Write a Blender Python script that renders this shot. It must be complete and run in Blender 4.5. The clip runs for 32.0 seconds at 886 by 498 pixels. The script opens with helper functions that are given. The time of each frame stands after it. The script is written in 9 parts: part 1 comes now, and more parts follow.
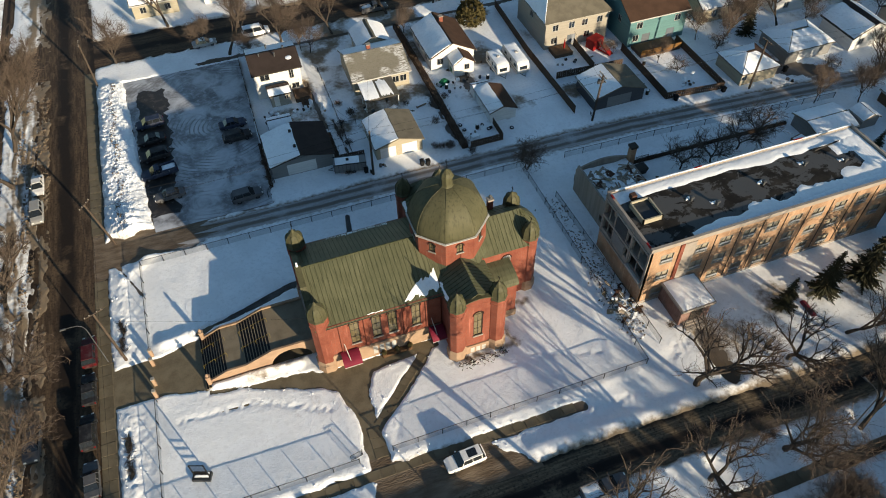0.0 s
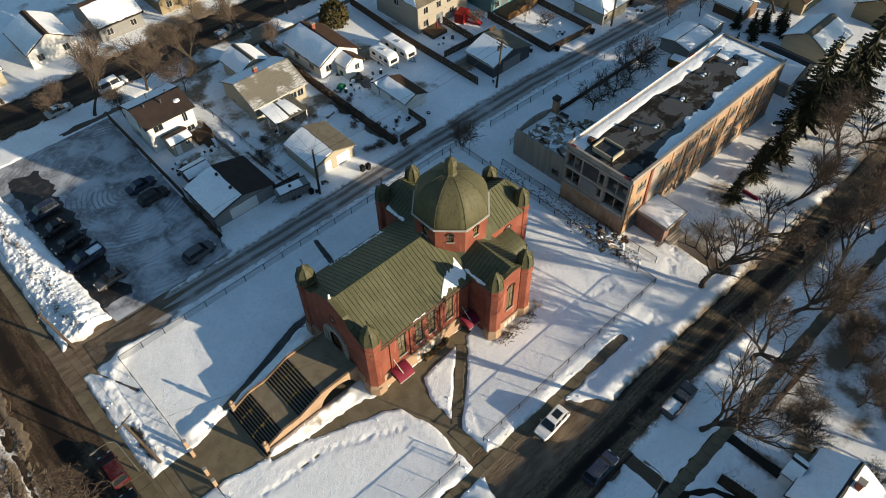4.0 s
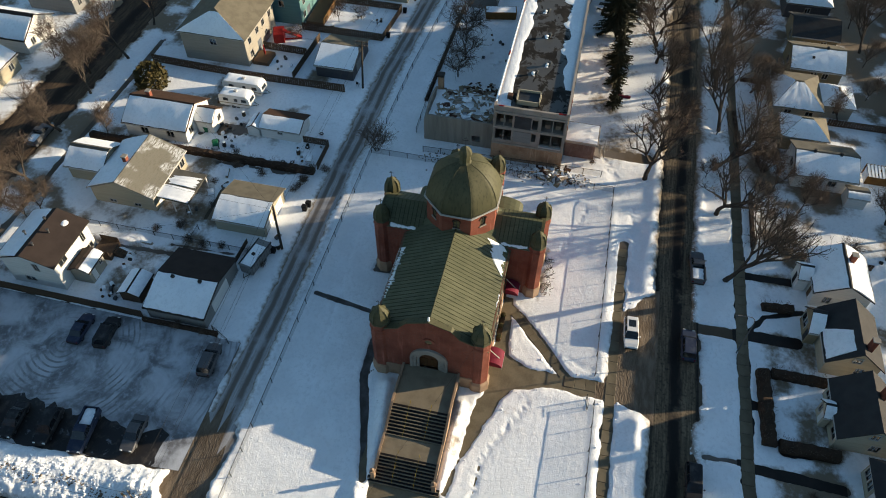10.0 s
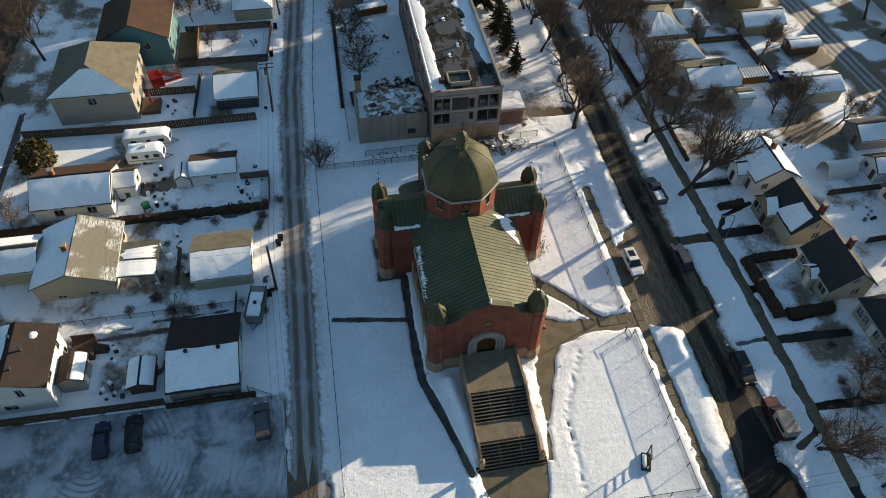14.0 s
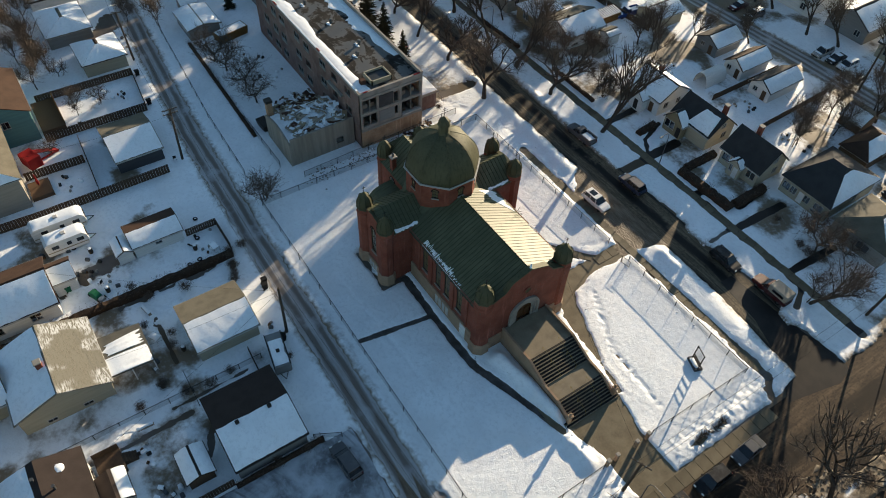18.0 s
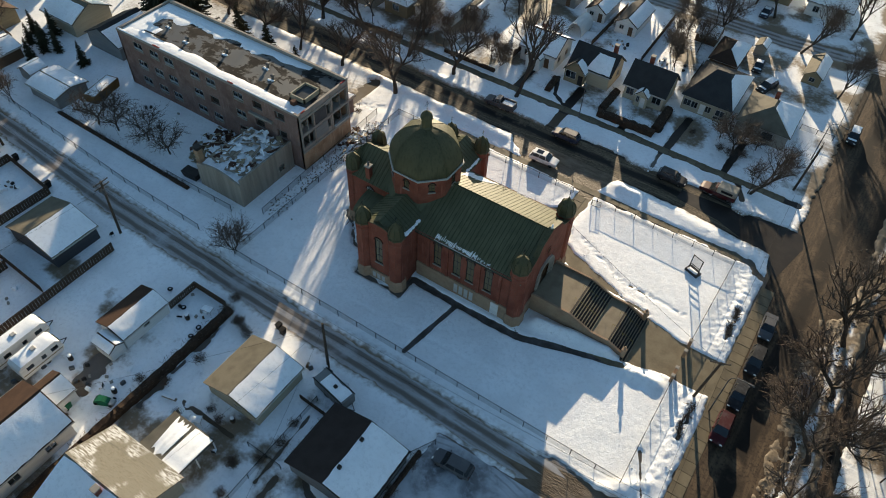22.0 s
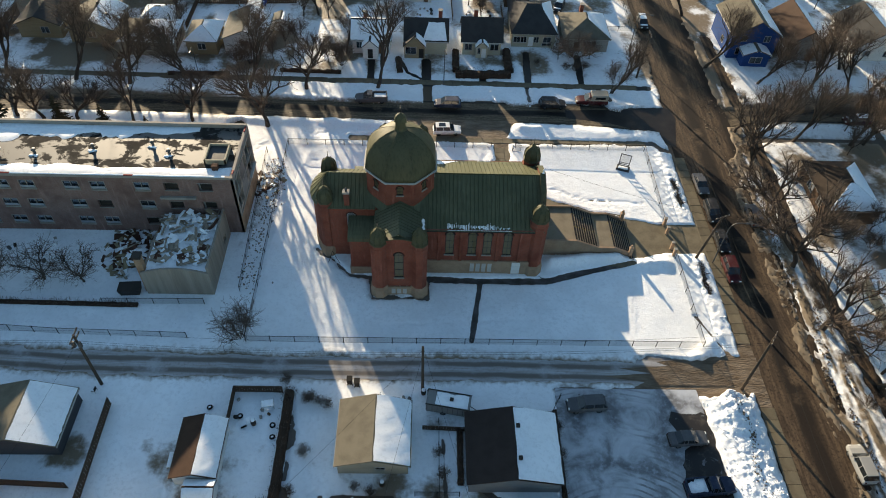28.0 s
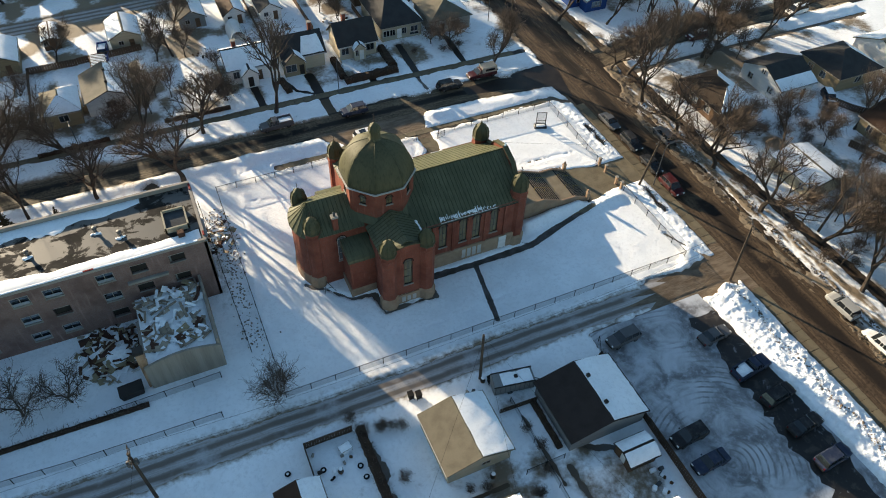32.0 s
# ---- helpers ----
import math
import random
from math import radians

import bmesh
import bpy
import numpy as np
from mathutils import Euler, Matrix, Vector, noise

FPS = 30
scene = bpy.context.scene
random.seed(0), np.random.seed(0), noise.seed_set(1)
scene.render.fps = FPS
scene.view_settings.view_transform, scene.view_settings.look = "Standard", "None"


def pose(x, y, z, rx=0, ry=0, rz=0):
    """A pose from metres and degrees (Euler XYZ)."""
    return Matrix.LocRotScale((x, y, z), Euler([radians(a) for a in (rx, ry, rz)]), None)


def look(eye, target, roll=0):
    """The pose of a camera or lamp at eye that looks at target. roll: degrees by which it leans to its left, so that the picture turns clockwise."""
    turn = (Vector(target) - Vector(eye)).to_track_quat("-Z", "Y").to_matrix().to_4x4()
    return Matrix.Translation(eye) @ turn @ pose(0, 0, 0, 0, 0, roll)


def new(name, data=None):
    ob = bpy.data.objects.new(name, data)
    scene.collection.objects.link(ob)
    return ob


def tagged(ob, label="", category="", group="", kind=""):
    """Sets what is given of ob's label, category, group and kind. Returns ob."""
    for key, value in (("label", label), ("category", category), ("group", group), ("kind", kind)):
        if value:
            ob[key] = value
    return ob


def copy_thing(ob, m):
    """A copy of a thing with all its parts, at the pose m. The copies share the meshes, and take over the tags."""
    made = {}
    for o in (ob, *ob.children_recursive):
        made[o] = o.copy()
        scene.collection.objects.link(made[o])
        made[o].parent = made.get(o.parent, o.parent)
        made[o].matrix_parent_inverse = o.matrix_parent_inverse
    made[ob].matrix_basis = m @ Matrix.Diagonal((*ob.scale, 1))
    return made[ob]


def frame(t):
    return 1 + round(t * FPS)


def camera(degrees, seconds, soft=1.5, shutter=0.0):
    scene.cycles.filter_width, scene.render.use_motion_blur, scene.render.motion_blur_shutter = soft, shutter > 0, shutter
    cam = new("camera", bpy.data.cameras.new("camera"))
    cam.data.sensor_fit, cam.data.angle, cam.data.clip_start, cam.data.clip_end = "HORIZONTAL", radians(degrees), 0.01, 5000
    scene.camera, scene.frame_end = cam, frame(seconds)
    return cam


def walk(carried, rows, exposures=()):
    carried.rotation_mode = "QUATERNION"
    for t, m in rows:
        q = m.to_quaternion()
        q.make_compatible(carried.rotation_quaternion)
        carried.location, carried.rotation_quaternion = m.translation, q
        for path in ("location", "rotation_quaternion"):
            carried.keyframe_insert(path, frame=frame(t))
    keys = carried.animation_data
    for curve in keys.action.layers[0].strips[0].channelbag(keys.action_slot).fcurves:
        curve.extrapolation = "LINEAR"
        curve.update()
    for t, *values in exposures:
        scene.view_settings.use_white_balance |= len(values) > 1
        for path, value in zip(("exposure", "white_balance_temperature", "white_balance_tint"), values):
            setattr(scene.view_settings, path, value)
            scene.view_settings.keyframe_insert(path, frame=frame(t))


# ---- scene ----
cam = camera(64.0, 32.0, 1.0)
METRES, EYE, TILT, LEAN, TURN = 206.05, 76.2, 0.0, 0.0, -18.6
ROWS = [
    (0.0, 0.0, 0.0, 0.0, -1.18, -48.79, 1.03),
    (0.5, -0.0141, 0.0002, 0.0, -3.84, -48.86, 1.03),
    (1.0, -0.0287, 0.0014, -0.0003, -6.6, -48.94, 1.03),
    (1.5, -0.0435, 0.0032, -0.0008, -9.58, -49.01, 1.02),
    (2.0, -0.059, 0.0056, -0.0018, -12.65, -49.07, 0.98),
    (2.5, -0.0745, 0.0089, -0.002, -15.75, -49.11, 0.93),
    (3.0, -0.0895, 0.0129, -0.0018, -18.79, -49.18, 0.91),
    (3.5, -0.1046, 0.0179, -0.0011, -21.74, -49.27, 0.84),
    (5.5, -0.1622, 0.0452, 0.002, -33.3, -49.62, 0.5),
    (6.0, -0.1757, 0.0536, 0.0031, -36.2, -49.67, 0.44),
    (6.5, -0.1879, 0.0625, 0.0039, -39.02, -49.74, 0.42),
    (7.0, -0.2007, 0.0725, 0.005, -41.84, -49.8, 0.28),
    (7.5, -0.2127, 0.0829, 0.0055, -44.63, -49.82, 0.19),
    (8.0, -0.224, 0.0939, 0.0062, -47.42, -49.86, 0.09),
    (8.5, -0.2353, 0.1054, 0.0067, -50.21, -49.87, -0.04),
    (9.0, -0.2455, 0.117, 0.0073, -52.91, -49.9, -0.12),
    (9.5, -0.2554, 0.1295, 0.0076, -55.71, -49.91, -0.24),
    (10.0, -0.264, 0.1426, 0.0082, -58.51, -50.0, -0.35),
    (10.5, -0.2731, 0.1558, 0.0081, -61.38, -49.95, -0.47),
    (11.0, -0.2815, 0.1691, 0.0076, -64.23, -49.89, -0.55),
    (11.5, -0.2883, 0.1833, 0.0081, -67.1, -49.93, -0.65),
    (12.0, -0.2947, 0.1979, 0.0084, -69.96, -49.95, -0.79),
    (12.5, -0.3006, 0.2131, 0.0083, -72.81, -49.96, -0.95),
    (13.0, -0.3053, 0.2277, 0.0082, -75.63, -49.99, -1.01),
    (13.5, -0.3097, 0.242, 0.0075, -78.32, -49.91, -1.11),
    (14.0, -0.3136, 0.2579, 0.0071, -81.38, -49.87, -1.15),
    (14.5, -0.3167, 0.2725, 0.0062, -84.11, -49.73, -1.25),
    (16.5, -0.3189, 0.3363, 0.0032, -95.97, -49.49, -1.71),
    (17.0, -0.3177, 0.353, 0.0022, -99.09, -49.4, -1.8),
    (17.5, -0.3158, 0.3673, 0.0015, -101.82, -49.33, -1.86),
    (18.0, -0.3134, 0.3834, 0.0001, -104.95, -49.18, -1.9),
    (18.5, -0.31, 0.3977, -0.0008, -107.68, -49.12, -1.96),
    (19.0, -0.3055, 0.4135, -0.0017, -110.76, -49.02, -1.98),
    (19.5, -0.3005, 0.4271, -0.0021, -113.36, -49.0, -2.02),
    (20.0, -0.2942, 0.442, -0.0019, -116.35, -48.98, -2.03),
    (20.5, -0.2883, 0.4558, -0.0026, -119.04, -48.84, -2.08),
    (21.0, -0.2812, 0.4706, -0.0031, -122.08, -48.69, -2.07),
    (21.5, -0.2734, 0.4827, -0.0025, -124.76, -48.68, -2.08),
    (22.0, -0.2647, 0.4965, -0.0033, -127.78, -48.56, -2.06),
    (22.5, -0.2557, 0.508, -0.0033, -130.36, -48.55, -2.09),
    (23.0, -0.2451, 0.5208, -0.0039, -133.35, -48.51, -2.1),
    (23.5, -0.2351, 0.5316, -0.0044, -135.97, -48.46, -2.12),
    (24.0, -0.2233, 0.5432, -0.0052, -138.93, -48.39, -2.11),
    (24.5, -0.212, 0.553, -0.0055, -141.53, -48.37, -2.16),
    (26.5, -0.1619, 0.5885, -0.0059, -153.0, -47.99, -2.06),
    (27.0, -0.147, 0.5958, -0.0059, -156.1, -47.96, -2.07),
    (27.5, -0.1337, 0.6017, -0.0062, -158.8, -47.9, -2.04),
    (28.0, -0.1181, 0.6078, -0.0063, -161.89, -47.83, -2.03),
    (28.5, -0.1043, 0.6124, -0.0064, -164.65, -47.75, -2.0),
    (29.0, -0.0886, 0.6169, -0.0067, -167.87, -47.65, -1.96),
    (29.5, -0.0744, 0.62, -0.0069, -170.72, -47.59, -1.94),
    (30.0, -0.0584, 0.6231, -0.0077, -173.87, -47.48, -1.88),
    (30.5, -0.0441, 0.625, -0.0083, -176.64, -47.41, -1.83),
    (31.0, -0.0277, 0.6262, -0.0088, -179.8, -47.33, -1.77),
    (31.5, -0.0132, 0.6266, -0.0089, -182.54, -47.27, -1.72),
    (32.0, 0.0032, 0.6261, -0.0089, -185.64, -47.2, -1.64),
]
walk(cam, [(t, pose(0, 0, EYE, TILT, LEAN, TURN) @ pose(METRES * x, METRES * y, METRES * z, 90 + pitch, roll, yaw)) for t, x, y, z, yaw, pitch, roll in ROWS],
     [(0, 0.72, 6350, 10), (8, 0.87, 6400, 10), (20, 1.0, 6550, 10), (25, 1.14, 6620, 10), (29, 1.31, 6600, 10), (32, 1.36, 6600, 10)])

# ---- light ----
world = bpy.data.worlds.new("winter_sky")
scene.world = world
world.use_nodes = True
wn = world.node_tree.nodes
sky = wn.new("ShaderNodeTexSky")
sky.sky_type, sky.sun_disc = "NISHITA", False
SUN_EL, SUN_DIR = 11.9, (0.391, -0.92)
sky.sun_elevation, sky.sun_rotation = radians(SUN_EL), math.atan2(SUN_DIR[0], SUN_DIR[1])
sky.air_density, sky.dust_density, sky.ozone_density = 1.0, 0.4, 0.9
tint = wn.new("ShaderNodeMix")
tint.data_type, tint.blend_type = "RGBA", "MULTIPLY"
tint.inputs[0].default_value, tint.inputs[7].default_value = 1.0, (0.82, 1.0, 1.08, 1)
world.node_tree.links.new(sky.outputs[0], tint.inputs[6])
world.node_tree.links.new(tint.outputs[2], wn["Background"].inputs[0])
wn["Background"].inputs[1].default_value = 0.083
sun = new("sun", bpy.data.lights.new("sun", "SUN"))
sun.data.energy, sun.data.angle, sun.data.color = 5.2, radians(0.55), (1.0, 0.82, 0.575)
ce = math.cos(radians(SUN_EL))
sun.matrix_world = look((0, 0, 200), (-SUN_DIR[0] * ce * 50, -SUN_DIR[1] * ce * 50, 200 - 50 * math.sin(radians(SUN_EL))))


# ---- materials ----
MATS = {}


def node(t, kind, **props):
    n = t.nodes.new(kind)
    for k, v in props.items():
        n.inputs[k].default_value = v
    return n


def mix(t, fac, a, b, mode="MIX"):
    n = t.nodes.new("ShaderNodeMix")
    n.data_type, n.blend_type = "RGBA", mode
    for sock, val in ((0, fac), (6, a), (7, b)):
        if isinstance(val, bpy.types.NodeSocket):
            t.links.new(val, n.inputs[sock])
        elif sock == 0:
            n.inputs[0].default_value = val
        else:
            n.inputs[sock].default_value = (*val, 1)
    return n.outputs[2]


def ramp(t, val, lo, hi):
    n = t.nodes.new("ShaderNodeMapRange")
    n.interpolation_type = "SMOOTHSTEP"
    n.inputs[1].default_value, n.inputs[2].default_value = lo, hi
    t.links.new(val, n.inputs[0])
    return n.outputs[0]


def coords(t, kind="Object", stretch=(1, 1, 1)):
    c = t.nodes.new("ShaderNodeTexCoord")
    m = t.nodes.new("ShaderNodeMapping")
    m.inputs["Scale"].default_value = stretch
    t.links.new(c.outputs[kind], m.inputs[0])
    return m.outputs[0]


def noise_tex(t, vec, scale, detail=4.0, rough=0.55, warp=0.0):
    n = node(t, "ShaderNodeTexNoise", Scale=scale, Detail=detail, Roughness=rough, Distortion=warp)
    t.links.new(vec, n.inputs["Vector"])
    return n.outputs[0]


def begin(name, rough=0.7, metal=0.0, spec=0.5):
    m = bpy.data.materials.new(name)
    m.use_nodes = True
    t = m.node_tree
    b = t.nodes["Principled BSDF"]
    b.inputs["Roughness"].default_value, b.inputs["Metallic"].default_value = rough, metal
    b.inputs["Specular IOR Level"].default_value = spec
    MATS[name] = m
    return m, t, b


def bump(t, b, height, strength=0.3, dist=0.05):
    n = node(t, "ShaderNodeBump", Strength=strength, Distance=dist)
    t.links.new(height, n.inputs["Height"])
    t.links.new(n.outputs[0], b.inputs["Normal"])


DIM = 0.6


def surface(name, col, col2=None, scale=0.6, fine=8.0, rough=0.75, metal=0.0, relief=0.2, dist=0.03, stretch=(1, 1, 1), vary=0.0, spec=0.18, amount=0.7):
    """A plain surface: broad blotches of col2 on col, a fine grain, and a little relief."""
    m, t, b = begin(name, rough, metal, spec)
    v = coords(t, "Object", stretch)
    col = tuple(c * DIM for c in col)
    col2 = tuple(c * DIM for c in col2) if col2 else tuple(c * 0.7 for c in col)
    c = mix(t, ramp(t, noise_tex(t, v, scale, 5), 0.35, 0.7), col, col2)
    g = noise_tex(t, v, fine, 3)
    c = mix(t, amount * 0.5, c, mix(t, g, tuple(k * 0.6 for k in col), tuple(min(1, k * 1.3) for k in col)))
    if vary:
        oi = t.nodes.new("ShaderNodeObjectInfo")
        c = mix(t, vary, c, mix(t, oi.outputs["Random"], (0.25, 0.25, 0.25), (1.0, 1.0, 1.0)), "MULTIPLY")
    t.links.new(c, b.inputs["Base Color"])
    bump(t, b, g, relief, dist)
    return m


def snow_mat(name, col=(0.93, 0.95, 0.965), dirt=(0.2, 0.155, 0.105), reach=0.0, lumps=0.25):
    m, t, b = begin(name, 0.65, 0, 0.25)
    v = coords(t)
    n1, n2, n3 = noise_tex(t, v, 0.25, 4), noise_tex(t, v, 1.5, 7, 0.62), noise_tex(t, v, 5.5, 5, 0.65)
    c = mix(t, ramp(t, n1, 0.3, 0.75), col, tuple(k * 0.9 for k in col))
    n4 = noise_tex(t, v, 2.2, 9, 0.7)
    c = mix(t, ramp(t, n4, 0.46, 0.68), c, tuple(k * 0.86 for k in col))
    if reach:
        a = t.nodes.new("ShaderNodeAttribute")
        a.attribute_name = "soil"
        s = t.nodes.new("ShaderNodeMath")
        s.operation = "MULTIPLY_ADD"
        t.links.new(n2, s.inputs[0])
        s.inputs[1].default_value = 0.75
        t.links.new(a.outputs["Fac"], s.inputs[2])
        c = mix(t, ramp(t, s.outputs[0], 0.62, 1.15), c, dirt)
    t.links.new(c, b.inputs["Base Color"])
    h = t.nodes.new("ShaderNodeMath")
    h.operation = "MULTIPLY_ADD"
    t.links.new(n3, h.inputs[0])
    h.inputs[1].default_value = 1.0
    t.links.new(n2, h.inputs[2])
    bump(t, b, h.outputs[0], lumps * 1.8, 0.08)
    return m


def track_mat(name, base, rut, patch, lanes, rough=0.75, rut_w=0.5, cover=0.5, speck=1.0, phase=0.0):
    """A road: wheel tracks along its length (UV u runs across, v along), with patches between."""
    m, t, b = begin(name, rough, 0, 0.22)
    uv = coords(t, "UV")
    sep = t.nodes.new("ShaderNodeSeparateXYZ")
    t.links.new(uv, sep.inputs[0])
    ob = coords(t)
    wob = noise_tex(t, ob, 0.12, 3)
    add = t.nodes.new("ShaderNodeMath")
    add.operation = "MULTIPLY_ADD"
    t.links.new(wob, add.inputs[0])
    add.inputs[1].default_value = 0.12
    t.links.new(sep.outputs[0], add.inputs[2])
    wv = t.nodes.new("ShaderNodeMath")
    wv.operation = "MULTIPLY_ADD"
    t.links.new(add.outputs[0], wv.inputs[0])
    wv.inputs[1].default_value, wv.inputs[2].default_value = lanes * 6.283, phase
    sn = t.nodes.new("ShaderNodeMath")
    sn.operation = "SINE"
    t.links.new(wv.outputs[0], sn.inputs[0])
    streak = noise_tex(t, coords(t, "UV", (26, 0.25, 1)), 1.0, 5, 0.6)
    fine = noise_tex(t, ob, 3.0, 5)
    big = noise_tex(t, ob, 0.22, 4)
    c = mix(t, ramp(t, streak, 0.35, 0.7), base, patch)
    fray = t.nodes.new("ShaderNodeMath")
    fray.operation = "MULTIPLY_ADD"
    t.links.new(noise_tex(t, coords(t, "UV", (14, 0.35, 1)), 1.0, 6, 0.65), fray.inputs[0])
    fray.inputs[1].default_value = 1.5
    t.links.new(sn.outputs[0], fray.inputs[2])
    c = mix(t, ramp(t, fray.outputs[0], 1.05 - rut_w, 1.65), c, rut)
    c = mix(t, ramp(t, big, 0.62 - 0.3 * cover, 0.75), c, patch)
    c = mix(t, ramp(t, fine, 0.45, 0.8 + 0.6 * (1 - speck)), c, tuple(k * 0.7 for k in rut))
    t.links.new(c, b.inputs["Base Color"])
    bump(t, b, streak, 0.3, 0.05)
    return m


def metal_roof(name, col, col2, streak=(6, 0.5, 0.5), rough=0.44, metal=0.16, spec=0.16):
    m, t, b = begin(name, rough, metal, spec)
    v = coords(t, "Object")
    c = mix(t, ramp(t, noise_tex(t, v, 0.35, 5), 0.3, 0.75), col, col2)
    c = mix(t, ramp(t, noise_tex(t, coords(t, "Object", streak), 1.2, 4), 0.45, 0.8), c, tuple(k * 0.62 for k in col))
    t.links.new(c, b.inputs["Base Color"])
    bump(t, b, noise_tex(t, v, 3, 2), 0.12, 0.03)
    return m


def brick(name, c1, c2, mortar, scale=1.0):
    m, t, b = begin(name, 0.85, 0, 0.25)
    v = coords(t)
    br = node(t, "ShaderNodeTexBrick", Scale=1.0)
    br.inputs["Brick Width"].default_value, br.inputs["Row Height"].default_value = 0.22, 0.075
    br.inputs["Mortar Size"].default_value = 0.006
    for k, col in (("Color1", c1), ("Color2", c2), ("Mortar", mortar)):
        br.inputs[k].default_value = (*col, 1)
    geo = t.nodes.new("ShaderNodeNewGeometry")
    sp, sn, cb = t.nodes.new("ShaderNodeSeparateXYZ"), t.nodes.new("ShaderNodeSeparateXYZ"), t.nodes.new("ShaderNodeCombineXYZ")
    t.links.new(v, sp.inputs[0])
    t.links.new(geo.outputs["Normal"], sn.inputs[0])
    ab = t.nodes.new("ShaderNodeMath")
    ab.operation = "ABSOLUTE"
    t.links.new(sn.outputs[1], ab.inputs[0])
    mx = t.nodes.new("ShaderNodeMix")
    t.links.new(ramp(t, ab.outputs[0], 0.45, 0.55), mx.inputs[0])
    t.links.new(sp.outputs[1], mx.inputs[2])
    t.links.new(sp.outputs[0], mx.inputs[3])
    t.links.new(mx.outputs[0], cb.inputs[0])
    t.links.new(sp.outputs[2], cb.inputs[1])
    t.links.new(cb.outputs[0], br.inputs["Vector"])
    c = mix(t, ramp(t, noise_tex(t, v, 0.5, 5), 0.35, 0.75), br.outputs[0], tuple(k * 0.72 for k in c1))
    c = mix(t, ramp(t, noise_tex(t, coords(t, "Object", (3, 3, 0.3)), 0.8, 4), 0.55, 0.85), c, tuple(min(1, k * 1.35 + 0.04) for k in c2))
    t.links.new(c, b.inputs["Base Color"])
    bump(t, b, br.outputs[1], 0.25, 0.01)
    return m


def glass(name, col=(0.02, 0.025, 0.03)):
    m, t, b = begin(name, 0.06, 0, 0.6)
    b.inputs["Base Color"].default_value = (*col, 1)
    b.inputs["Transmission Weight"].default_value = 0.25
    return m


def paint(name, col, rough=0.5, metal=0.0, coat=0.04):
    m, t, b = begin(name, rough, metal)
    v = coords(t)
    c = mix(t, ramp(t, noise_tex(t, v, 1.5, 4), 0.4, 0.8), col, tuple(0.75 * k + 0.05 for k in col))
    t.links.new(c, b.inputs["Base Color"])
    b.inputs["Coat Weight"].default_value = coat
    b.inputs["Specular IOR Level"].default_value = 0.2
    return m


snow_mat("snow", reach=1, lumps=0.35)
snow_mat("roof_snow", (0.92, 0.94, 0.955), lumps=0.12)
surface("soil", (0.16, 0.12, 0.08), (0.35, 0.33, 0.32), 0.08, 4)
track_mat("slush_road", (0.05, 0.033, 0.021), (0.016, 0.011, 0.008), (0.12, 0.082, 0.05), 2.1, 0.8, 0.75, 0.22)
track_mat("street", (0.075, 0.058, 0.038), (0.012, 0.01, 0.009), (0.19, 0.147, 0.094), 2.0, 0.75, 0.9, 0.2)
track_mat("alley", (0.34, 0.315, 0.295), (0.165, 0.14, 0.12), (0.46, 0.455, 0.46), 3.73, 0.65, 1.1, 0.3, 0.5, -2.1)
surface("mud", (0.19, 0.138, 0.09), (0.4, 0.315, 0.23), 0.8, 4, 0.6, relief=0.9, dist=0.12, stretch=(0.45, 1.5, 1))
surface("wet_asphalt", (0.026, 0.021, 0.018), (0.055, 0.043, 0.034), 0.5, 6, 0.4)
surface("concrete", (0.3, 0.25, 0.165), (0.14, 0.11, 0.07), 0.6, 5, 0.7, vary=0.35, amount=1.0)
surface("step_concrete", (0.36, 0.3, 0.21), (0.22, 0.18, 0.12), 0.6, 7, 0.6)
surface("tread_wet", (0.016, 0.014, 0.014), (0.035, 0.03, 0.028), 0.8, 7, 0.55)
surface("wet_path", (0.1, 0.085, 0.075), (0.24, 0.225, 0.22), 0.7, 6, 0.6)
surface("pale_concrete", (0.52, 0.46, 0.4), (0.34, 0.29, 0.24), 0.4, 5)
surface("stained_concrete", (0.5, 0.44, 0.36), (0.27, 0.22, 0.17), 0.55, 5, 0.8, stretch=(2.4, 2.4, 0.16), amount=0.9)
brick("church_brick", (0.2, 0.054, 0.032), (0.245, 0.072, 0.042), (0.18, 0.095, 0.07))
# school brick as it looks in shade, with the darkening put into its colour
brick("school_shade_brick", (0.185, 0.108, 0.088), (0.23, 0.14, 0.116), (0.23, 0.178, 0.16))
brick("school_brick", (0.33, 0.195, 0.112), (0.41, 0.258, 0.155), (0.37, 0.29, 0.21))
surface("dark_brick", (0.075, 0.03, 0.02), (0.05, 0.022, 0.016), 1.5, 9, 0.85)
surface("ashlar", (0.56, 0.39, 0.26), (0.4, 0.26, 0.17), 0.7, 4, 0.8)
surface("stone_trim", (0.5, 0.46, 0.4), (0.34, 0.31, 0.27), 0.8, 6)
metal_roof("copper_roof", (0.088, 0.091, 0.053), (0.118, 0.119, 0.071), rough=0.42, metal=0.0, spec=0.12)
metal_roof("dome_copper", (0.07, 0.068, 0.037), (0.094, 0.089, 0.05), (3, 3, 0.4), 0.6, 0.05)
metal_roof("seam_metal", (0.05, 0.055, 0.028), (0.07, 0.072, 0.04), metal=0.0, spec=0.06)
surface("white_trim", (0.75, 0.73, 0.68), (0.6, 0.57, 0.52), 0.8, 6, 0.5)
surface("dark_trim", (0.045, 0.04, 0.035), (0.07, 0.06, 0.05), 0.8, 6, 0.5)
surface("maroon_canvas", (0.27, 0.024, 0.055), (0.2, 0.018, 0.042), 0.8, 10, 0.7)
surface("iron", (0.03, 0.03, 0.03), (0.06, 0.05, 0.045), 1, 10, 0.5, 0.6)
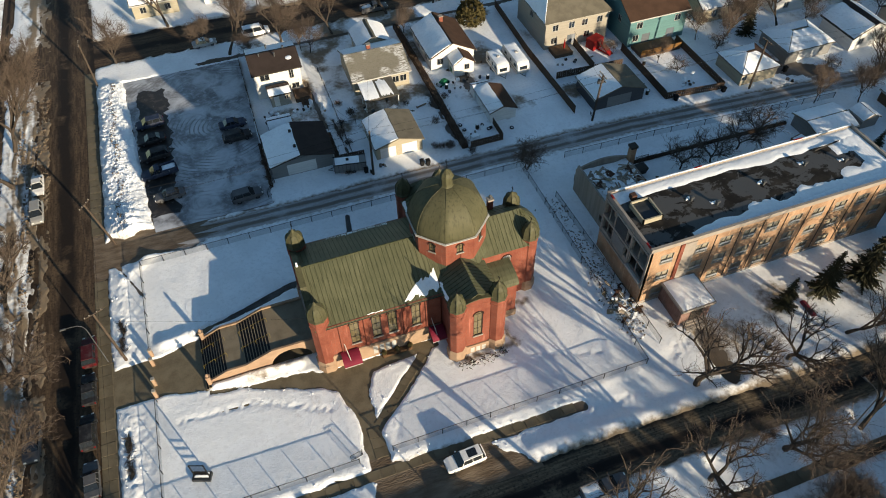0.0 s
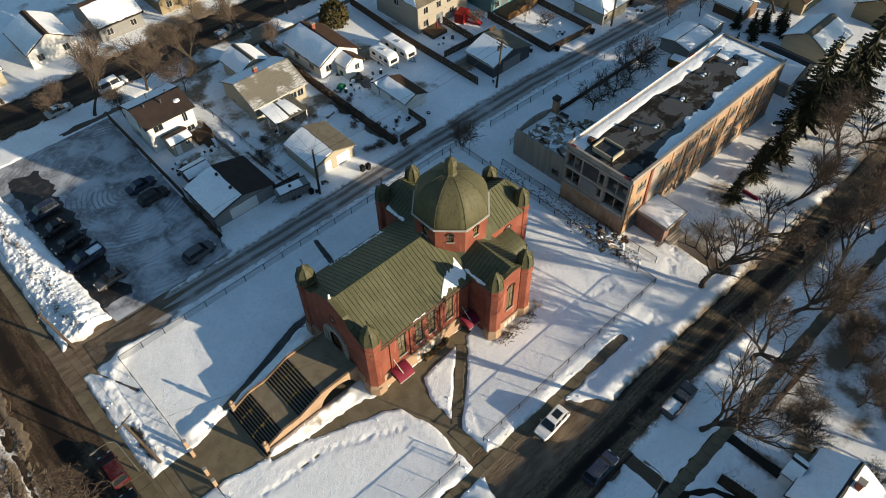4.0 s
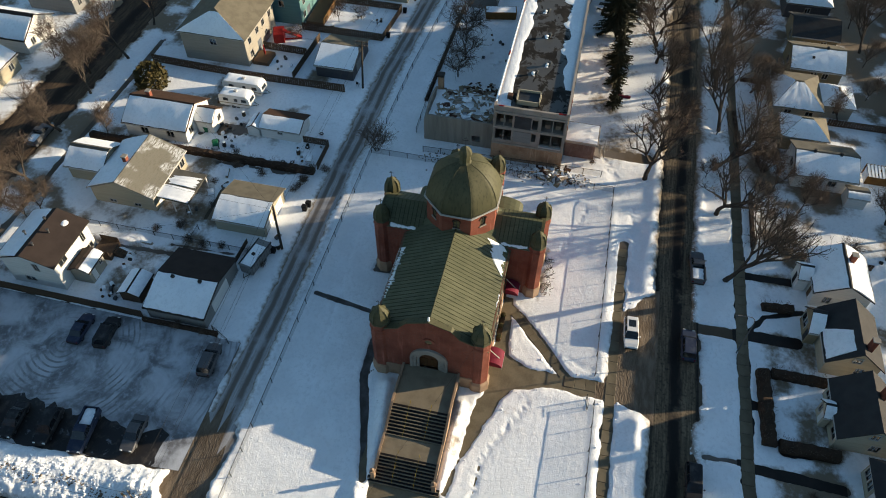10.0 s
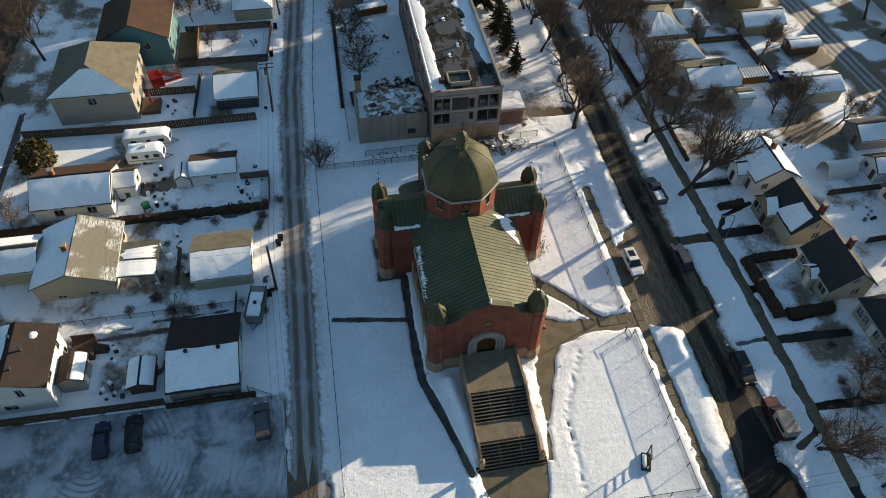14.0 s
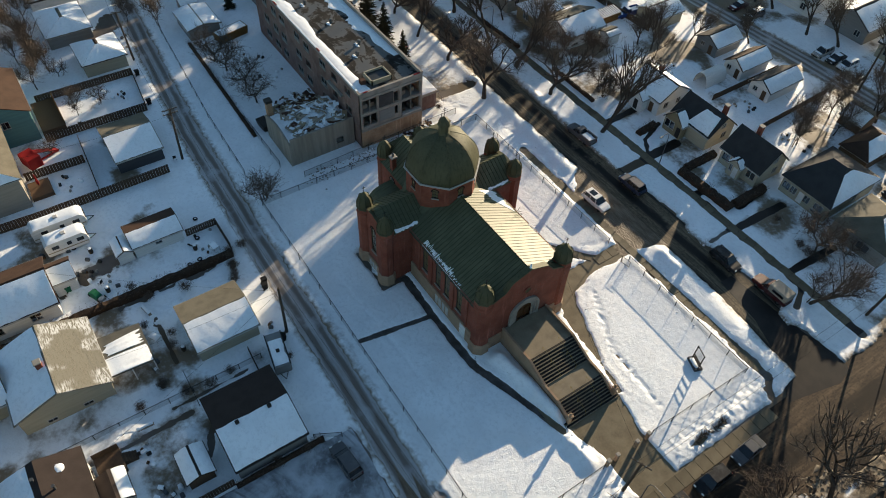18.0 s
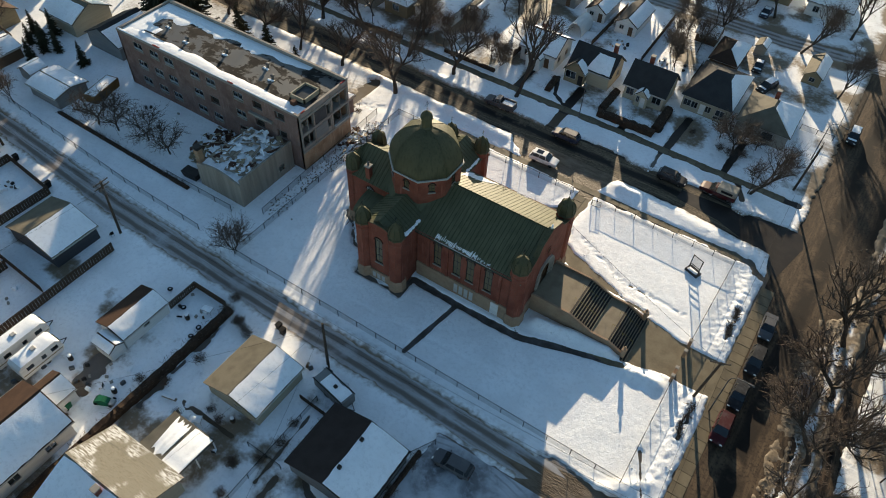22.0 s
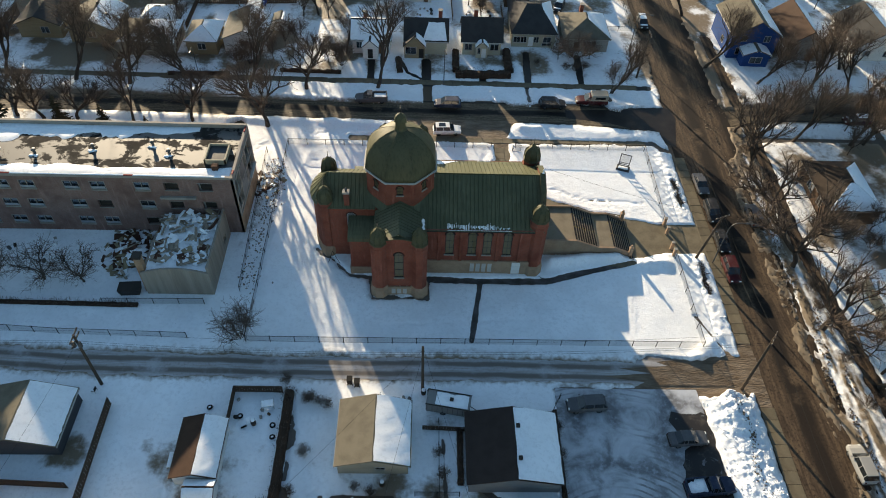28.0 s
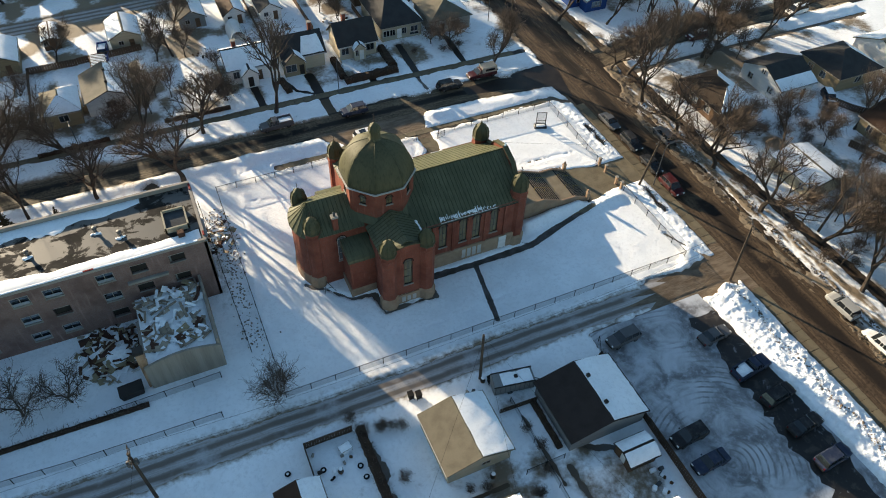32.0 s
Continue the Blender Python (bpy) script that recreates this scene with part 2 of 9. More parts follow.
surface("galvanised", (0.17, 0.175, 0.18), (0.11, 0.11, 0.11), 1, 10, 0.5, 0.4)
surface("oak_door", (0.16, 0.075, 0.03), (0.1, 0.045, 0.02), 1, 8, 0.5, stretch=(6, 6, 0.6))
m, t, b = begin("membrane", 0.85, 0, 0.2)
v = coords(t)
c = mix(t, ramp(t, noise_tex(t, v, 0.5, 4), 0.35, 0.7), (0.014, 0.013, 0.012), (0.036, 0.032, 0.028))
ice = ramp(t, noise_tex(t, coords(t, "Object", (1, 1.3, 1)), 0.3, 8, 0.66, 0.5), 0.46, 0.51)
c = mix(t, ice, c, (0.065, 0.062, 0.058))
sheen = t.nodes.new("ShaderNodeMapRange")
sheen.inputs[3].default_value, sheen.inputs[4].default_value = 0.9, 0.46
t.links.new(ice, sheen.inputs[0])
t.links.new(sheen.outputs[0], b.inputs["Roughness"])
glint = t.nodes.new("ShaderNodeMapRange")
glint.inputs[3].default_value, glint.inputs[4].default_value = 0.12, 0.5
t.links.new(ice, glint.inputs[0])
t.links.new(glint.outputs[0], b.inputs["Specular IOR Level"])
t.links.new(c, b.inputs["Base Color"])
bump(t, b, noise_tex(t, v, 2, 4), 0.12, 0.03)
for nm, col in (("white", (1.15, 1.13, 1.08)), ("cream", (0.6, 0.54, 0.4)), ("grey", (0.36, 0.36, 0.35)), ("tan", (0.45, 0.36, 0.22)), ("teal", (0.18, 0.36, 0.36)),
                ("blue", (0.03, 0.1, 0.34)), ("butter", (0.78, 0.68, 0.5)), ("beige", (0.55, 0.5, 0.41)), ("brown", (0.2, 0.12, 0.07)), ("stucco", (0.5, 0.46, 0.4)), ("charcoal", (0.12, 0.12, 0.13))):
    surface("siding_" + nm, col, tuple(k * 0.82 for k in col), 0.5, 5, 0.75, stretch=(0.6, 0.6, 7), relief=0.35, dist=0.02)
for nm, col in (("black", (0.072, 0.053, 0.046)), ("umber", (0.07, 0.05, 0.036)), ("brown", (0.11, 0.062, 0.04)), ("grey", (0.2, 0.185, 0.15)), ("slate", (0.075, 0.073, 0.072)), ("tan", (0.26, 0.23, 0.17))):
    surface("shingle_" + nm, col, tuple(k * 0.65 for k in col), 0.7, 12, 0.85, stretch=(1, 1, 1), relief=0.4, dist=0.02)
surface("fence_wood", (0.15, 0.1, 0.066), (0.09, 0.064, 0.048), 1.2, 7, 0.85, vary=0.1, stretch=(3, 3, 0.5))
surface("hedge_twig", (0.09, 0.056, 0.036), (0.05, 0.033, 0.023), 1.0, 8, 0.9)
surface("bark", (0.085, 0.068, 0.055), (0.15, 0.118, 0.092), 1.5, 9, 0.9, relief=0.6, stretch=(3, 3, 0.6))
surface("twig", (0.185, 0.139, 0.107), (0.245, 0.184, 0.141), 0.5, 5, 0.9)
surface("pole_wood", (0.1, 0.076, 0.058), (0.16, 0.12, 0.09), 1.2, 9, 0.85, stretch=(4, 4, 0.4))
surface("needles", (0.045, 0.05, 0.026), (0.1, 0.08, 0.045), 0.8, 8, 0.8)
surface("cedar", (0.11, 0.085, 0.03), (0.06, 0.06, 0.02), 1.2, 8, 0.85)
surface("rubble_wood", (0.72, 0.6, 0.46), (0.36, 0.28, 0.2), 1.0, 6, 0.85, vary=0.6)
surface("rust_steel", (0.3, 0.15, 0.04), (0.18, 0.09, 0.03), 0.8, 6, 0.7)
surface("rubber", (0.02, 0.02, 0.02), None, 2, 10, 0.8)
surface("red_cloth", (0.42, 0.02, 0.02), None, 1, 6, 0.6)
surface("green_plastic", (0.02, 0.22, 0.1), None, 1, 6, 0.5)
surface("earth_heap", (0.15, 0.075, 0.05), (0.07, 0.045, 0.035), 0.9, 6, 0.9, relief=0.8, dist=0.1)
surface("planter_wood", (0.18, 0.1, 0.05), None, 1, 6, 0.8)
surface("yellow_paint", (0.5, 0.36, 0.05), None, 1, 6, 0.6)
surface("slate_panel", (0.05, 0.055, 0.06), (0.09, 0.1, 0.11), 0.8, 8, 0.35)
m, t, b = begin("frosted_shingle", 0.85, 0, 0.2)
v = coords(t)
c = mix(t, ramp(t, noise_tex(t, v, 9, 3), 0.3, 0.7), (0.11, 0.1, 0.075), (0.2, 0.185, 0.15))
c = mix(t, ramp(t, noise_tex(t, coords(t, "Object", (1.6, 7, 7)), 0.9, 5, 0.6, 0.2), 0.4, 0.6), c, mix(t, ramp(t, noise_tex(t, v, 0.2, 3), 0.5, 0.6), (0.17, 0.16, 0.13), (0.52, 0.53, 0.53)))
t.links.new(c, b.inputs["Base Color"])
bump(t, b, noise_tex(t, v, 6, 4), 0.4, 0.02)
m, t, b = begin("pale_sash", 0.25, 0, 0.5)
b.inputs["Base Color"].default_value = (0.3, 0.32, 0.34, 1)
glass("window_glass")
glass("church_glass", (0.19, 0.155, 0.085))
surface("blind", (0.5, 0.44, 0.33), (0.4, 0.35, 0.27), 1.2, 8, 0.45)
glass("pale_glass", (0.16, 0.18, 0.2))
for nm, col in (("white", (0.75, 0.74, 0.72)), ("black", (0.015, 0.015, 0.017)), ("silver", (0.32, 0.32, 0.31)), ("red", (0.055, 0.006, 0.008)), ("blue", (0.02, 0.05, 0.2)), ("grey", (0.09, 0.09, 0.095)), ("navy", (0.02, 0.03, 0.06))):
    paint("car_" + nm, col)
m, t, b = begin("lamp_lens", 0.2)
b.inputs["Base Color"].default_value = (0.8, 0.8, 0.75, 1)
m, t, b = begin("tail_lens", 0.2)
b.inputs["Base Color"].default_value = (0.12, 0.006, 0.006, 1)
m, t, b = begin("chain_link", 0.5, 0.5)
b.inputs["Base Color"].default_value = (0.1, 0.1, 0.1, 1)
b.inputs["Alpha"].default_value = 0.28

# ---- mesh tools ----


class Mesh:
    """Gathers corners and faces of one part."""

    def __init__(self):
        self.v, self.f = [], []

    def add(self, pts, faces):
        n = len(self.v)
        self.v += [tuple(p) for p in pts]
        self.f += [tuple(i + n for i in f) for f in faces]
        return self

    def box(self, x0, y0, z0, x1, y1, z1, m=None):
        p = [Vector((x, y, z)) for z in (z0, z1) for x, y in ((x0, y0), (x1, y0), (x1, y1), (x0, y1))]
        if m:
            p = [m @ q for q in p]
        return self.add(p, [(3, 2, 1, 0), (4, 5, 6, 7), (0, 1, 5, 4), (1, 2, 6, 5), (2, 3, 7, 6), (3, 0, 4, 7)])

    def cbox(self, x0, y0, z0, x1, y1, z1, c=0.03, m=None):
        """A box with its upper and upright edges cut."""
        rings = []
        for z, e in ((z0, 0), (z1 - c, 0), (z1, c)):
            a, b_, d, g = x0 + e, y0 + e, x1 - e, y1 - e
            rings.append([(a + c, b_, z), (d - c, b_, z), (d, b_ + c, z), (d, g - c, z), (d - c, g, z), (a + c, g, z), (a, g - c, z), (a, b_ + c, z)])
        return self.loft(rings, m)

    def loft(self, rings, m=None, close=True, caps=True):
        n, k = len(rings[0]), len(rings)
        p = [Vector(q) for r in rings for q in r]
        if m:
            p = [m @ q for q in p]
        fs = []
        for i in range(k - 1):
            for j in range(n if close else n - 1):
                a, b_ = i * n + j, i * n + (j + 1) % n
                fs.append((a, b_, b_ + n, a + n))
        if caps and close:
            fs += [tuple(range(n - 1, -1, -1)), tuple(range((k - 1) * n, k * n))]
        return self.add(p, fs)

    def lathe(self, prof, n=8, cx=0, cy=0, turn=0.0):
        rings = [[(cx + r * math.cos(turn + 2 * math.pi * i / n), cy + r * math.sin(turn + 2 * math.pi * i / n), z) for i in range(n)] for r, z in prof]
        return self.loft(rings)

    def tube(self, p0, p1, r0, r1=None, n=5):
        p0, p1 = Vector(p0), Vector(p1)
        r1 = r0 if r1 is None else r1
        d = (p1 - p0).normalized()
        a = d.orthogonal().normalized()
        b_ = d.cross(a)
        ring = lambda c, r: [c + (a * math.cos(2 * math.pi * i / n) + b_ * math.sin(2 * math.pi * i / n)) * r for i in range(n)]
        return self.loft([ring(p0, r0), ring(p1, r1)])

    def prism(self, poly, z0, z1, m=None):
        return self.loft([[(x, y, z0) for x, y in poly], [(x, y, z1) for x, y in poly]], m)

    def slab(self, a, b_, c, d, th):
        """A sheet with the corners a b c d (counter-clockwise from above), th thick downwards along its normal."""
        a, b_, c, d = map(Vector, (a, b_, c, d))
        n = (c - a).cross(d - b_).normalized() * th
        return self.loft([[a - n, b_ - n, c - n, d - n], [a, b_, c, d]])

    def wall(self, p0, p1, z0, z1, holes=(), th=0.3, top=None):
        """An upright wall from p0 to p1 (outside on the right), pierced by holes (s0, s1, za, zb)."""
        p0, p1 = Vector((*p0, 0)), Vector((*p1, 0))
        L = (p1 - p0).length
        u = (p1 - p0) / L
        nrm = Vector((u.y, -u.x, 0))
        ss = sorted({0, L, *[h[0] for h in holes], *[h[1] for h in holes]})
        zs = sorted({z0, z1, *[h[2] for h in holes], *[h[3] for h in holes]})
        P = lambda s, z, dd: p0 + u * s + Vector((0, 0, z)) - nrm * dd
        for i in range(len(ss) - 1):
            for j in range(len(zs) - 1):
                s, z = (ss[i] + ss[i + 1]) / 2, (zs[j] + zs[j + 1]) / 2
                if any(h[0] < s < h[1] and h[2] < z < h[3] for h in holes):
                    continue
                a, b_, c, d = ss[i], ss[i + 1], zs[j], zs[j + 1]
                self.add([P(a, c, 0), P(b_, c, 0), P(b_, d, 0), P(a, d, 0)], [(0, 1, 2, 3)])
                self.add([P(a, c, th), P(b_, c, th), P(b_, d, th), P(a, d, th)], [(3, 2, 1, 0)])
        for a, b_, c, d in holes:
            q = [(a, c), (b_, c), (b_, d), (a, d)]
            for k in range(4):
                (s, z), (s2, z2) = q[k], q[(k + 1) % 4]
                self.add([P(s, z, 0), P(s2, z2, 0), P(s2, z2, th), P(s, z, th)], [(3, 2, 1, 0)])
        for a, b_ in ((0, 0), (L, L)):
            self.add([P(a, z0, 0), P(a, z1, 0), P(a, z1, th), P(a, z0, th)], [(0, 1, 2, 3)])
        self.add([P(0, z1, 0), P(L, z1, 0), P(L, z1, th), P(0, z1, th)], [(0, 1, 2, 3)])
        return self


def data(name, mesh, mat, smooth=False):
    me = bpy.data.meshes.new(name)
    me.from_pydata(mesh.v, [], mesh.f)
    me.materials.append(MATS[mat])
    if smooth:
        me.polygons.foreach_set("use_smooth", [True] * len(me.polygons))
    me.update()
    return me


def part(name, mesh, mat, parent=None, label="", smooth=False, at=None):
    """One mesh object under a thing or a part."""
    ob = new(name, mesh if isinstance(mesh, bpy.types.Mesh) else data(name, mesh, mat, smooth))
    if parent:
        ob.parent = parent
    if at is not None:
        ob.matrix_basis = at
    if label:
        ob["label"] = label
    return ob


def thing(name, x, y, z, label, category, group="", kind="", rot=0.0):
    ob = new(name)
    ob.matrix_basis = pose(x, y, z, 0, 0, rot)
    ob.empty_display_size = 0.2
    return tagged(ob, label, category, group, kind)

# ---- ground, roads, snow ----


def lattice(x, y, size, seed):
    """Smooth value noise, 0 to 1, on arrays."""
    g = np.random.default_rng(seed).random((128, 128))
    u, v = x / size, y / size
    i, j = np.floor(u).astype(int), np.floor(v).astype(int)
    fu, fv = u - i, v - j
    fu, fv = fu * fu * (3 - 2 * fu), fv * fv * (3 - 2 * fv)
    G = lambda a, b: g[a % 128, b % 128]
    return (G(i, j) * (1 - fu) + G(i + 1, j) * fu) * (1 - fv) + (G(i, j + 1) * (1 - fu) + G(i + 1, j + 1) * fu) * fv


def away(x, y, pts):
    """Distance to a polyline."""
    best = np.full(x.shape, 1e9)
    for (ax, ay), (bx, by) in zip(pts[:-1], pts[1:]):
        dx, dy = bx - ax, by - ay
        s = np.clip(((x - ax) * dx + (y - ay) * dy) / (dx * dx + dy * dy), 0, 1)
        best = np.minimum(best, np.hypot(x - ax - s * dx, y - ay - s * dy))
    return best


def inside(x, y, poly):
    c = np.zeros(x.shape, bool)
    n = len(poly)
    for k in range(n):
        (ax, ay), (bx, by) = poly[k], poly[(k + 1) % n]
        if ay == by:
            continue
        c ^= ((ay > y) != (by > y)) & (x < (bx - ax) * (y - ay) / (by - ay) + ax)
    return c


def signed(x, y, poly):
    d = away(x, y, [*poly, poly[0]])
    return np.where(inside(x, y, poly), -d, d)


CROSS = [(-31.5, -220), (-31.0, 0), (-30.4, 45), (-30.0, 82), (-30.2, 125), (-30.5, 300)]
DRIVEN = [(-200, 24.5), (-46, 24.7), (-34, 27.0), (-24, 28.5), (-15, 27.5), (-6, 26.9), (26, 26.9), (42, 26.6), (60, 26.0), (90, 25.8), (260, 25.6)]
ALLEY = [(-26, 79.2), (0, 78.7), (35, 78.6), (60, 78.2), (97, 75.7), (180, 71)]
NORTH_STREET = [(-200, 133), (0, 133), (200, 131)]
BACK_ALLEY = [(-28, -29.6), (-10, -27.8), (20, -27.4), (58, -25.1), (80, -24.2), (200, -23)]
LOT = [(-17.2, 81.2), (0.2, 81.2), (0.7, 95.4), (1.2, 121.5), (-19.6, 121.5), (-18.4, 100)]
DRIVE = [(-25.2, 58.4), (-25.2, 53.0), (-18.6, 53.0), (-14.9, 52.2), (-8.5, 50.4), (-0.2, 47.3), (1.5, 46.2), (3.0, 41.5), (2.6, 33.5), (5.0, 33.5), (4.9, 40.4), (4.7, 44.5), (6.2, 47.4), (15.2, 48.2), (15.2, 49.2), (0, 49.2), (-0.8, 49.8), (-13.2, 51.0), (-13.4, 59.8), (-18.5, 58.6)]
PAD = [(1.0, 28.6), (2.4, 31.0), (3.4, 35.0), (5.4, 35.0), (9, 33.9), (15.5, 33.9), (19.4, 31), (20.5, 28.6)]
# cleared ground: (shape, half width or None for an area, raggedness)
CLEARED = [
    ([(-31.5, -220), (-31.0, 0), (-30.6, 34)], 4.9, 0.5), ([(-28.9, 32), (-28.6, 82), (-28.7, 125), (-29.0, 300)], 3.5, 0.6), (DRIVEN, 2.35, 0.3), (ALLEY, 1.4, 0.35),
    (NORTH_STREET, 4.5, 0.8), (BACK_ALLEY, 2.0, 0.6), (LOT, None, 0.35),
    ([(-13.3, 52.7), (0.3, 52.7), (0.3, 59.2), (-13.3, 59.2)], None, 0.05), (DRIVE, None, 0.25), (PAD, None, 0.6), ([(4.4, 39.5), (12.3, 46.6), (13.6, 48.4)], 0.62, 0.2)
]
CLEARED += [
    ([(-23.9, 26), (-25.1, 36), (-25.2, 76)], 0.9, 0.25), ([(-25.25, 76), (-25.3, 150)], 0.95, 0.25), ([(-23.7, 36), (-21.5, 34.0), (3, 34.2)], 0.5, 0.55),
    ([(3, 34.1), (26, 34.0), (28.5, 34.0)], 0.55, 0.25), ([(-24, 18.2), (100, 17.7)], 0.6, 0.35), ([(-39.2, 0), (-39.4, 38), (-38.6, 57), (-39.6, 70), (-40.6, 90), (-40.6, 180)], 0.9, 0.3), ([(-38, 32.2), (-100, 32.2)], 0.65, 0.25), ([(-62, 28), (-62, 40)], 0.8, 0.3),
    ([(-13.4, 60.6), (-6, 62.6), (-0.5, 64.4), (9, 64.5), (15.6, 64.3)], 0.36, 0.16), ([(8.6, 64.5), (10.1, 74.4)], 0.22, 0.1), ([(16.2, 64.4), (16.0, 67.5), (23.2, 67.6), (23.4, 64.2)], 0.32, 0.4)
]
CLEARED += [
    ([(23.4, 64.0), (26.6, 63.6), (29.0, 61.0), (31.4, 59.0)], 0.22, 0.45), ([(-20, 70), (-24.5, 80)], 0.1, 0.2), ([(-24.5, 79), (-19.0, 79.5), (-12, 79.4)], 2.6, 0.7),
    ([(16.4, 11.2), (16.3, 18)], 0.75, 0.15), ([(6, 16.8), (6, 18)], 0.5, 0.15), ([(-2.6, 7.5), (-2.2, 18)], 0.55, 0.15), ([(-12.4, 8.5), (-12.0, 18)], 0.5, 0.15),
    ([(26.6, 11), (26.4, 18)], 0.55, 0.15), ([(16.2, 18), (16.0, 25)], 0.8, 0.15), ([(-1.8, 19), (-2.0, 23)], 0.3, 0.15), ([(1.0, 8), (0.6, 14)], 0.3, 0.2), ([(21.6, 10), (19.8, 15), (17.2, 17.0)], 0.25, 0.2)
]
CLEARED += [
    ([(-27, 26.6), (-20, 26.5)], 2.4, 0.4), ([(13.5, 25.3), (4, 25.2)], 1.9, 0.7), ([(-3, 25.3), (-14, 24.8)], 1.6, 0.6), ([(-14.5, 18), (-16.5, 22)], 0.4, 0.2),
    ([(12, 96), (11.6, 110)], 0.35, 0.3), ([(9.6, 93.9), (8.2, 95.2), (6.5, 95.7), (4.6, 97.6)], 0.35, 0.25),
    ([(-6, 122.9), (60, 122.5)], 0.6, 0.3), ([(92, 84), (100, 79)], 2.2, 0.8)
]
CLEARED += [
    ([(38, 104), (40, 96)], 1.0, 1.2), ([(19.5, 95), (26, 95)], 0.12, 0.3),
    ([(47.5, 38), (47.5, 31.4)], 1.0, 0.4), ([(-22.9, 49.1), (-23.2, 46.5), (-22.8, 45.2), (-22.9, 43.6)], 0.14, 0.6),
    ([(-22.8, 61.3), (-23.1, 63.3), (-22.6, 64.3), (-22.9, 65.8)], 0.14, 0.6), ([(13.6, 97.5), (13.9, 88)], 0.12, 0.3), ([(31.2, 98), (31.4, 84)], 0.25, 1.0)
]
# ploughed banks: (line, half width, height)
BANKS = [
    ([(-20.6, 82.4), (-20.9, 90), (-21.4, 105), (-21.6, 120)], 2.4, 0.85), ([(-20.0, 82.8), (-20.4, 85)], 2.3, 0.6), ([(-23.0, 84), (-23.2, 120)], 0.8, 0.14),
    ([(-20.6, 32.4), (-8, 31.0), (0.0, 31.0)], 1.6, 0.3), ([(-2.4, 31.0), (0.2, 30.8)], 1.0, 0.4), ([(21, 30.8), (31.7, 30.4)], 1.2, 0.5),
    ([(-24, 24.6), (-15, 24.2)], 0.6, 0.35), ([(14.6, 24.6), (24, 24.4)], 0.6, 0.35), ([(28, 24.0), (46, 22.8), (80, 21.8)], 0.7, 0.35)
]
BANKS += [
    ([(31.7, 30.4), (46, 30.0), (80, 29.4)], 1.1, 0.4), ([(-38, 29.4), (-100, 29.2)], 0.9, 0.4), ([(-22.6, 37), (-22.7, 51)], 1.2, 0.28), ([(-22.6, 60.5), (-22.4, 75)], 1.3, 0.32),
    ([(-19, 76.6), (10, 76.4), (36, 76.3)], 0.5, 0.18), ([(-18.5, 76.5), (-22, 73.5)], 0.8, 0.35), ([(-18, 60.6), (-12.5, 61.0)], 0.8, 0.5), ([(-11.0, 60.0), (-7, 60.2), (-1.6, 61.0)], 0.95, 1.15),
    ([(-12.2, 51.8), (-6, 51.9), (-2.2, 51.6)], 0.6, 0.65), ([(1.6, 44), (1.7, 35.5)], 0.6, 0.08), ([(5.6, 41), (5.7, 35.8)], 0.6, 0.1)
]
BANKS += [
    ([(6, 35.6), (37, 36)], 0.6, 0.12), ([(-20, 35.4), (1, 35.7)], 0.6, 0.12),
    ([(11.5, 105.5), (16, 101)], 1.5, 0.5), ([(4.8, 98), (10, 97.4)], 1.4, 0.45), ([(-33, 20), (-36, 22), (-40, 22)], 0.9, 0.4),
    ([(35, 38.6), (38, 58), (38.5, 70)], 0.7, 0.15)
]

TRODDEN = [
    ([(6.4, 37), (7.4, 41), (9.6, 45.4), (12, 46.5)], 0.5), ([(38, 60), (39.5, 72)], 0.6),
    ([(44, 72), (70, 71)], 0.7), ([(24, 43), (34, 40)], 0.4), ([(-17, 48.5), (-8, 48), (0, 44)], 0.4),
    ([(-22, 60), (-22, 75)], 2.2), ([(-22, 37), (-22, 51)], 2.0), ([(20, 33), (36, 33)], 0.7)
]
TRODDEN += [
    ([(24, 98), (30, 92)], 1.0), ([(38, 99), (44, 95)], 1.6),
    ([(8, 98), (10, 103)], 0.8), ([(48, 34), (60, 34), (75, 35)], 1.5), ([(46, 38), (41, 36)], 1.0),
    ([(5, 24), (24, 23)], 0.7), ([(33, 83), (36, 90), (35, 99)], 1.6),
    ([(20, 96), (28, 95), (30, 100)], 1.2), ([(14.5, 94), (15, 101)], 1.4), ([(44, 84), (46, 96)], 1.5), ([(12, 56), (-10, 70), (20, 72)], 0.3)
]


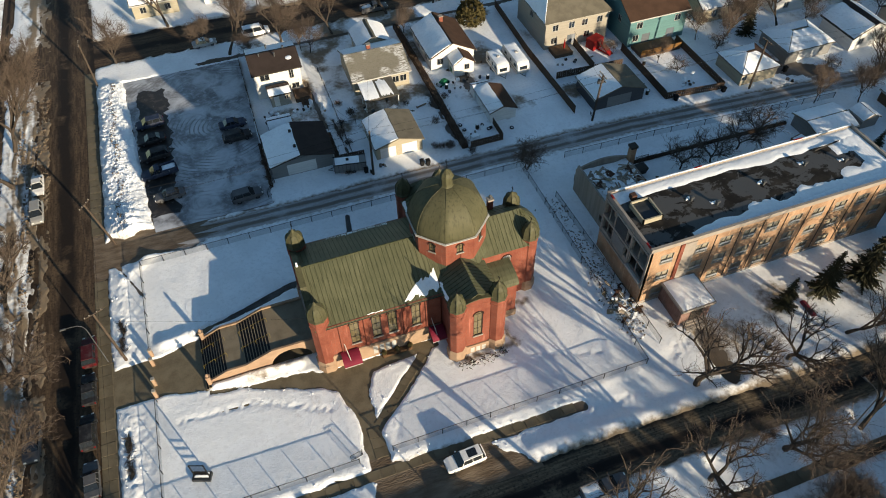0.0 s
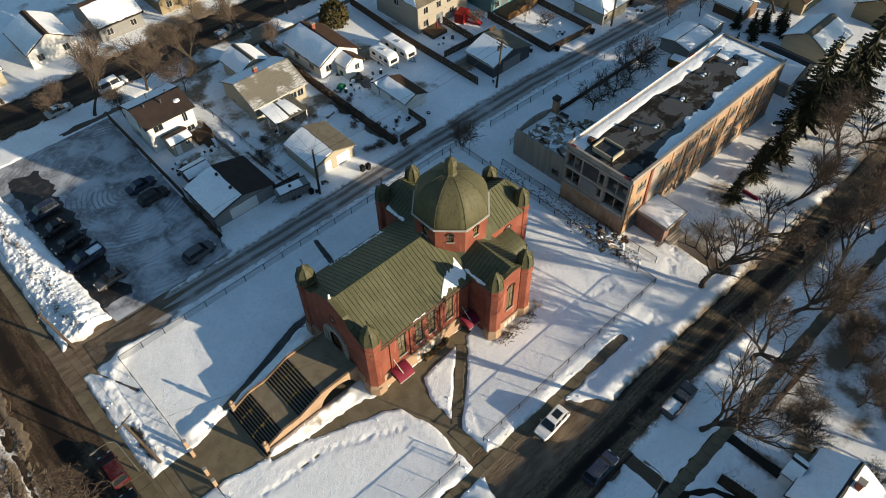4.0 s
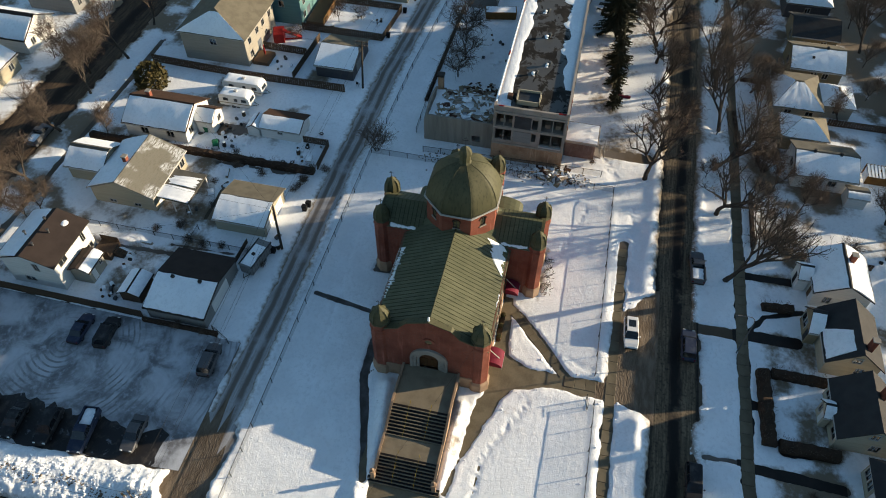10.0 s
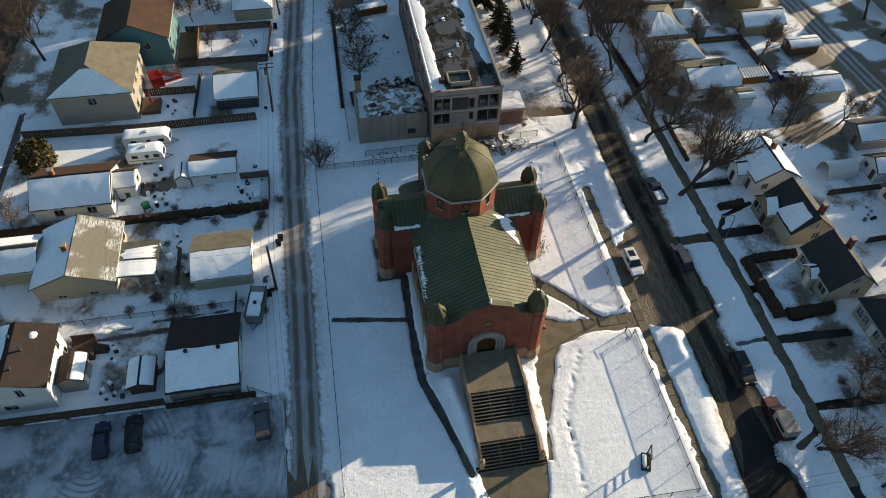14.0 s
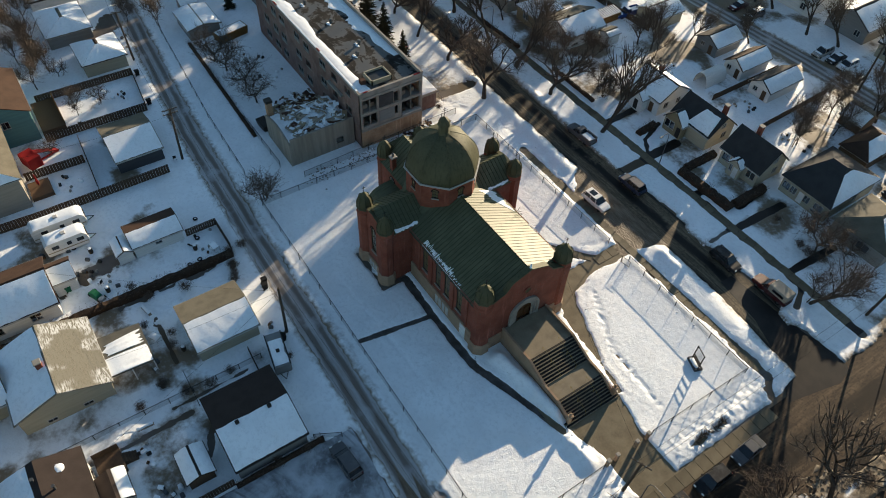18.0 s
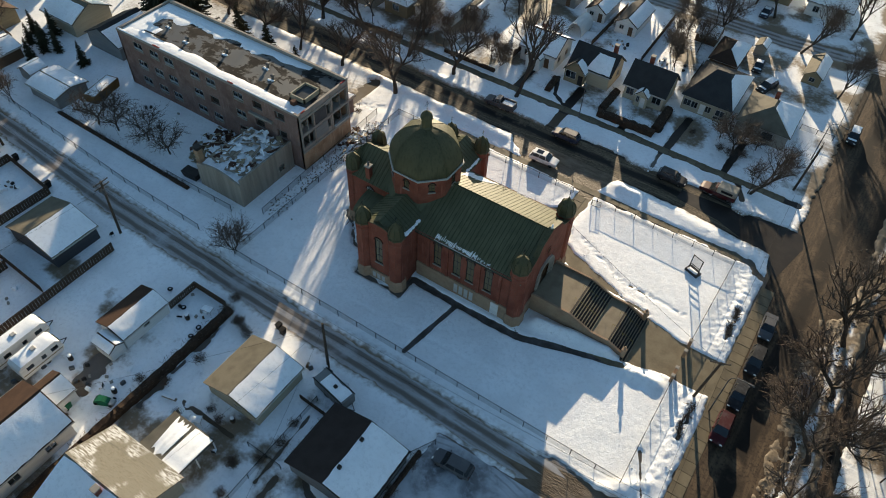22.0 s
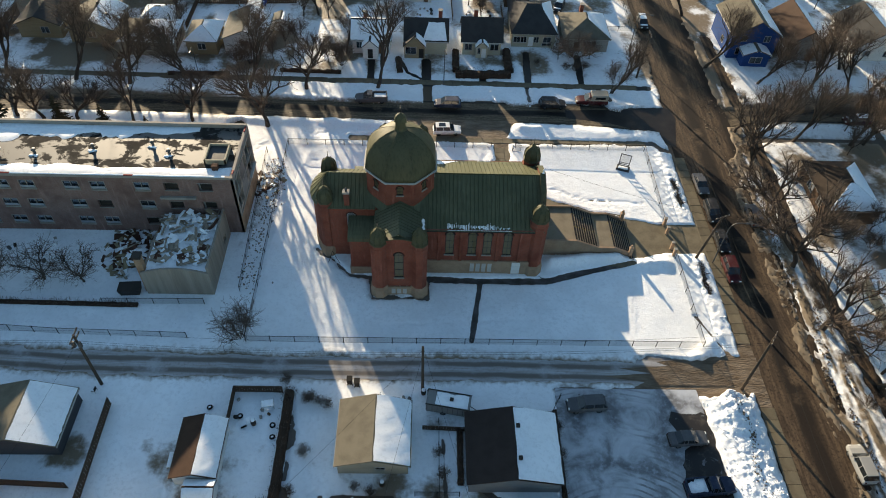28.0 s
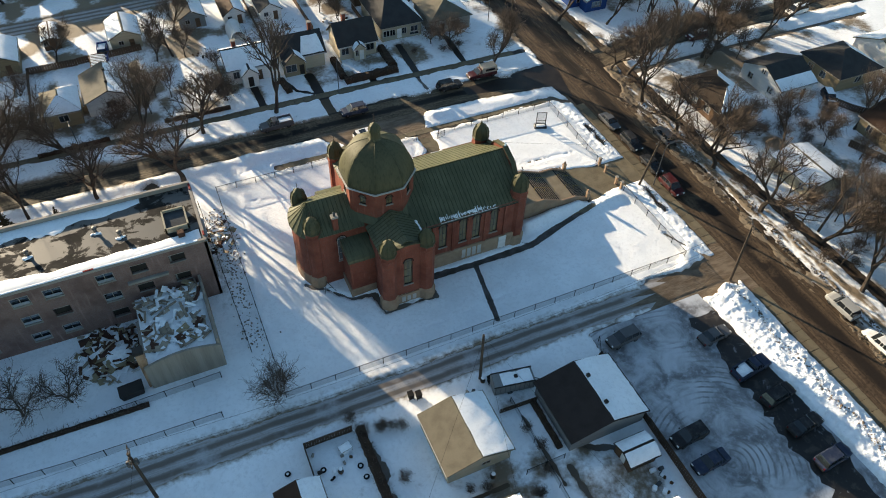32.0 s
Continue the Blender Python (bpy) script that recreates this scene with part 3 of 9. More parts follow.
def snow_height(x, y):
    n1, n2, n3 = lattice(x, y, 7.0, 1), lattice(x, y, 1.9, 2), lattice(x, y, 0.8, 3)
    n4, n5 = lattice(x, y, 0.45, 4), lattice(x, y, 1.1, 9)
    n6 = lattice(x, y, 3.3, 12)
    u_, v_ = 0.8 * x + 0.6 * y, 0.8 * y - 0.6 * x
    n7, n8 = lattice(u_, v_, 1.3, 17), lattice(u_, v_, 0.5, 19)
    h = 0.07 + 0.1 * n1 + 0.018 * n2 + 0.012 * n3 + 0.012 * n4
    soil = np.zeros(x.shape)
    for line, w, top in BANKS:
        d = away(x, y, line) + 0.4 * w * (n6 - 0.5)
        h = h + top * np.exp(-(d / w) ** 2) * (0.76 + 0.16 * n6 + 0.18 * (n7 - 0.4) + np.where(x < -14, 0.2, 0.07) * (n8 - 0.4))
    for line, w in TRODDEN:
        h = h - 0.11 * np.exp(-(away(x, y, line) / w) ** 2) * np.clip(2.2 * n4 - 0.5, 0, 1)
    near = np.full(x.shape, 1e9)
    road = np.full(x.shape, 1e9)
    for k, (shape, w, rag) in enumerate(CLEARED):
        d = signed(x, y, shape) if w is None else away(x, y, shape) - w
        d = d + rag * (n2 - 0.5) + 0.8 * rag * (n3 - 0.5) + 0.35 * rag * (n4 - 0.5)
        near = np.minimum(near, d)
        if k < 6:
            road = np.minimum(road, d)
    west = np.clip((-31.6 - x) / 0.8, 0, 1) * np.clip((x + 39.5) / 2.0, 0, 1) * np.clip((y + 10) / 5, 0, 1)
    n9 = lattice(1.9 * x, 0.4 * y, 1.0, 41)
    n9 = 0.55 * n9 + 0.45 * lattice(2.6 * x, 0.16 * y, 1.0, 43)
    h = h * (1 - west) + west * (0.3 * n9 + 0.1 * n2 + 0.06 * n4 - 0.215 + 0.15 * np.clip((-34.4 - x) / 1.0, 0, 1))
    s = np.clip((near + 0.08) / 0.45, 0, 1)
    h = h * s * s * (3 - 2 * s) - 0.1 * (1 - s)
    crust = 1.2 - np.abs(2 * lattice(x, y, 0.62, 51) - 1) - 0.9 * np.abs(2 * lattice(u_, v_, 0.37, 53) - 1)
    verge = np.exp(-np.clip(near - 0.2, 0, 99) / 1.1) * (near > 0.1) * np.clip((np.abs(y - 78.4) - 3.0) / 1.5, 0, 1)
    verge = verge * (0.45 + 0.55 * np.clip((-14 - x) / 6, 0, 1))
    h = h + verge * (0.07 * (n4 - 0.4) + 0.045 * crust * np.clip(1.6 * n6 - 0.3, 0.1, 1))
    for line, w, top in BANKS[:3]:
        h = h + 0.17 * crust * np.exp(-(away(x, y, line) / (w * 0.9)) ** 2) * s
    for cx_, cy_, rx_, ry_ in ((-14.5, 70, 7, 7), (-22.2, 68, 2.2, 8), (-22.2, 44, 2.0, 8)):
        h = h + 0.013 * crust * n6 * np.exp(-((x - cx_) / rx_) ** 2 - ((y - cy_) / ry_) ** 2)
    yards = np.clip((17 - y) / 3, 0, 1) + 0.95 * np.clip((y - 84) / 3, 0, 1) * np.clip((x - 2) / 2, 0, 1) + 0.5 * np.clip((x - 43) / 2, 0, 1) * np.clip((44 - y) / 2, 0, 1) + 0.9 * np.clip((-39.5 - x) / 2, 0, 1) * np.clip((y - 17) / 2, 0, 1)
    grime = sum(a_ * np.exp(-((x - cx_) / rx_) ** 2 - ((y - cy_) / ry_) ** 2) for cx_, cy_, rx_, ry_, a_ in ((-2.2, 45.2, 4.5, 2.2, 0.3), (-11, 48.6, 4.0, 1.2, 0.22), (-6, 51.6, 6.0, 0.8, 0.55), (19.6, 44.9, 5.0, 0.9, 0.6), (24.4, 46.4, 0.9, 2.4, 0.6), (27.5, 50.6, 3.6, 0.9, 0.5), (22, 67.6, 5.0, 1.2, 0.25), (9, 34.6, 8.0, 0.7, 0.25), (8, 76.0, 60, 0.5, 0.1), (60, 38, 22, 4.5, 0.3), (41.5, 52, 2.2, 12, 0.35), (57, 61, 5, 5, 0.4), (5.6, -12, 3.5, 10, 0.45), (4, -27, 6, 4, 0.3), (-12, 11, 4, 3, 0.3), (24, 90, 7, 6, 0.15), (38, 99, 6, 4, 0.3), (-46, 37, 7, 6, 0.42), (-47, 57, 8, 5, 0.35), (-60, 36, 8, 5, 0.3)))
    soil = grime * (0.4 + 1.1 * n3) + 0.55 * np.exp(-np.clip(road, 0, 99) / 1.3) + 0.28 * np.exp(-np.clip(near, 0, 99) / 0.5)
    return h, np.clip(soil + west * (0.25 + 1.5 * np.clip(n9 - 0.3, 0, 1)) + 0.15 * (n1 - 0.5) + yards * np.clip(1.6 * lattice(x, y, 5.0, 31) + 0.7 * n2 - 0.92, 0.06, 0.75), 0, 1), near


def snow_field(name, x0, x1, y0, y1, step, hole=None):
    xs, ys = np.arange(x0, x1 + step / 2, step), np.arange(y0, y1 + step / 2, step)
    X, Y = np.meshgrid(xs, ys)
    H, S, _ = snow_height(X, Y)
    n, m_ = len(xs), len(ys)
    co = np.stack([X, Y, H], -1).reshape(-1, 3)
    idx = np.arange(n * m_).reshape(m_, n)
    q = np.stack([idx[:-1, :-1], idx[:-1, 1:], idx[1:, 1:], idx[1:, :-1]], -1).reshape(-1, 4)
    keep = (H.reshape(-1)[q] > -0.0999).any(1)
    if hole:
        cx, cy = X.reshape(-1)[q].mean(1), Y.reshape(-1)[q].mean(1)
        keep &= ~((cx > hole[0]) & (cx < hole[1]) & (cy > hole[2]) & (cy < hole[3]))
    q = q[keep]
    me = bpy.data.meshes.new(name)
    me.vertices.add(len(co))
    me.vertices.foreach_set("co", co.ravel())
    me.loops.add(q.size)
    me.loops.foreach_set("vertex_index", q.ravel())
    me.polygons.add(len(q))
    me.polygons.foreach_set("loop_start", np.arange(0, q.size, 4))
    me.polygons.foreach_set("use_smooth", np.ones(len(q), bool))
    a = me.attributes.new("soil", "FLOAT", "POINT")
    a.data.foreach_set("value", S.ravel())
    me.materials.append(MATS["snow"])
    me.update(calc_edges=True)
    me.validate()
    return tagged(new(name, me), "uneven snow cover, trodden and ploughed, dirty along the roads", "snow", kind="structure")


def strip(name, line, width, z, mat, label, cat):
    """A road surface along a line; u runs across it and v along it."""
    me_v, me_f, uvs = [], [], []
    run = 0.0
    dense = []
    for (ax, ay), (bx, by) in zip(line[:-1], line[1:]):
        k = max(1, int(math.hypot(bx - ax, by - ay) / 12))
        dense += [(ax + (bx - ax) * i / k, ay + (by - ay) * i / k) for i in range(k)]
    dense.append(line[-1])
    for i, (x, y) in enumerate(dense):
        a, b = dense[max(0, i - 1)], dense[min(len(dense) - 1, i + 1)]
        L = math.hypot(b[0] - a[0], b[1] - a[1])
        nx, ny = -(b[1] - a[1]) / L, (b[0] - a[0]) / L
        if i:
            run += math.hypot(x - dense[i - 1][0], y - dense[i - 1][1])
        for s in (-0.5, 0.5):
            me_v.append((x - nx * s * width, y - ny * s * width, z))
            uvs.append((s + 0.5, run))
    for i in range(len(dense) - 1):
        me_f.append((2 * i + 1, 2 * i, 2 * i + 2, 2 * i + 3)[::-1])
    me = bpy.data.meshes.new(name)
    me.from_pydata(me_v, [], me_f)
    layer = me.uv_layers.new(name="across")
    for lp in me.loops:
        layer.data[lp.index].uv = uvs[lp.vertex_index]
    me.materials.append(MATS[mat])
    me.update()
    return tagged(new(name, me), label, cat, kind="structure")


def area(name, poly, z, mat, label, cat):
    me = bpy.data.meshes.new(name)
    me.from_pydata([(x, y, z) for x, y in poly], [], [tuple(range(len(poly)))])
    me.materials.append(MATS[mat])
    me.update()
    if me.polygons[0].normal.z < 0:
        me.flip_normals()
    return tagged(new(name, me), label, cat, kind="structure")


g = Mesh()
g.add([(-2500, -2500, -0.05), (2500, -2500, -0.05), (2500, 2500, -0.05), (-2500, 2500, -0.05)], [(0, 1, 2, 3)])
tagged(part("ground", g, "soil"), "frozen brown soil and snow reaching the horizon", "ground", kind="structure")
far = Mesh()
for x0, x1, y0, y1 in ((-2500, -100.2, -2500, 2500), (118.2, 2500, -2500, 2500), (-100.2, 118.2, -2500, -70.2), (-100.2, 118.2, 168, 2500)):
    far.add([(x0, y0, -0.02), (x1, y0, -0.02), (x1, y1, -0.02), (x0, y1, -0.02)], [(0, 1, 2, 3)])
tagged(part("far_snow", far, "snow"), "snowy ground reaching the horizon", "snow", kind="structure")
snow_field("snow_cover", -42, 48.0, 5.0, 122.0, 0.2)
snow_field("snow_cover_outer", -100.2, 118.2, -70.2, 168, 0.6, (-41.9, 47.9, 5.3, 121.9))
# clods of broken crust along the ploughed edges
def clods(name, count, box, sizes, keep, label, mat="roof_snow", seed=3):
    """Small angular lumps lying on the snow where keep(x, y, gap to cleared ground) allows."""
    q = np.random.default_rng(seed)
    x, y = q.uniform(box[0], box[1], count), q.uniform(box[2], box[3], count)
    z, _, gap = snow_height(x, y)
    ok = q.random(count) < keep(x, y, gap)
    ms = Mesh()
    unit = [(-1, -1, -0.6), (1, -0.8, -0.6), (0.9, 1, -0.6), (-1, 0.8, -0.6), (-0.5, -0.6, 0.7), (0.7, -0.4, 0.55), (0.45, 0.6, 0.8), (-0.6, 0.5, 0.5)]
    for i in np.nonzero(ok)[0]:
        d = float(np.exp(q.normal(math.log(sizes[0]), 0.45)))
        d = min(max(d, sizes[0] * 0.4), sizes[1])
        m_ = pose(float(x[i]), float(y[i]), float(z[i]) + 0.25 * d, *q.uniform(-25, 25, 2).tolist(), float(q.uniform(0, 360)))
        ms.add([m_ @ (Vector(p) * d * float(q.uniform(0.75, 1.2))) for p in unit], [(3, 2, 1, 0), (4, 5, 6, 7), (0, 1, 5, 4), (1, 2, 6, 5), (2, 3, 7, 6), (3, 0, 4, 7)])
    return tagged(part(name, ms, mat), label, "snow", kind="stuff")


clods("snow_clods", 60000, (-26, 40, 31, 77), (0.045, 0.13), lambda x, y, g: (g > 0.15) * np.exp(-g / 0.5) * 0.33 * (np.abs(y - 77.5) > 2.5), "broken clods of frozen snow along the cleared edges")
clods("snow_clods", 26000, (-24.3, -17.0, 81, 121), (0.05, 0.17), lambda x, y, g: 0.2 * np.exp(-((x + 21.0) / 2.0) ** 2) * (g > 0.1), "broken blocks of ploughed snow heaped along the parking lot", seed=8)
clods("dirty_clods", 8000, (-22.8, -20.2, 82, 121), (0.055, 0.17), lambda x, y, g: 0.22 * (g > 0.1) * (np.abs(x + 21.6 - 0.4 * np.sin(y * 0.7)) < 0.45), "brown clods of earth and ice in the ploughed bank", "mud", 9)
clods("dirty_clods", 30000, (-38.5, -31.2, 20, 122), (0.07, 0.22), lambda x, y, g: 0.34 * (np.abs(x + 34.6) < 2.6) * (lattice(2.4 * x, 0.5 * y, 2.5, 77) > 0.48), "rough frozen clods of mud on the far verge of the cross street", "mud", 12)
clods("snow_clods", 12000, (-22, 30, 22, 26), (0.05, 0.14), lambda x, y, g: (g > 0.1) * np.exp(-g / 0.5) * 0.35, "broken clods of frozen snow along the kerb", seed=14)
strip("cross_street", CROSS, 11.6, 0.017, "slush_road", "brown slushy street with dark wheel tracks", "road")
strip("street", DRIVEN, 6.6, 0.012, "street", "street with dark wet wheel tracks and sandy slush", "road")
strip("alley", ALLEY, 5.6, 0.024, "alley", "back lane of packed snow with two worn ruts", "road")
strip("west_walk", [(-39.2, 0), (-39.4, 38), (-38.6, 57), (-39.6, 70), (-40.6, 90), (-40.6, 180)], 2.6, 0.006, "slush_road", "dark muddy footway beyond the cross street", "pavement")
strip("north_street", NORTH_STREET, 11, 0.014, "slush_road", "wet street between snowy verges", "road")
strip("back_lane", BACK_ALLEY, 5.4, 0.018, "alley", "snowy back lane behind the houses", "road")
area("lane_mouth", [(-26, 73.5), (-23, 75.4), (-18, 76.6), (-13, 77.2), (-14.5, 77.8), (-8, 78.2), (-12, 78.9), (-6, 79.4), (-11, 80.2), (-9.5, 81.0), (-13, 82.3), (-19, 82.6), (-23, 83.4), (-26, 85)], 0.03, "mud", "muddy mouth of the back lane", "ground")
area("layby", [(0.6, 28.9), (21.0, 28.7), (19.6, 34.4), (2, 36.2)], 0.028, "mud", "muddy lay-by beside the street", "ground")
area("driveway", [(-25.6, 60), (-25.6, 46), (3, 33), (16, 46), (16, 49.9), (0.6, 49.9), (-1, 61), (-13, 61.5)], 0.02, "concrete", "damp concrete forecourt and paths round the church", "pavement")
area("lane_path", [(-14, 60.2), (-12, 59.8), (16, 62.8), (16.2, 65.3), (10.8, 65.4), (11.2, 75.2), (9.4, 75.2), (8, 65.6), (-1, 65.6)], 0.016, "wet_path", "wet narrow path along the church wall", "pavement")
area("wet_corner", [(-8, 25.4), (-8, 27.6), (-15, 28.6), (-21.5, 31.2), (-25.4, 35.0), (-26.3, 31), (-27.2, 27), (-26.6, 24.4), (-24.5, 23.2), (-20, 24.6)], 0.021, "wet_asphalt", "black wet asphalt at the mouth of the street", "road")
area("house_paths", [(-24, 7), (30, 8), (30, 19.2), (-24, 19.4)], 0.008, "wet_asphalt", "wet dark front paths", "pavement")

# ---- parking lot ----
m, t, b = begin("lot_ice", 0.45, 0, 0.5)
v = coords(t)
wv = node(t, "ShaderNodeTexWave", Scale=0.42, Distortion=2.5, Detail=3.0)
wv.inputs["Detail Scale"].default_value = 0.6
wv.wave_type, wv.rings_direction = "RINGS", "Z"
mp = t.nodes.new("ShaderNodeMapping")
mp.inputs["Location"].default_value = (5.0, -103.0, 0)
t.links.new(v, mp.inputs[0])
t.links.new(mp.outputs[0], wv.inputs[0])
c = mix(t, ramp(t, noise_tex(t, v, 0.28, 6, 0.6, 0.6), 0.34, 0.66), (0.14, 0.14, 0.145), (0.5, 0.52, 0.55))
msk = t.nodes.new("ShaderNodeMath")
msk.operation = "MULTIPLY"
t.links.new(ramp(t, wv.outputs[1], 0.6, 0.95), msk.inputs[0])
t.links.new(ramp(t, noise_tex(t, v, 0.13, 2), 0.48, 0.64), msk.inputs[1])
c = mix(t, msk.outputs[0], c, (0.2, 0.2, 0.205))
c = mix(t, ramp(t, noise_tex(t, v, 1.4, 5), 0.45, 0.8), c, (0.42, 0.44, 0.48))
t.links.new(c, b.inputs["Base Color"])
bump(t, b, noise_tex(t, v, 2.5, 4), 0.4, 0.06)
lot = area("parking_lot", LOT, 0.036, "lot_ice", "icy parking lot of packed snow with curved tyre marks", "parking lot")
m, t, b = begin("bare_asphalt", 0.5, 0, 0.4)
v = coords(t)
c = mix(t, ramp(t, noise_tex(t, v, 0.7, 6, 0.65, 0.3), 0.5, 0.66), (0.018, 0.016, 0.015), (0.06, 0.05, 0.042))
c = mix(t, ramp(t, noise_tex(t, v, 0.9, 7, 0.7, 0.5), 0.6, 0.66), c, (0.16, 0.165, 0.175))
t.links.new(c, b.inputs["Base Color"])
bump(t, b, noise_tex(t, v, 3, 4), 0.3, 0.04)
rr = random.Random(31)
edge = []
for x0, y0, x1, y1 in ((-18.2, 84.6, -14.0, 84.2), (-14.0, 84.2, -13.2, 96), (-13.2, 96, -13.0, 110), (-13.0, 110, -12.6, 116.6), (-12.6, 116.6, -17.4, 117.5), (-17.4, 117.5, -18.2, 104), (-18.2, 104, -18.2, 84.6)):
    k = int(math.dist((x0, y0), (x1, y1)) / 0.6)
    sway = 0.0
    for i in range(k):
        sway = 0.75 * sway + rr.gauss(0, 0.28)
        f = i / k
        edge.append((x0 + (x1 - x0) * f + sway * (abs(y1 - y0) > abs(x1 - x0)) * (1.3 if x0 > -15 else 0.5), y0 + (y1 - y0) * f + sway * (abs(x1 - x0) > abs(y1 - y0))))
area("bare_patch", edge, 0.044, "bare_asphalt", "bare wet asphalt under the parked cars", "ground")

# ---- church ----
CX, CY = 19.6, 56.25
church = thing("church", CX, CY, 0, "red brick domed church with green copper roofs and corner turrets", "church")


def arched_window(parent, p, u, w, z0, z1, pane="church_glass", frame_mat="dark_trim", bars=3, rise=None):
    """A round-headed window: p is the middle of its foot on the outer wall face, u runs along the wall."""
    p, u = Vector((*p, 0)), Vector((*u, 0))
    n = Vector((u.y, -u.x, 0))
    rise = w / 2 if rise is None else rise
    zs = z1 - rise
    head = [(w / 2 * math.cos(a), zs + rise * math.sin(a)) for a in [math.pi * k / 10 for k in range(11)]]
    outline = [(w / 2, z0), *head, (-w / 2, z0)]
    P = lambda s, z, d: p + u * s + n * d + Vector((0, 0, z))
    win = part("window", Mesh().add([P(s, z, -0.14) for s, z in outline], [tuple(range(len(outline)))]), pane, parent)
    fr = Mesh()
    sh = [(s * 0.86, z0 + 0.07 + (z - z0) * 0.955) for s, z in outline]
    k = len(outline)
    for i in range(k):
        j = (i + 1) % k
        a, b_, c, d = outline[i], outline[j], sh[j], sh[i]
        fr.add([P(*a, -0.05), P(*b_, -0.05), P(*c, -0.05), P(*d, -0.05)], [(0, 1, 2, 3)])
        fr.add([P(*d, -0.05), P(*c, -0.05), P(*c, -0.15), P(*d, -0.15)], [(0, 1, 2, 3)])
    part("window_frame", fr, frame_mat, win)
    br = Mesh()
    m_ = Matrix((( u.x, n.x, 0, p.x), (u.y, n.y, 0, p.y), (0, 0, 1, 0), (0, 0, 0, 1)))
    br.box(-0.02, -0.13, z0, 0.02, -0.1, z1 - 0.05, m_)
    for q in range(1, bars + 1):
        z = z0 + (zs - z0) * q / bars
        br.box(-w * 0.43, -0.13, z - 0.02, w * 0.43, -0.1, z + 0.02, m_)
    part("glazing_bars", br, frame_mat, win)
    # brick filling between the round head and the square opening, flush with the wall
    sp = Mesh()
    for side in (1, -1):
        pts = [(side * w / 2, z1)] + [(side * w / 2 * math.cos(a), zs + rise * math.sin(a)) for a in [math.pi / 2 * q / 6 for q in range(7)]]
        sp.add([P(s, z, 0.0) for s, z in pts], [tuple(range(len(pts)))[::side]])
        for q in range(1, 7):
            a, c = pts[q], pts[q + 1]
            sp.add([P(*a, 0), P(*c, 0), P(*c, -0.3), P(*a, -0.3)], [(0, 1, 2, 3)])
    part("arch_brick", sp, "church_brick", win)
    sill = Mesh().cbox(-w / 2 - 0.1, -0.1, z0 - 0.16, w / 2 + 0.1, 0.12, z0, 0.03, m_)
    part("sill", sill, "stone_trim", win)
    ring = lambda a, r, d: P((w / 2 + r) * math.cos(a), zs + (rise + r) * math.sin(a), d)
    hood = Mesh().loft([[ring(a, 0.02, 0), ring(a, 0.02, 0.07), ring(a, 0.15, 0.07), ring(a, 0.15, 0)] for a in [math.pi * q / 10 for q in range(11)]])
    part("hood_mould", hood, "dark_brick", win)
    return win


def cross(parent, x, y, z, h=1.0):
    c = Mesh().tube((x, y, z), (x, y, z + h), 0.035, 0.03, 6)
    c.tube((x, y - 0.3 * h, z + 0.66 * h), (x, y + 0.3 * h, z + 0.66 * h), 0.03, 0.03, 6)
    c.tube((x, y - 0.14 * h, z + 0.83 * h), (x, y + 0.14 * h, z + 0.83 * h), 0.025, 0.025, 5)
    return part("cross", c, "iron", parent)


def gable_roof(parent, x0, x1, y0, y1, eave, ridge, axis, mat, over=0.25, th=0.14, snow=None, seam=0.0, name="roof"):
    """Two pitched sheets; axis is the ridge's direction. Returns the roof parts."""
    out = []
    if axis == "x":
        ym, k = (y0 + y1) / 2, (ridge - eave) / ((y1 - y0) / 2)
        for s, ye in ((-1, y0), (1, y1)):
            e = ye + s * over
            ze = eave - k * over
            a, b_, c, d = (x0 - over, e, ze), (x1 + over, e, ze), (x1 + over, ym, ridge), (x0 - over, ym, ridge)
            q = (a, b_, c, d) if s < 0 else (b_, a, d, c)
            out.append(part(name, Mesh().slab(*q, th), mat, parent))
    else:
        xm, k = (x0 + x1) / 2, (ridge - eave) / ((x1 - x0) / 2)
        for s, xe in ((-1, x0), (1, x1)):
            e = xe + s * over
            ze = eave - k * over
            a, b_, c, d = (e, y1 + over, ze), (e, y0 - over, ze), (xm, y0 - over, ridge), (xm, y1 + over, ridge)
            q = (a, b_, c, d) if s < 0 else (b_, a, d, c)
            out.append(part(name, Mesh().slab(*q, th), mat, parent))
    return out


def seams(roof, a, b_, c, d, step=0.55):
    """Standing seams from the eave a-b up to the ridge d-c, each a piece of its own on shared mesh data."""
    a, b_, c, d = map(Vector, (a, b_, c, d))
    n = (c - a).cross(d - b_).normalized()
    if n.z < 0:
        n = -n
    L = (b_ - a).length
    up = d - a
    rib = Mesh()
    side = (b_ - a).normalized() * 0.035
    h = n * 0.035
    rib.loft([[-side, side, side * 0.6 + h, -side * 0.6 + h], [up - side, up + side, up + side * 0.6 + h, up - side * 0.6 + h]])
    me = data("seam", rib, "seam_metal")
    for i in range(1, int(L / step)):
        part("seam", me, None, roof, at=Matrix.Translation(a + (b_ - a) * (i * step / L)))


HW = 6.65
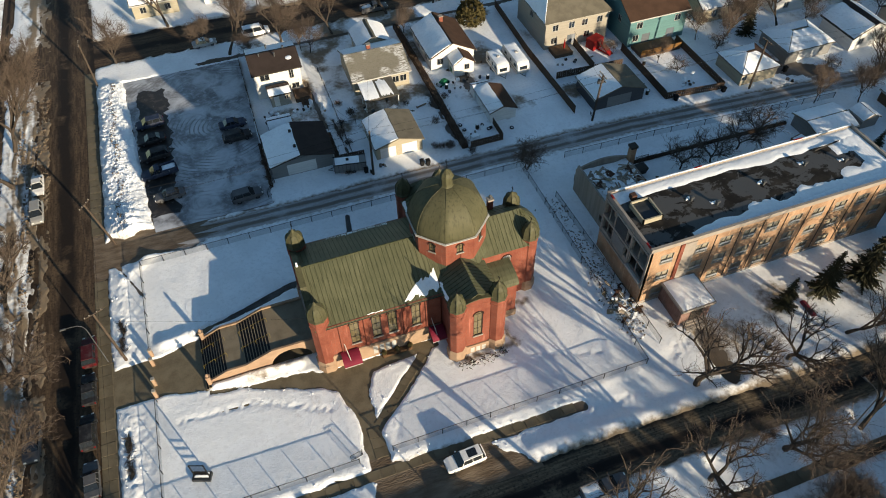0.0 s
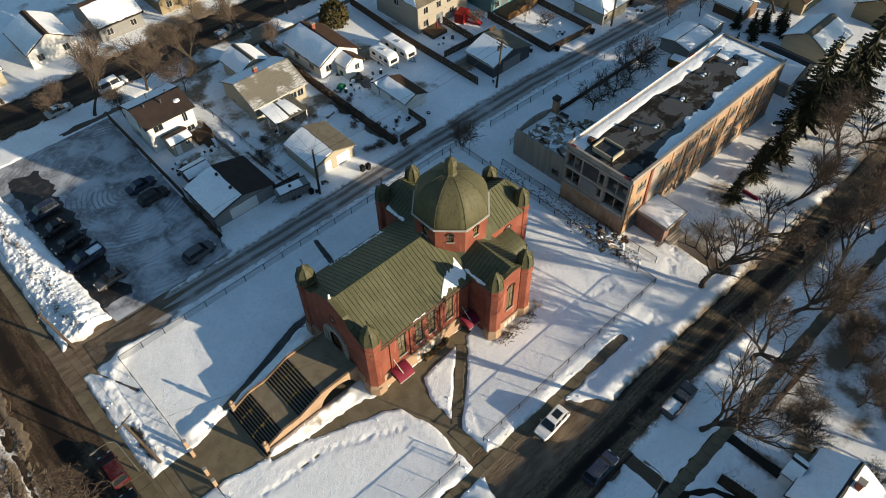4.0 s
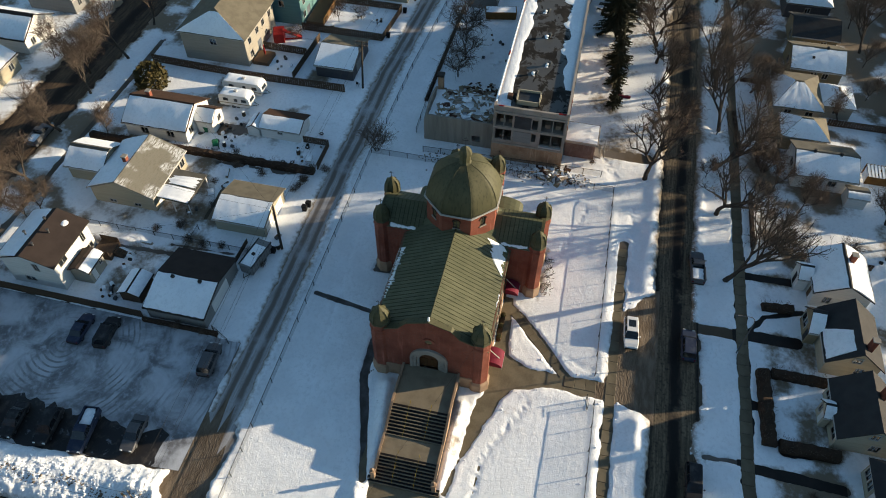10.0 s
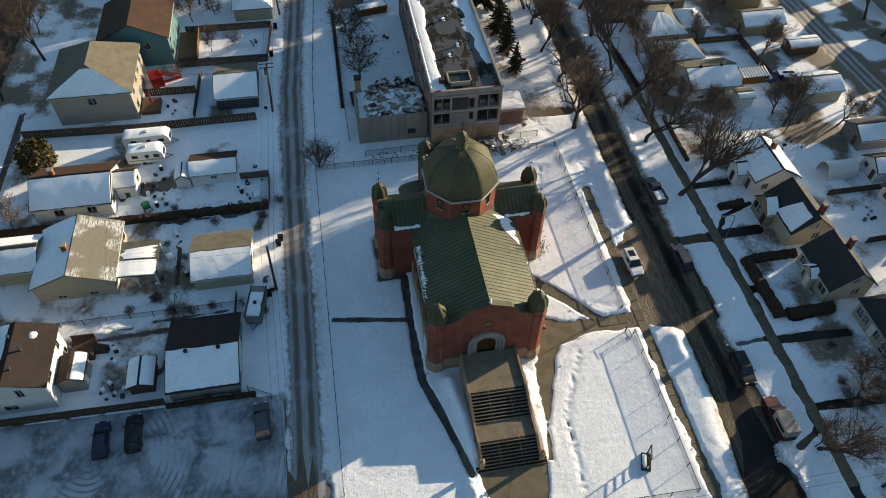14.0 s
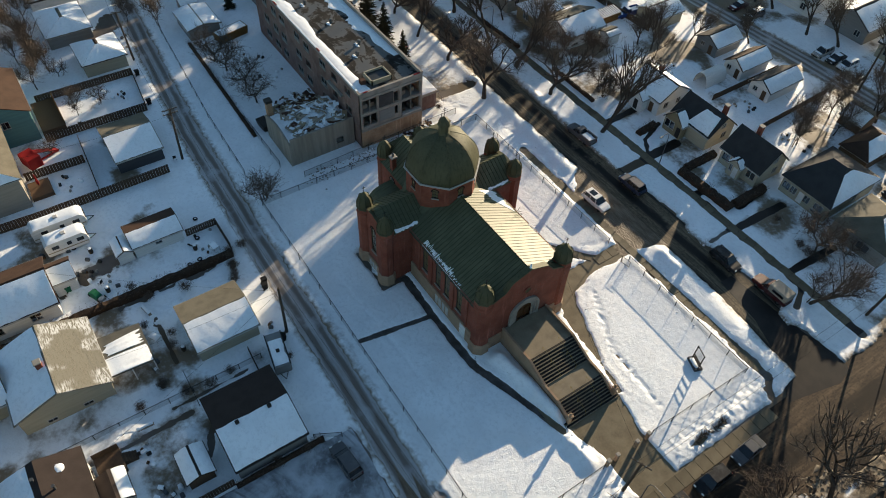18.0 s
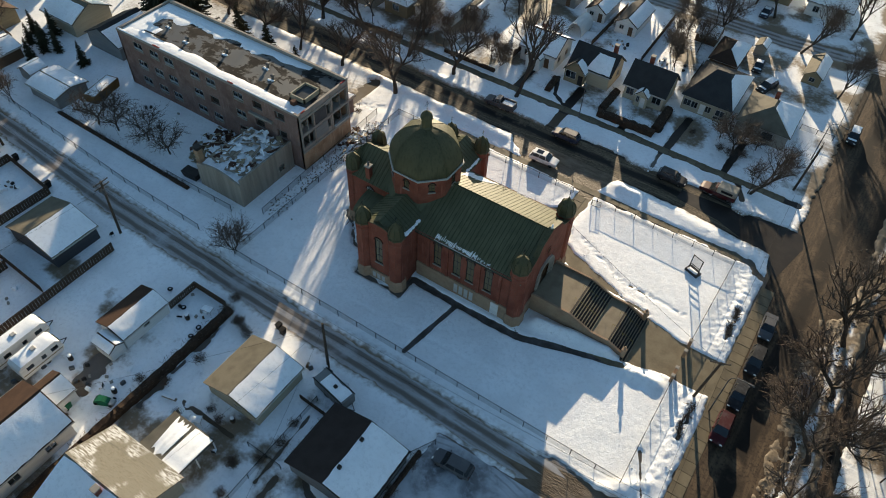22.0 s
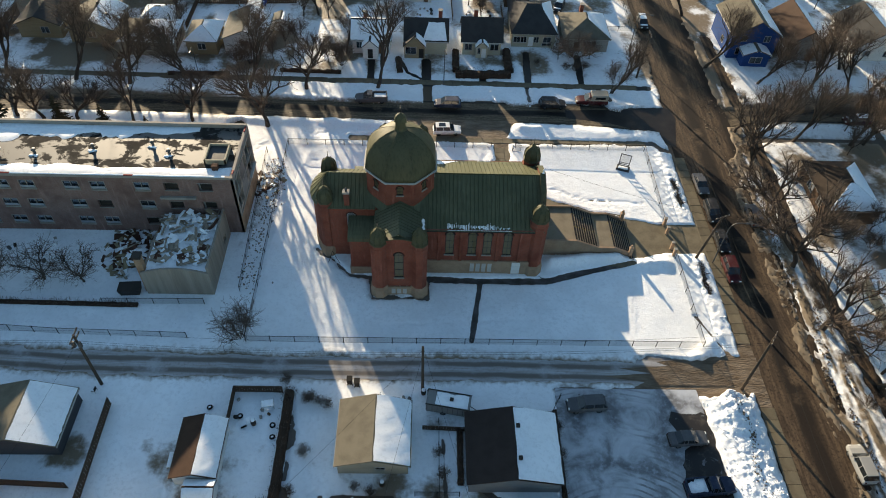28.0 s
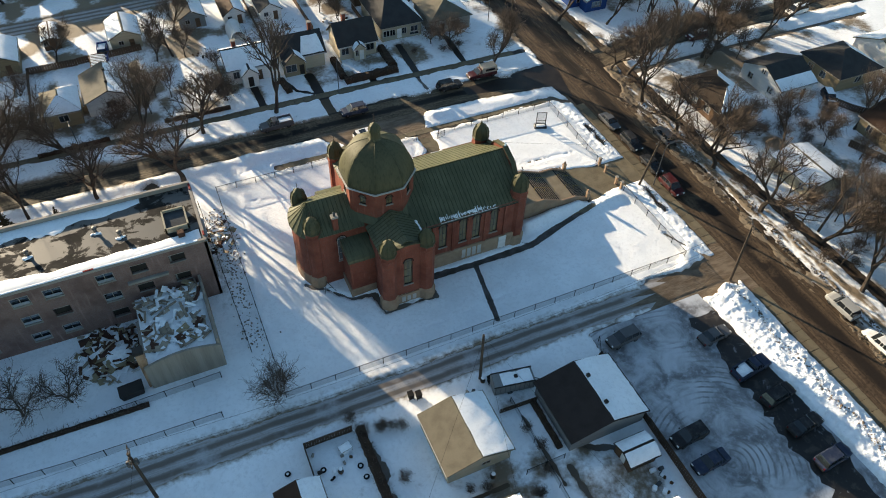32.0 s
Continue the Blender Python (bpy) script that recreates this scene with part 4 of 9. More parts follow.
# nave walls with their windows
NW = (-14.3, -11.6, -9.6, -6.6)
holes_s = [(x + 18.6 - 0.58, x + 18.6 + 0.58, 3.75, 8.1) for x in NW]
nave = part("nave_wall", Mesh().wall((-18.6, -HW), (-3.4, -HW), 2.6, 8.75, holes_s, 0.4), "church_brick", church)
for x in NW:
    arched_window(nave, (x, -HW), (1, 0), 1.16, 3.75, 8.1)
holes_n = [(-x - 3.4 - 0.58, -x - 3.4 + 0.58, 3.75, 8.1) for x in NW]
nave_n = part("nave_wall", Mesh().wall((-3.4, HW), (-18.6, HW), 2.6, 8.75, holes_n, 0.4), "church_brick", church)
for x in NW:
    arched_window(nave_n, (x, HW), (-1, 0), 1.16, 3.75, 8.1)
for s in (-1, 1):
    for x in (-16.0, -12.95, -8.1, -5.2):
        part("pilaster", Mesh().cbox(x - 0.22, s * HW - 0.16, 0, x + 0.22, s * HW + 0.16, 8.5, 0.04), "church_brick", nave if s < 0 else nave_n)
    pl = part("plinth", Mesh().cbox(-18.4, s * (HW + 0.05) - 0.2, 0, -3.4, s * (HW + 0.05) + 0.2, 2.6, 0.08), "ashlar", church)
    for x in (-12.2, -11.4, -10.6, -9.8):
        part("basement_window", Mesh().cbox(x - 0.28, s * (HW + 0.2) - 0.07, 0.6, x + 0.28, s * (HW + 0.2) + 0.1, 2.2, 0.02), "white_trim", pl)
    part("eave_cornice", Mesh().box(-18.2, s * (HW + 0.12) - 0.12, 8.35, -3.2, s * (HW + 0.12) + 0.12, 8.7), "church_brick", church)
part("side_door", Mesh().cbox(-16.35, HW + 0.2, 0.35, -15.2, HW + 0.36, 2.5, 0.03), "siding_white", nave_n, "white painted steel side door")
roof_n = gable_roof(church, -18.5, -3.0, -HW, HW, 8.75, 12.25, "x", "copper_roof", 0.35)
k = 3.5 / HW
for rf, s in zip(roof_n, (-1, 1)):
    e = s * (HW + 0.35)
    seams(rf, (-18.5, e, 8.75 - k * 0.35), (-3.0, e, 8.75 - k * 0.35), (-3.0, 0, 12.25), (-18.5, 0, 12.25), 0.55)
    part("gutter", Mesh().box(-18.2, e - 0.1 * s - 0.09, 8.36, -3.2, e - 0.1 * s + 0.09, 8.5), "dark_trim", rf)
part("ridge_cap", Mesh().tube((-18.5, 0, 12.27), (-4.5, 0, 12.27), 0.09, 0.09, 6), "seam_metal", church)

# west front: a gable wall between two turrets, with the doorway
front = Mesh()
FX = -19.0
prof = [(-6.2, 3.0), (6.2, 3.0), (6.2, 9.3), (3.6, 10.3), (2.6, 11.6), (0, 12.55), (-2.6, 11.6), (-3.6, 10.3), (-6.2, 9.3)]
dw = 1.15
arch = [(dw * math.cos(a), 4.75 + dw * math.sin(a)) for a in [math.pi * q / 10 for q in range(11)]]
P = lambda y, z, x=FX: (x, y, z)
for x, rev in ((FX, 1), (FX + 0.5, 0)):
    right = [(0, 12.55), (2.6, 11.6), (3.6, 10.3), (6.2, 9.3), (6.2, 0), (dw, 0), (dw, 4.75)] + [(dw * math.cos(a), 4.75 + dw * math.sin(a)) for a in [math.pi / 2 * q / 5 for q in range(1, 6)]]
    left = [(-y, z) for y, z in right][::-1]
    for poly in (right, left):
        front.add([(x, y, z) for y, z in poly], [tuple(range(len(poly)))[:: (1 if rev else -1)]])
top = [(6.2, 9.3), (3.6, 10.3), (2.6, 11.6), (0, 12.55), (-2.6, 11.6), (-3.6, 10.3), (-6.2, 9.3)]
fw = part("front_wall", front, "church_brick", church)
for (ya, za), (yb, zb) in zip(top[:-1], top[1:]):
    cp = Mesh().loft([[(FX - 0.12, ya, za), (FX + 0.6, ya, za), (FX + 0.6, ya, za + 0.16), (FX - 0.12, ya, za + 0.16)], [(FX - 0.12, yb, zb), (FX + 0.6, yb, zb), (FX + 0.6, yb, zb + 0.16), (FX - 0.12, yb, zb + 0.16)]])
    part("coping", cp, "dome_copper", church)
part("front_plinth", Mesh().cbox(FX - 0.15, -6.2, 0, FX + 0.4, 6.2, 2.3, 0.08), "ashlar", church)
for i, (r0, r1, dd) in enumerate(((dw, dw + 0.35, 0.12), (dw + 0.4, dw + 0.75, 0.2), (dw + 0.8, dw + 1.15, 0.28))):
    ar = Mesh()
    pts = [(-1, 2.9), *[(None, a) for a in [math.pi * (1 - q / 14) for q in range(15)]], (1, 2.9)]
    ring = lambda q, r: (q[0] * r, q[1]) if q[0] is not None else (r * math.cos(q[1]), 4.75 + r * math.sin(q[1]))
    ar.loft([[(FX - dd, *ring(q, r0)), (FX - dd, *ring(q, r1)), (FX, *ring(q, r1)), (FX, *ring(q, r0))] for q in pts])
    part("door_arch", ar, "stone_trim", fw, "pale carved stone arch")
dl = Mesh()
poly = [(-dw, 2.9), (dw, 2.9), *[(dw * math.cos(a), 4.75 + dw * math.sin(a)) for a in [math.pi * q / 10 for q in range(11)]]]
dl.add([(FX + 0.2, y, z) for y, z in poly], [tuple(range(len(poly)))])
door = part("main_door", dl, "oak_door", fw, "dark oak double door")
for y in (-0.62, 0.62):
    part("door_panel", Mesh().cbox(FX + 0.12, y - 0.42, 3.1, FX + 0.2, y + 0.42, 4.7, 0.03), "oak_door", door)
rose = Mesh()
for q in range(16):
    a0, a1 = 2 * math.pi * q / 16, 2 * math.pi * (q + 1) / 16
    rose.loft([[(FX - 0.1, r * math.cos(a), 8.6 + r * math.sin(a)) for r in (0.45, 0.7)] + [(FX, r * math.cos(a), 8.6 + r * math.sin(a)) for r in (0.7, 0.45)] for a in (a0, a1)])
rs = part("round_window", rose, "church_brick", fw)
part("pane", Mesh().add([(FX - 0.03, 0.45 * math.cos(2 * math.pi * q / 16), 8.6 + 0.45 * math.sin(2 * math.pi * q / 16)) for q in range(16)], [tuple(range(16))[::-1]]), "church_glass", rs)
part("apex_snow", Mesh().lathe([(0.17, 12.68), (0.12, 12.9), (0.11, 13.25), (0.03, 13.35)], 7, FX + 0.2, 0), "roof_snow", church)


def turret(x, y, foot=1.3, top_z=12.6, cap_z=9.7, cross_h=0.9):
    """An eight-sided corner turret with a stone foot and a ribbed copper cap."""
    r, T = foot * 0.86, math.pi / 8
    cap_z += 0.4
    c_ = r * 0.94
    tw = part("turret", Mesh().lathe([(r + 0.02, 1.6), (r + 0.02, 8.9), (r + 0.1, 9.05), (r + 0.1, 9.3), (r, 9.4), (r, cap_z)], 8, x, y, T), "church_brick", church)
    part("foot", Mesh().lathe([(foot * 1.04, 0), (foot * 1.04, 1.5), (foot * 0.9, 1.85)], 8, x, y, T), "ashlar", tw)
    cap = part("cap", Mesh().lathe([(c_ + 0.16, cap_z - 0.02), (c_ + 0.16, cap_z + 0.1), (c_ + 0.02, cap_z + 0.2), (c_ + 0.03, cap_z + 0.75), (c_ - 0.04, cap_z + 1.15), (c_ * 0.86, cap_z + 1.5), (c_ * 0.6, cap_z + 1.9), (c_ * 0.25, cap_z + 2.22), (0.06, top_z + 0.1)], 8, x, y, T), "dome_copper", tw, "weathered green copper cap")
    for q in range(8):
        rb = Mesh()
        a = T + 2 * math.pi * q / 8
        pr = [(c_ + 0.05, cap_z + 0.18), (c_ + 0.06, cap_z + 0.75), (c_, cap_z + 1.15), (c_ * 0.89, cap_z + 1.52), (c_ * 0.63, cap_z + 1.93)]
        for (ra, za), (rb_, zb) in zip(pr[:-1], pr[1:]):
            rb.tube((x + ra * math.cos(a), y + ra * math.sin(a), za), (x + rb_ * math.cos(a), y + rb_ * math.sin(a), zb), 0.045, 0.045, 4)
        part("cap_rib", rb, "seam_metal", cap)
    cross(tw, x, y, top_z + 0.1, cross_h)
    return tw


for s in (-1, 1):
    turret(-18.15, s * 5.95, 1.38, 12.75, 9.75)

# transepts, north and south alike
for s in (-1, 1):
    yf = s * 10.55
    lo, hi = (-3.2, 3.2)
    u = (1, 0) if s < 0 else (-1, 0)
    p0, p1 = ((lo, yf), (hi, yf)) if s < 0 else ((hi, yf), (lo, yf))
    tf = part("transept_front", Mesh().wall(p0, p1, 1.6, 9.7, [(2.6, 3.8, 3.4, 8.2)], 0.4), "church_brick", church)
    arched_window(tf, (0, yf), u, 1.2, 3.4, 8.2)
    cg = Mesh()
    arc = [(-3.1 + 6.2 * q / 12, 9.7 + 1.0 * math.sin(math.pi * q / 12)) for q in range(13)]
    outline = [(3.1, 9.65), (-3.1, 9.65), *arc[1:-1]]
    cg.loft([[(x, yf, z) for x, z in outline], [(x, yf - s * 0.4, z) for x, z in outline]])
    part("curved_gable", cg, "church_brick", tf)
    cc = Mesh()
    ya, yb = yf + s * 0.12, yf - s * 0.5
    cc.loft([[(xa, ya, za), (xa, yb, za), (xa, yb, za + 0.12), (xa, ya, za + 0.12)] for xa, za in arc])
    part("gable_coping", cc, "dome_copper", tf)
    pl = part("transept_plinth", Mesh().cbox(lo - 0.15, min(yf, yf + s * 0.2) - 0.05, 0, hi + 0.15, max(yf, yf + s * 0.2) + 0.05, 1.6, 0.08), "ashlar", church)
    for x in (-0.75, 0, 0.75):
        part("basement_window", Mesh().cbox(x - 0.26, yf + s * 0.22 - 0.06, 0.35, x + 0.26, yf + s * 0.22 + 0.06, 1.3, 0.02), "white_trim", pl)
    for x, sg in ((lo, -1), (hi, 1)):
        a, b_ = ((x, 5.2 * s), (x, yf)) if (sg < 0) == (s < 0) else ((x, yf), (x, 5.2 * s))
        part("transept_side", Mesh().wall(a, b_, 0, 9.2, (), 0.4), "church_brick", church)
    ym = sorted((s * 4.2, yf - s * 0.4))
    rt = gable_roof(church, lo, hi, ym[0], ym[1], 9.2, 11.3, "y", "copper_roof", 0.12)
    for rf, sg in zip(rt, (-1, 1)):
        seams(rf, (sg * 3.32, ym[0], 9.12), (sg * 3.32, ym[1], 9.12), (0, ym[1], 11.3), (0, ym[0], 11.3), 0.55)
    for x in (-2.62, 2.55):
        turret(x, s * 10.22, 1.22, 12.35, 9.5)

# east arm with its round apse
for s in (-1, 1):
    a, b_ = ((3.0, -3.75), (9.4, -3.75)) if s < 0 else ((9.4, 3.75), (3.0, 3.75))
    sw = part("chancel_wall", Mesh().wall(a, b_, 0, 9.4, [(2.9, 4.1, 4.0, 8.4)] if s < 0 else [(2.3, 3.5, 4.0, 8.4)], 0.4), "church_brick", church)
    arched_window(sw, (6.5, s * 3.75), (1, 0) if s < 0 else (-1, 0), 1.2, 4.0, 8.4, "pale_glass", "white_trim")
    turret(9.9, s * 2.62 + s * 0.25, 1.25, 12.2, 9.5)
    # low chapel in the corner between transept and chancel
    y0, y1 = sorted((s * 3.75, s * 7.1))
    ch = part("corner_chapel", Mesh().cbox(3.2, y0, 0, 6.6, y1, 6.6, 0.05), "church_brick", church)
    part("chapel_plinth", Mesh().cbox(3.2, y0 - 0.1, 0, 6.75, y1 + 0.1, 1.4, 0.06), "ashlar", ch)
    cr = Mesh()
    ys = [s * (3.75 + 3.5 * math.sin(math.pi / 2 * q / 6)) for q in range(7)]
    zs = [6.6 + 1.3 * math.cos(math.pi / 2 * q / 6) for q in range(7)]
    cr.loft([[(3.1, ys[q], 6.5), (6.8, ys[q], 6.5), (6.8, ys[q], zs[q]), (3.1, ys[q], zs[q])] for q in range(7)])
    part("chapel_roof", cr, "copper_roof", ch)
gr = gable_roof(church, 3.5, 9.6, -3.75, 3.75, 9.4, 12.1, "x", "copper_roof", 0.2)
for rf, s in zip(gr, (-1, 1)):
    seams(rf, (4.3, s * 3.95, 9.26), (9.8, s * 3.95, 9.26), (9.8, 0, 12.1), (4.3, 0, 12.1), 0.55)
ap, ar2, n = Mesh(), Mesh(), 12
arcp = [(9.4 + 2.5 * math.sin(math.pi * q / n), -3.75 * math.cos(math.pi * q / n)) for q in range(n + 1)]
for (xa, ya), (xb, yb) in zip(arcp[:-1], arcp[1:]):
    ap.wall((xa, ya), (xb, yb), 0, 9.4, (), 0.4)
    k2 = 1.06
    ar2.add([(9.4 + (xa - 9.4) * k2 * 1.05, ya * k2, 9.3), (9.4 + (xb - 9.4) * k2 * 1.05, yb * k2, 9.3), (9.6, 0, 12.1)], [(0, 1, 2)])
    ar2.add([(9.4 + (xa - 9.4) * k2 * 1.05, ya * k2, 9.1), (9.4 + (xb - 9.4) * k2 * 1.05, yb * k2, 9.1), (9.4 + (xb - 9.4) * k2 * 1.05, yb * k2, 9.3), (9.4 + (xa - 9.4) * k2 * 1.05, ya * k2, 9.3)], [(0, 1, 2, 3)])
apse = part("apse_wall", ap, "church_brick", church)
part("apse_roof", ar2, "copper_roof", apse)
sr = Mesh()
for (xa, ya) in arcp:
    sr.tube((9.4 + (xa - 9.4) * 1.11, ya * 1.06, 9.34), (9.6, 0, 12.13), 0.04, 0.03, 4)
part("apse_seams", sr, "seam_metal", apse)
apl = Mesh()
apl.prism([(9.3 + 2.75 * math.sin(math.pi * q / n), -3.95 * math.cos(math.pi * q / n)) for q in range(n + 1)], 0, 1.7)
part("apse_plinth", apl, "ashlar", apse)
ch = part("chimney", Mesh().cbox(6.65, 2.9, 8.5, 7.35, 3.6, 11.6, 0.05), "church_brick", church)
part("chimney_cap", Mesh().cbox(6.55, 2.8, 11.6, 7.45, 3.7, 11.8, 0.05), "stone_trim", ch)
part("flue", Mesh().lathe([(0.16, 11.8), (0.16, 12.2), (0.22, 12.2), (0.05, 12.4)], 8, 7.0, 3.25), "galvanised", ch)

# drum and dome over the crossing
T8 = math.pi / 8
drum = Mesh()
RD = 4.72
cor = [(RD * math.cos(T8 + math.pi / 4 * q), RD * math.sin(T8 + math.pi / 4 * q)) for q in range(8)]
for q in range(8):
    a, b_ = cor[q], cor[(q + 1) % 8]
    L = math.dist(a, b_)
    drum.wall(a, b_, 8.6, 14.35, [(L / 2 - 0.42, L / 2 + 0.42, 12.25, 13.75)], 0.4)
dr = part("drum", drum, "church_brick", church)
for q in range(8):
    a, b_ = Vector(cor[q]), Vector(cor[(q + 1) % 8])
    u = (b_ - a).normalized()
    arched_window(dr, (a + b_) / 2, u, 0.84, 12.25, 13.75, bars=2)
part("drum_skirt", Mesh().lathe([(5.5, 9.7), (4.78, 10.35), (4.7, 10.5)], 8, 0, 0, T8), "copper_roof", church)
part("crossing_block", Mesh().cbox(-3.6, -3.6, 6.5, 3.6, 3.6, 9.3, 0.1), "church_brick", church)
part("cornice", Mesh().lathe([(RD + 0.02, 14.1), (RD + 0.16, 14.22), (RD + 0.16, 14.34), (RD + 0.36, 14.42), (RD + 0.36, 14.52), (RD, 14.56)], 8, 0, 0, T8), "white_trim", dr, "pale painted cornice")
DP = [(4.84, 14.53), (4.8, 15.1), (4.68, 15.8), (4.43, 16.6), (4.04, 17.4), (3.46, 18.15), (2.68, 18.8), (1.78, 19.25), (0.85, 19.55)]
rings = []
for R_, z_ in DP:
    ring_ = []
    for q in range(48):
        phi = (q % 6) / 6 * math.pi / 4 - math.pi / 8
        rr_ = R_ * (0.84 * math.cos(math.pi / 8) / math.cos(phi) + 0.16)
        ring_.append((rr_ * math.cos(T8 + math.pi / 24 * q), rr_ * math.sin(T8 + math.pi / 24 * q), z_))
    rings.append(ring_)
dome = part("dome", Mesh().loft(rings), "dome_copper", church, "eight-sided ribbed dome of weathered green copper", smooth=True)
for q in range(8):
    rbm = Mesh()
    a = T8 + math.pi / 4 * q
    for (ra, za), (rb_, zb) in zip(DP[:-1], DP[1:]):
        rbm.tube(((ra + 0.01) * math.cos(a), (ra + 0.01) * math.sin(a), za), ((rb_ + 0.01) * math.cos(a), (rb_ + 0.01) * math.sin(a), zb), 0.035, 0.035, 5)
    part("dome_rib", rbm, "dome_copper", dome)
lan = part("lantern", Mesh().lathe([(0.95, 19.3), (0.8, 19.6), (0.68, 19.75), (0.66, 20.7), (0.82, 20.8), (0.8, 21.05), (0.62, 21.5), (0.3, 21.75), (0.06, 21.95)], 8, 0, 0, T8), "dome_copper", church)
cross(lan, 0, 0, 21.85, 1.5)

# roof snow patches and the melt along the north eave
def patch_snow(name, parent, quad, seed, th=0.06, rag=0.3, nx=26, ny=8):
    """A thin ragged sheet of snow lying on a slope; quad runs eave, eave, ridge, ridge."""
    r = random.Random(seed)
    a, b_, c, d = map(Vector, quad)
    n = (c - a).cross(d - b_).normalized()
    if n.z < 0:
        n = -n
    ms = Mesh()
    lo = [max(0.0, r.random() * rag * 0.6) for _ in range(nx + 1)]
    hi = [1 - r.random() * rag for _ in range(nx + 1)]
    hi = [(2 * hi[i] + hi[max(0, i - 1)] + hi[min(nx, i + 1)]) / 4 for i in range(nx + 1)]
    g = []
    for i in range(nx + 1):
        s = i / nx
        e, f = a.lerp(b_, s), d.lerp(c, s)
        for j in range(ny + 1):
            w = lo[i] + (hi[i] - lo[i]) * j / ny
            edge = min(1.0, 4.0 * min(j / ny, 1 - j / ny) + 0.05)
            g.append(e.lerp(f, w) + n * (0.012 + th * edge * (0.7 + 0.5 * r.random())))
    fs = [(i * (ny + 1) + j, (i + 1) * (ny + 1) + j, (i + 1) * (ny + 1) + j + 1, i * (ny + 1) + j + 1) for i in range(nx) for j in range(ny)]
    ms.add(g, fs)
    k = len(g)
    for i in range(nx):
        for j in (0, ny):
            p, q = g[i * (ny + 1) + j], g[(i + 1) * (ny + 1) + j]
            ms.add([p, q, q - n * (th + 0.1), p - n * (th + 0.1)], [(0, 1, 2, 3)])
    for i in (0, nx):
        for j in range(ny):
            p, q = g[i * (ny + 1) + j], g[i * (ny + 1) + j + 1]
            ms.add([p, q, q - n * (th + 0.1), p - n * (th + 0.1)], [(0, 1, 2, 3)])
    return part(name, ms, "roof_snow", parent, smooth=True)


def on_nave(x, f, s):
    """A point on the nave roof: f is 0 at the eave and 1 at the ridge."""
    return (x, s * (HW + 0.35) * (1 - f), 8.57 + 3.68 * f)


r = random.Random(3)
x, tall = -14.3, 0.5
while x < -6.3:
    w = r.uniform(0.05, 0.17)
    tall = min(1.0, max(0.12, tall + r.gauss(0, 0.22)))
    f0, f1 = r.choice((0.03, 0.04, 0.06)), 0.055 + 0.095 * tall * r.uniform(0.5, 1.0)
    a, b_, c, d = (Vector(on_nave(*q, 1)) + Vector((0, 0.02, 0.075)) for q in ((x, f0), (x + w, f0), (x + w * 0.8, f1), (x + w * 0.15, f1)))
    part("snow_drip", Mesh().slab(b_, a, d, c, 0.06), "roof_snow", roof_n[1])
    x += w + r.choice((0.01, 0.03, 0.06, 0.16))
part("snow_line", Mesh().slab(Vector(on_nave(-6.2, 0.01, 1)) + Vector((0, 0, 0.05)), Vector(on_nave(-14.6, 0.01, 1)) + Vector((0, 0, 0.05)), Vector(on_nave(-14.6, 0.022, 1)) + Vector((0, 0, 0.05)), Vector(on_nave(-6.2, 0.022, 1)) + Vector((0, 0, 0.05)), 0.04), "roof_snow", roof_n[1])
patch_snow("snow_patch", roof_n[0], (on_nave(-8.0, 0.05, -1), on_nave(-3.25, 0.05, -1), on_nave(-3.25, 0.5, -1), on_nave(-5.6, 0.34, -1)), 4, 0.07, 0.4, 22, 8)
patch_snow("snow_patch", roof_n[0], (on_nave(-12.5, 0.02, -1), on_nave(-10.6, 0.02, -1), on_nave(-10.6, 0.06, -1), on_nave(-12.5, 0.06, -1)), 5, 0.05, 0.8, 12, 3)
patch_snow("snow_patch", church, ((-3.3, -9.0, 9.15), (-3.3, -5.6, 9.15), (-2.7, -5.6, 9.5), (-2.7, -9.0, 9.5)), 6, 0.06, 0.6, 12, 3)
patch_snow("snow_patch", church, ((-3.3, 5.6, 9.15), (-3.3, 9.0, 9.15), (-2.7, 9.0, 9.5), (-2.7, 5.6, 9.5)), 7, 0.06, 0.6, 12, 3)

# maroon door canopies on the south side
for x, y, w in ((-15.4, -HW - 0.2, 2.3), (-4.3, -HW - 0.4, 1.9)):
    aw = Mesh()
    n = 8
    arc = [(y - 1.7 * math.sin(math.pi / 2 * q / n), 1.95 + 0.95 * math.cos(math.pi / 2 * q / n)) for q in range(n + 1)]
    aw.loft([[(x - w / 2, ya, za), (x + w / 2, ya, za), (x + w / 2, ya + 0.02, za - 0.05), (x - w / 2, ya + 0.02, za - 0.05)] for ya, za in arc])
    awn = part("awning", aw, "maroon_canvas", church, "maroon canvas door awning")
    for xe in (x - w / 2 + 0.02, x + w / 2 - 0.02):
        fan = [(y, 1.95)] + [(ya, za - 0.06) for ya, za in arc]
        part("side_panel", Mesh().loft([[(xe - 0.01, ya, za) for ya, za in fan], [(xe + 0.01, ya, za) for ya, za in fan]]), "maroon_canvas", awn)
    part("awning_trim", Mesh().box(x - w / 2, y - 1.74, 1.82, x + w / 2, y - 1.7, 1.93), "white_trim", awn)
    part("rod", Mesh().tube((x - 0.1, y - 1.6, 2.0), (x - 0.5, y + 0.1, 4.6), 0.05, 0.05, 5), "white_trim", awn, "white painted awning rod")
    part("door", Mesh().cbox(x - 0.5, y - 0.12, 0.1, x + 0.5, y + 0.2, 2.1, 0.03), "oak_door", church)

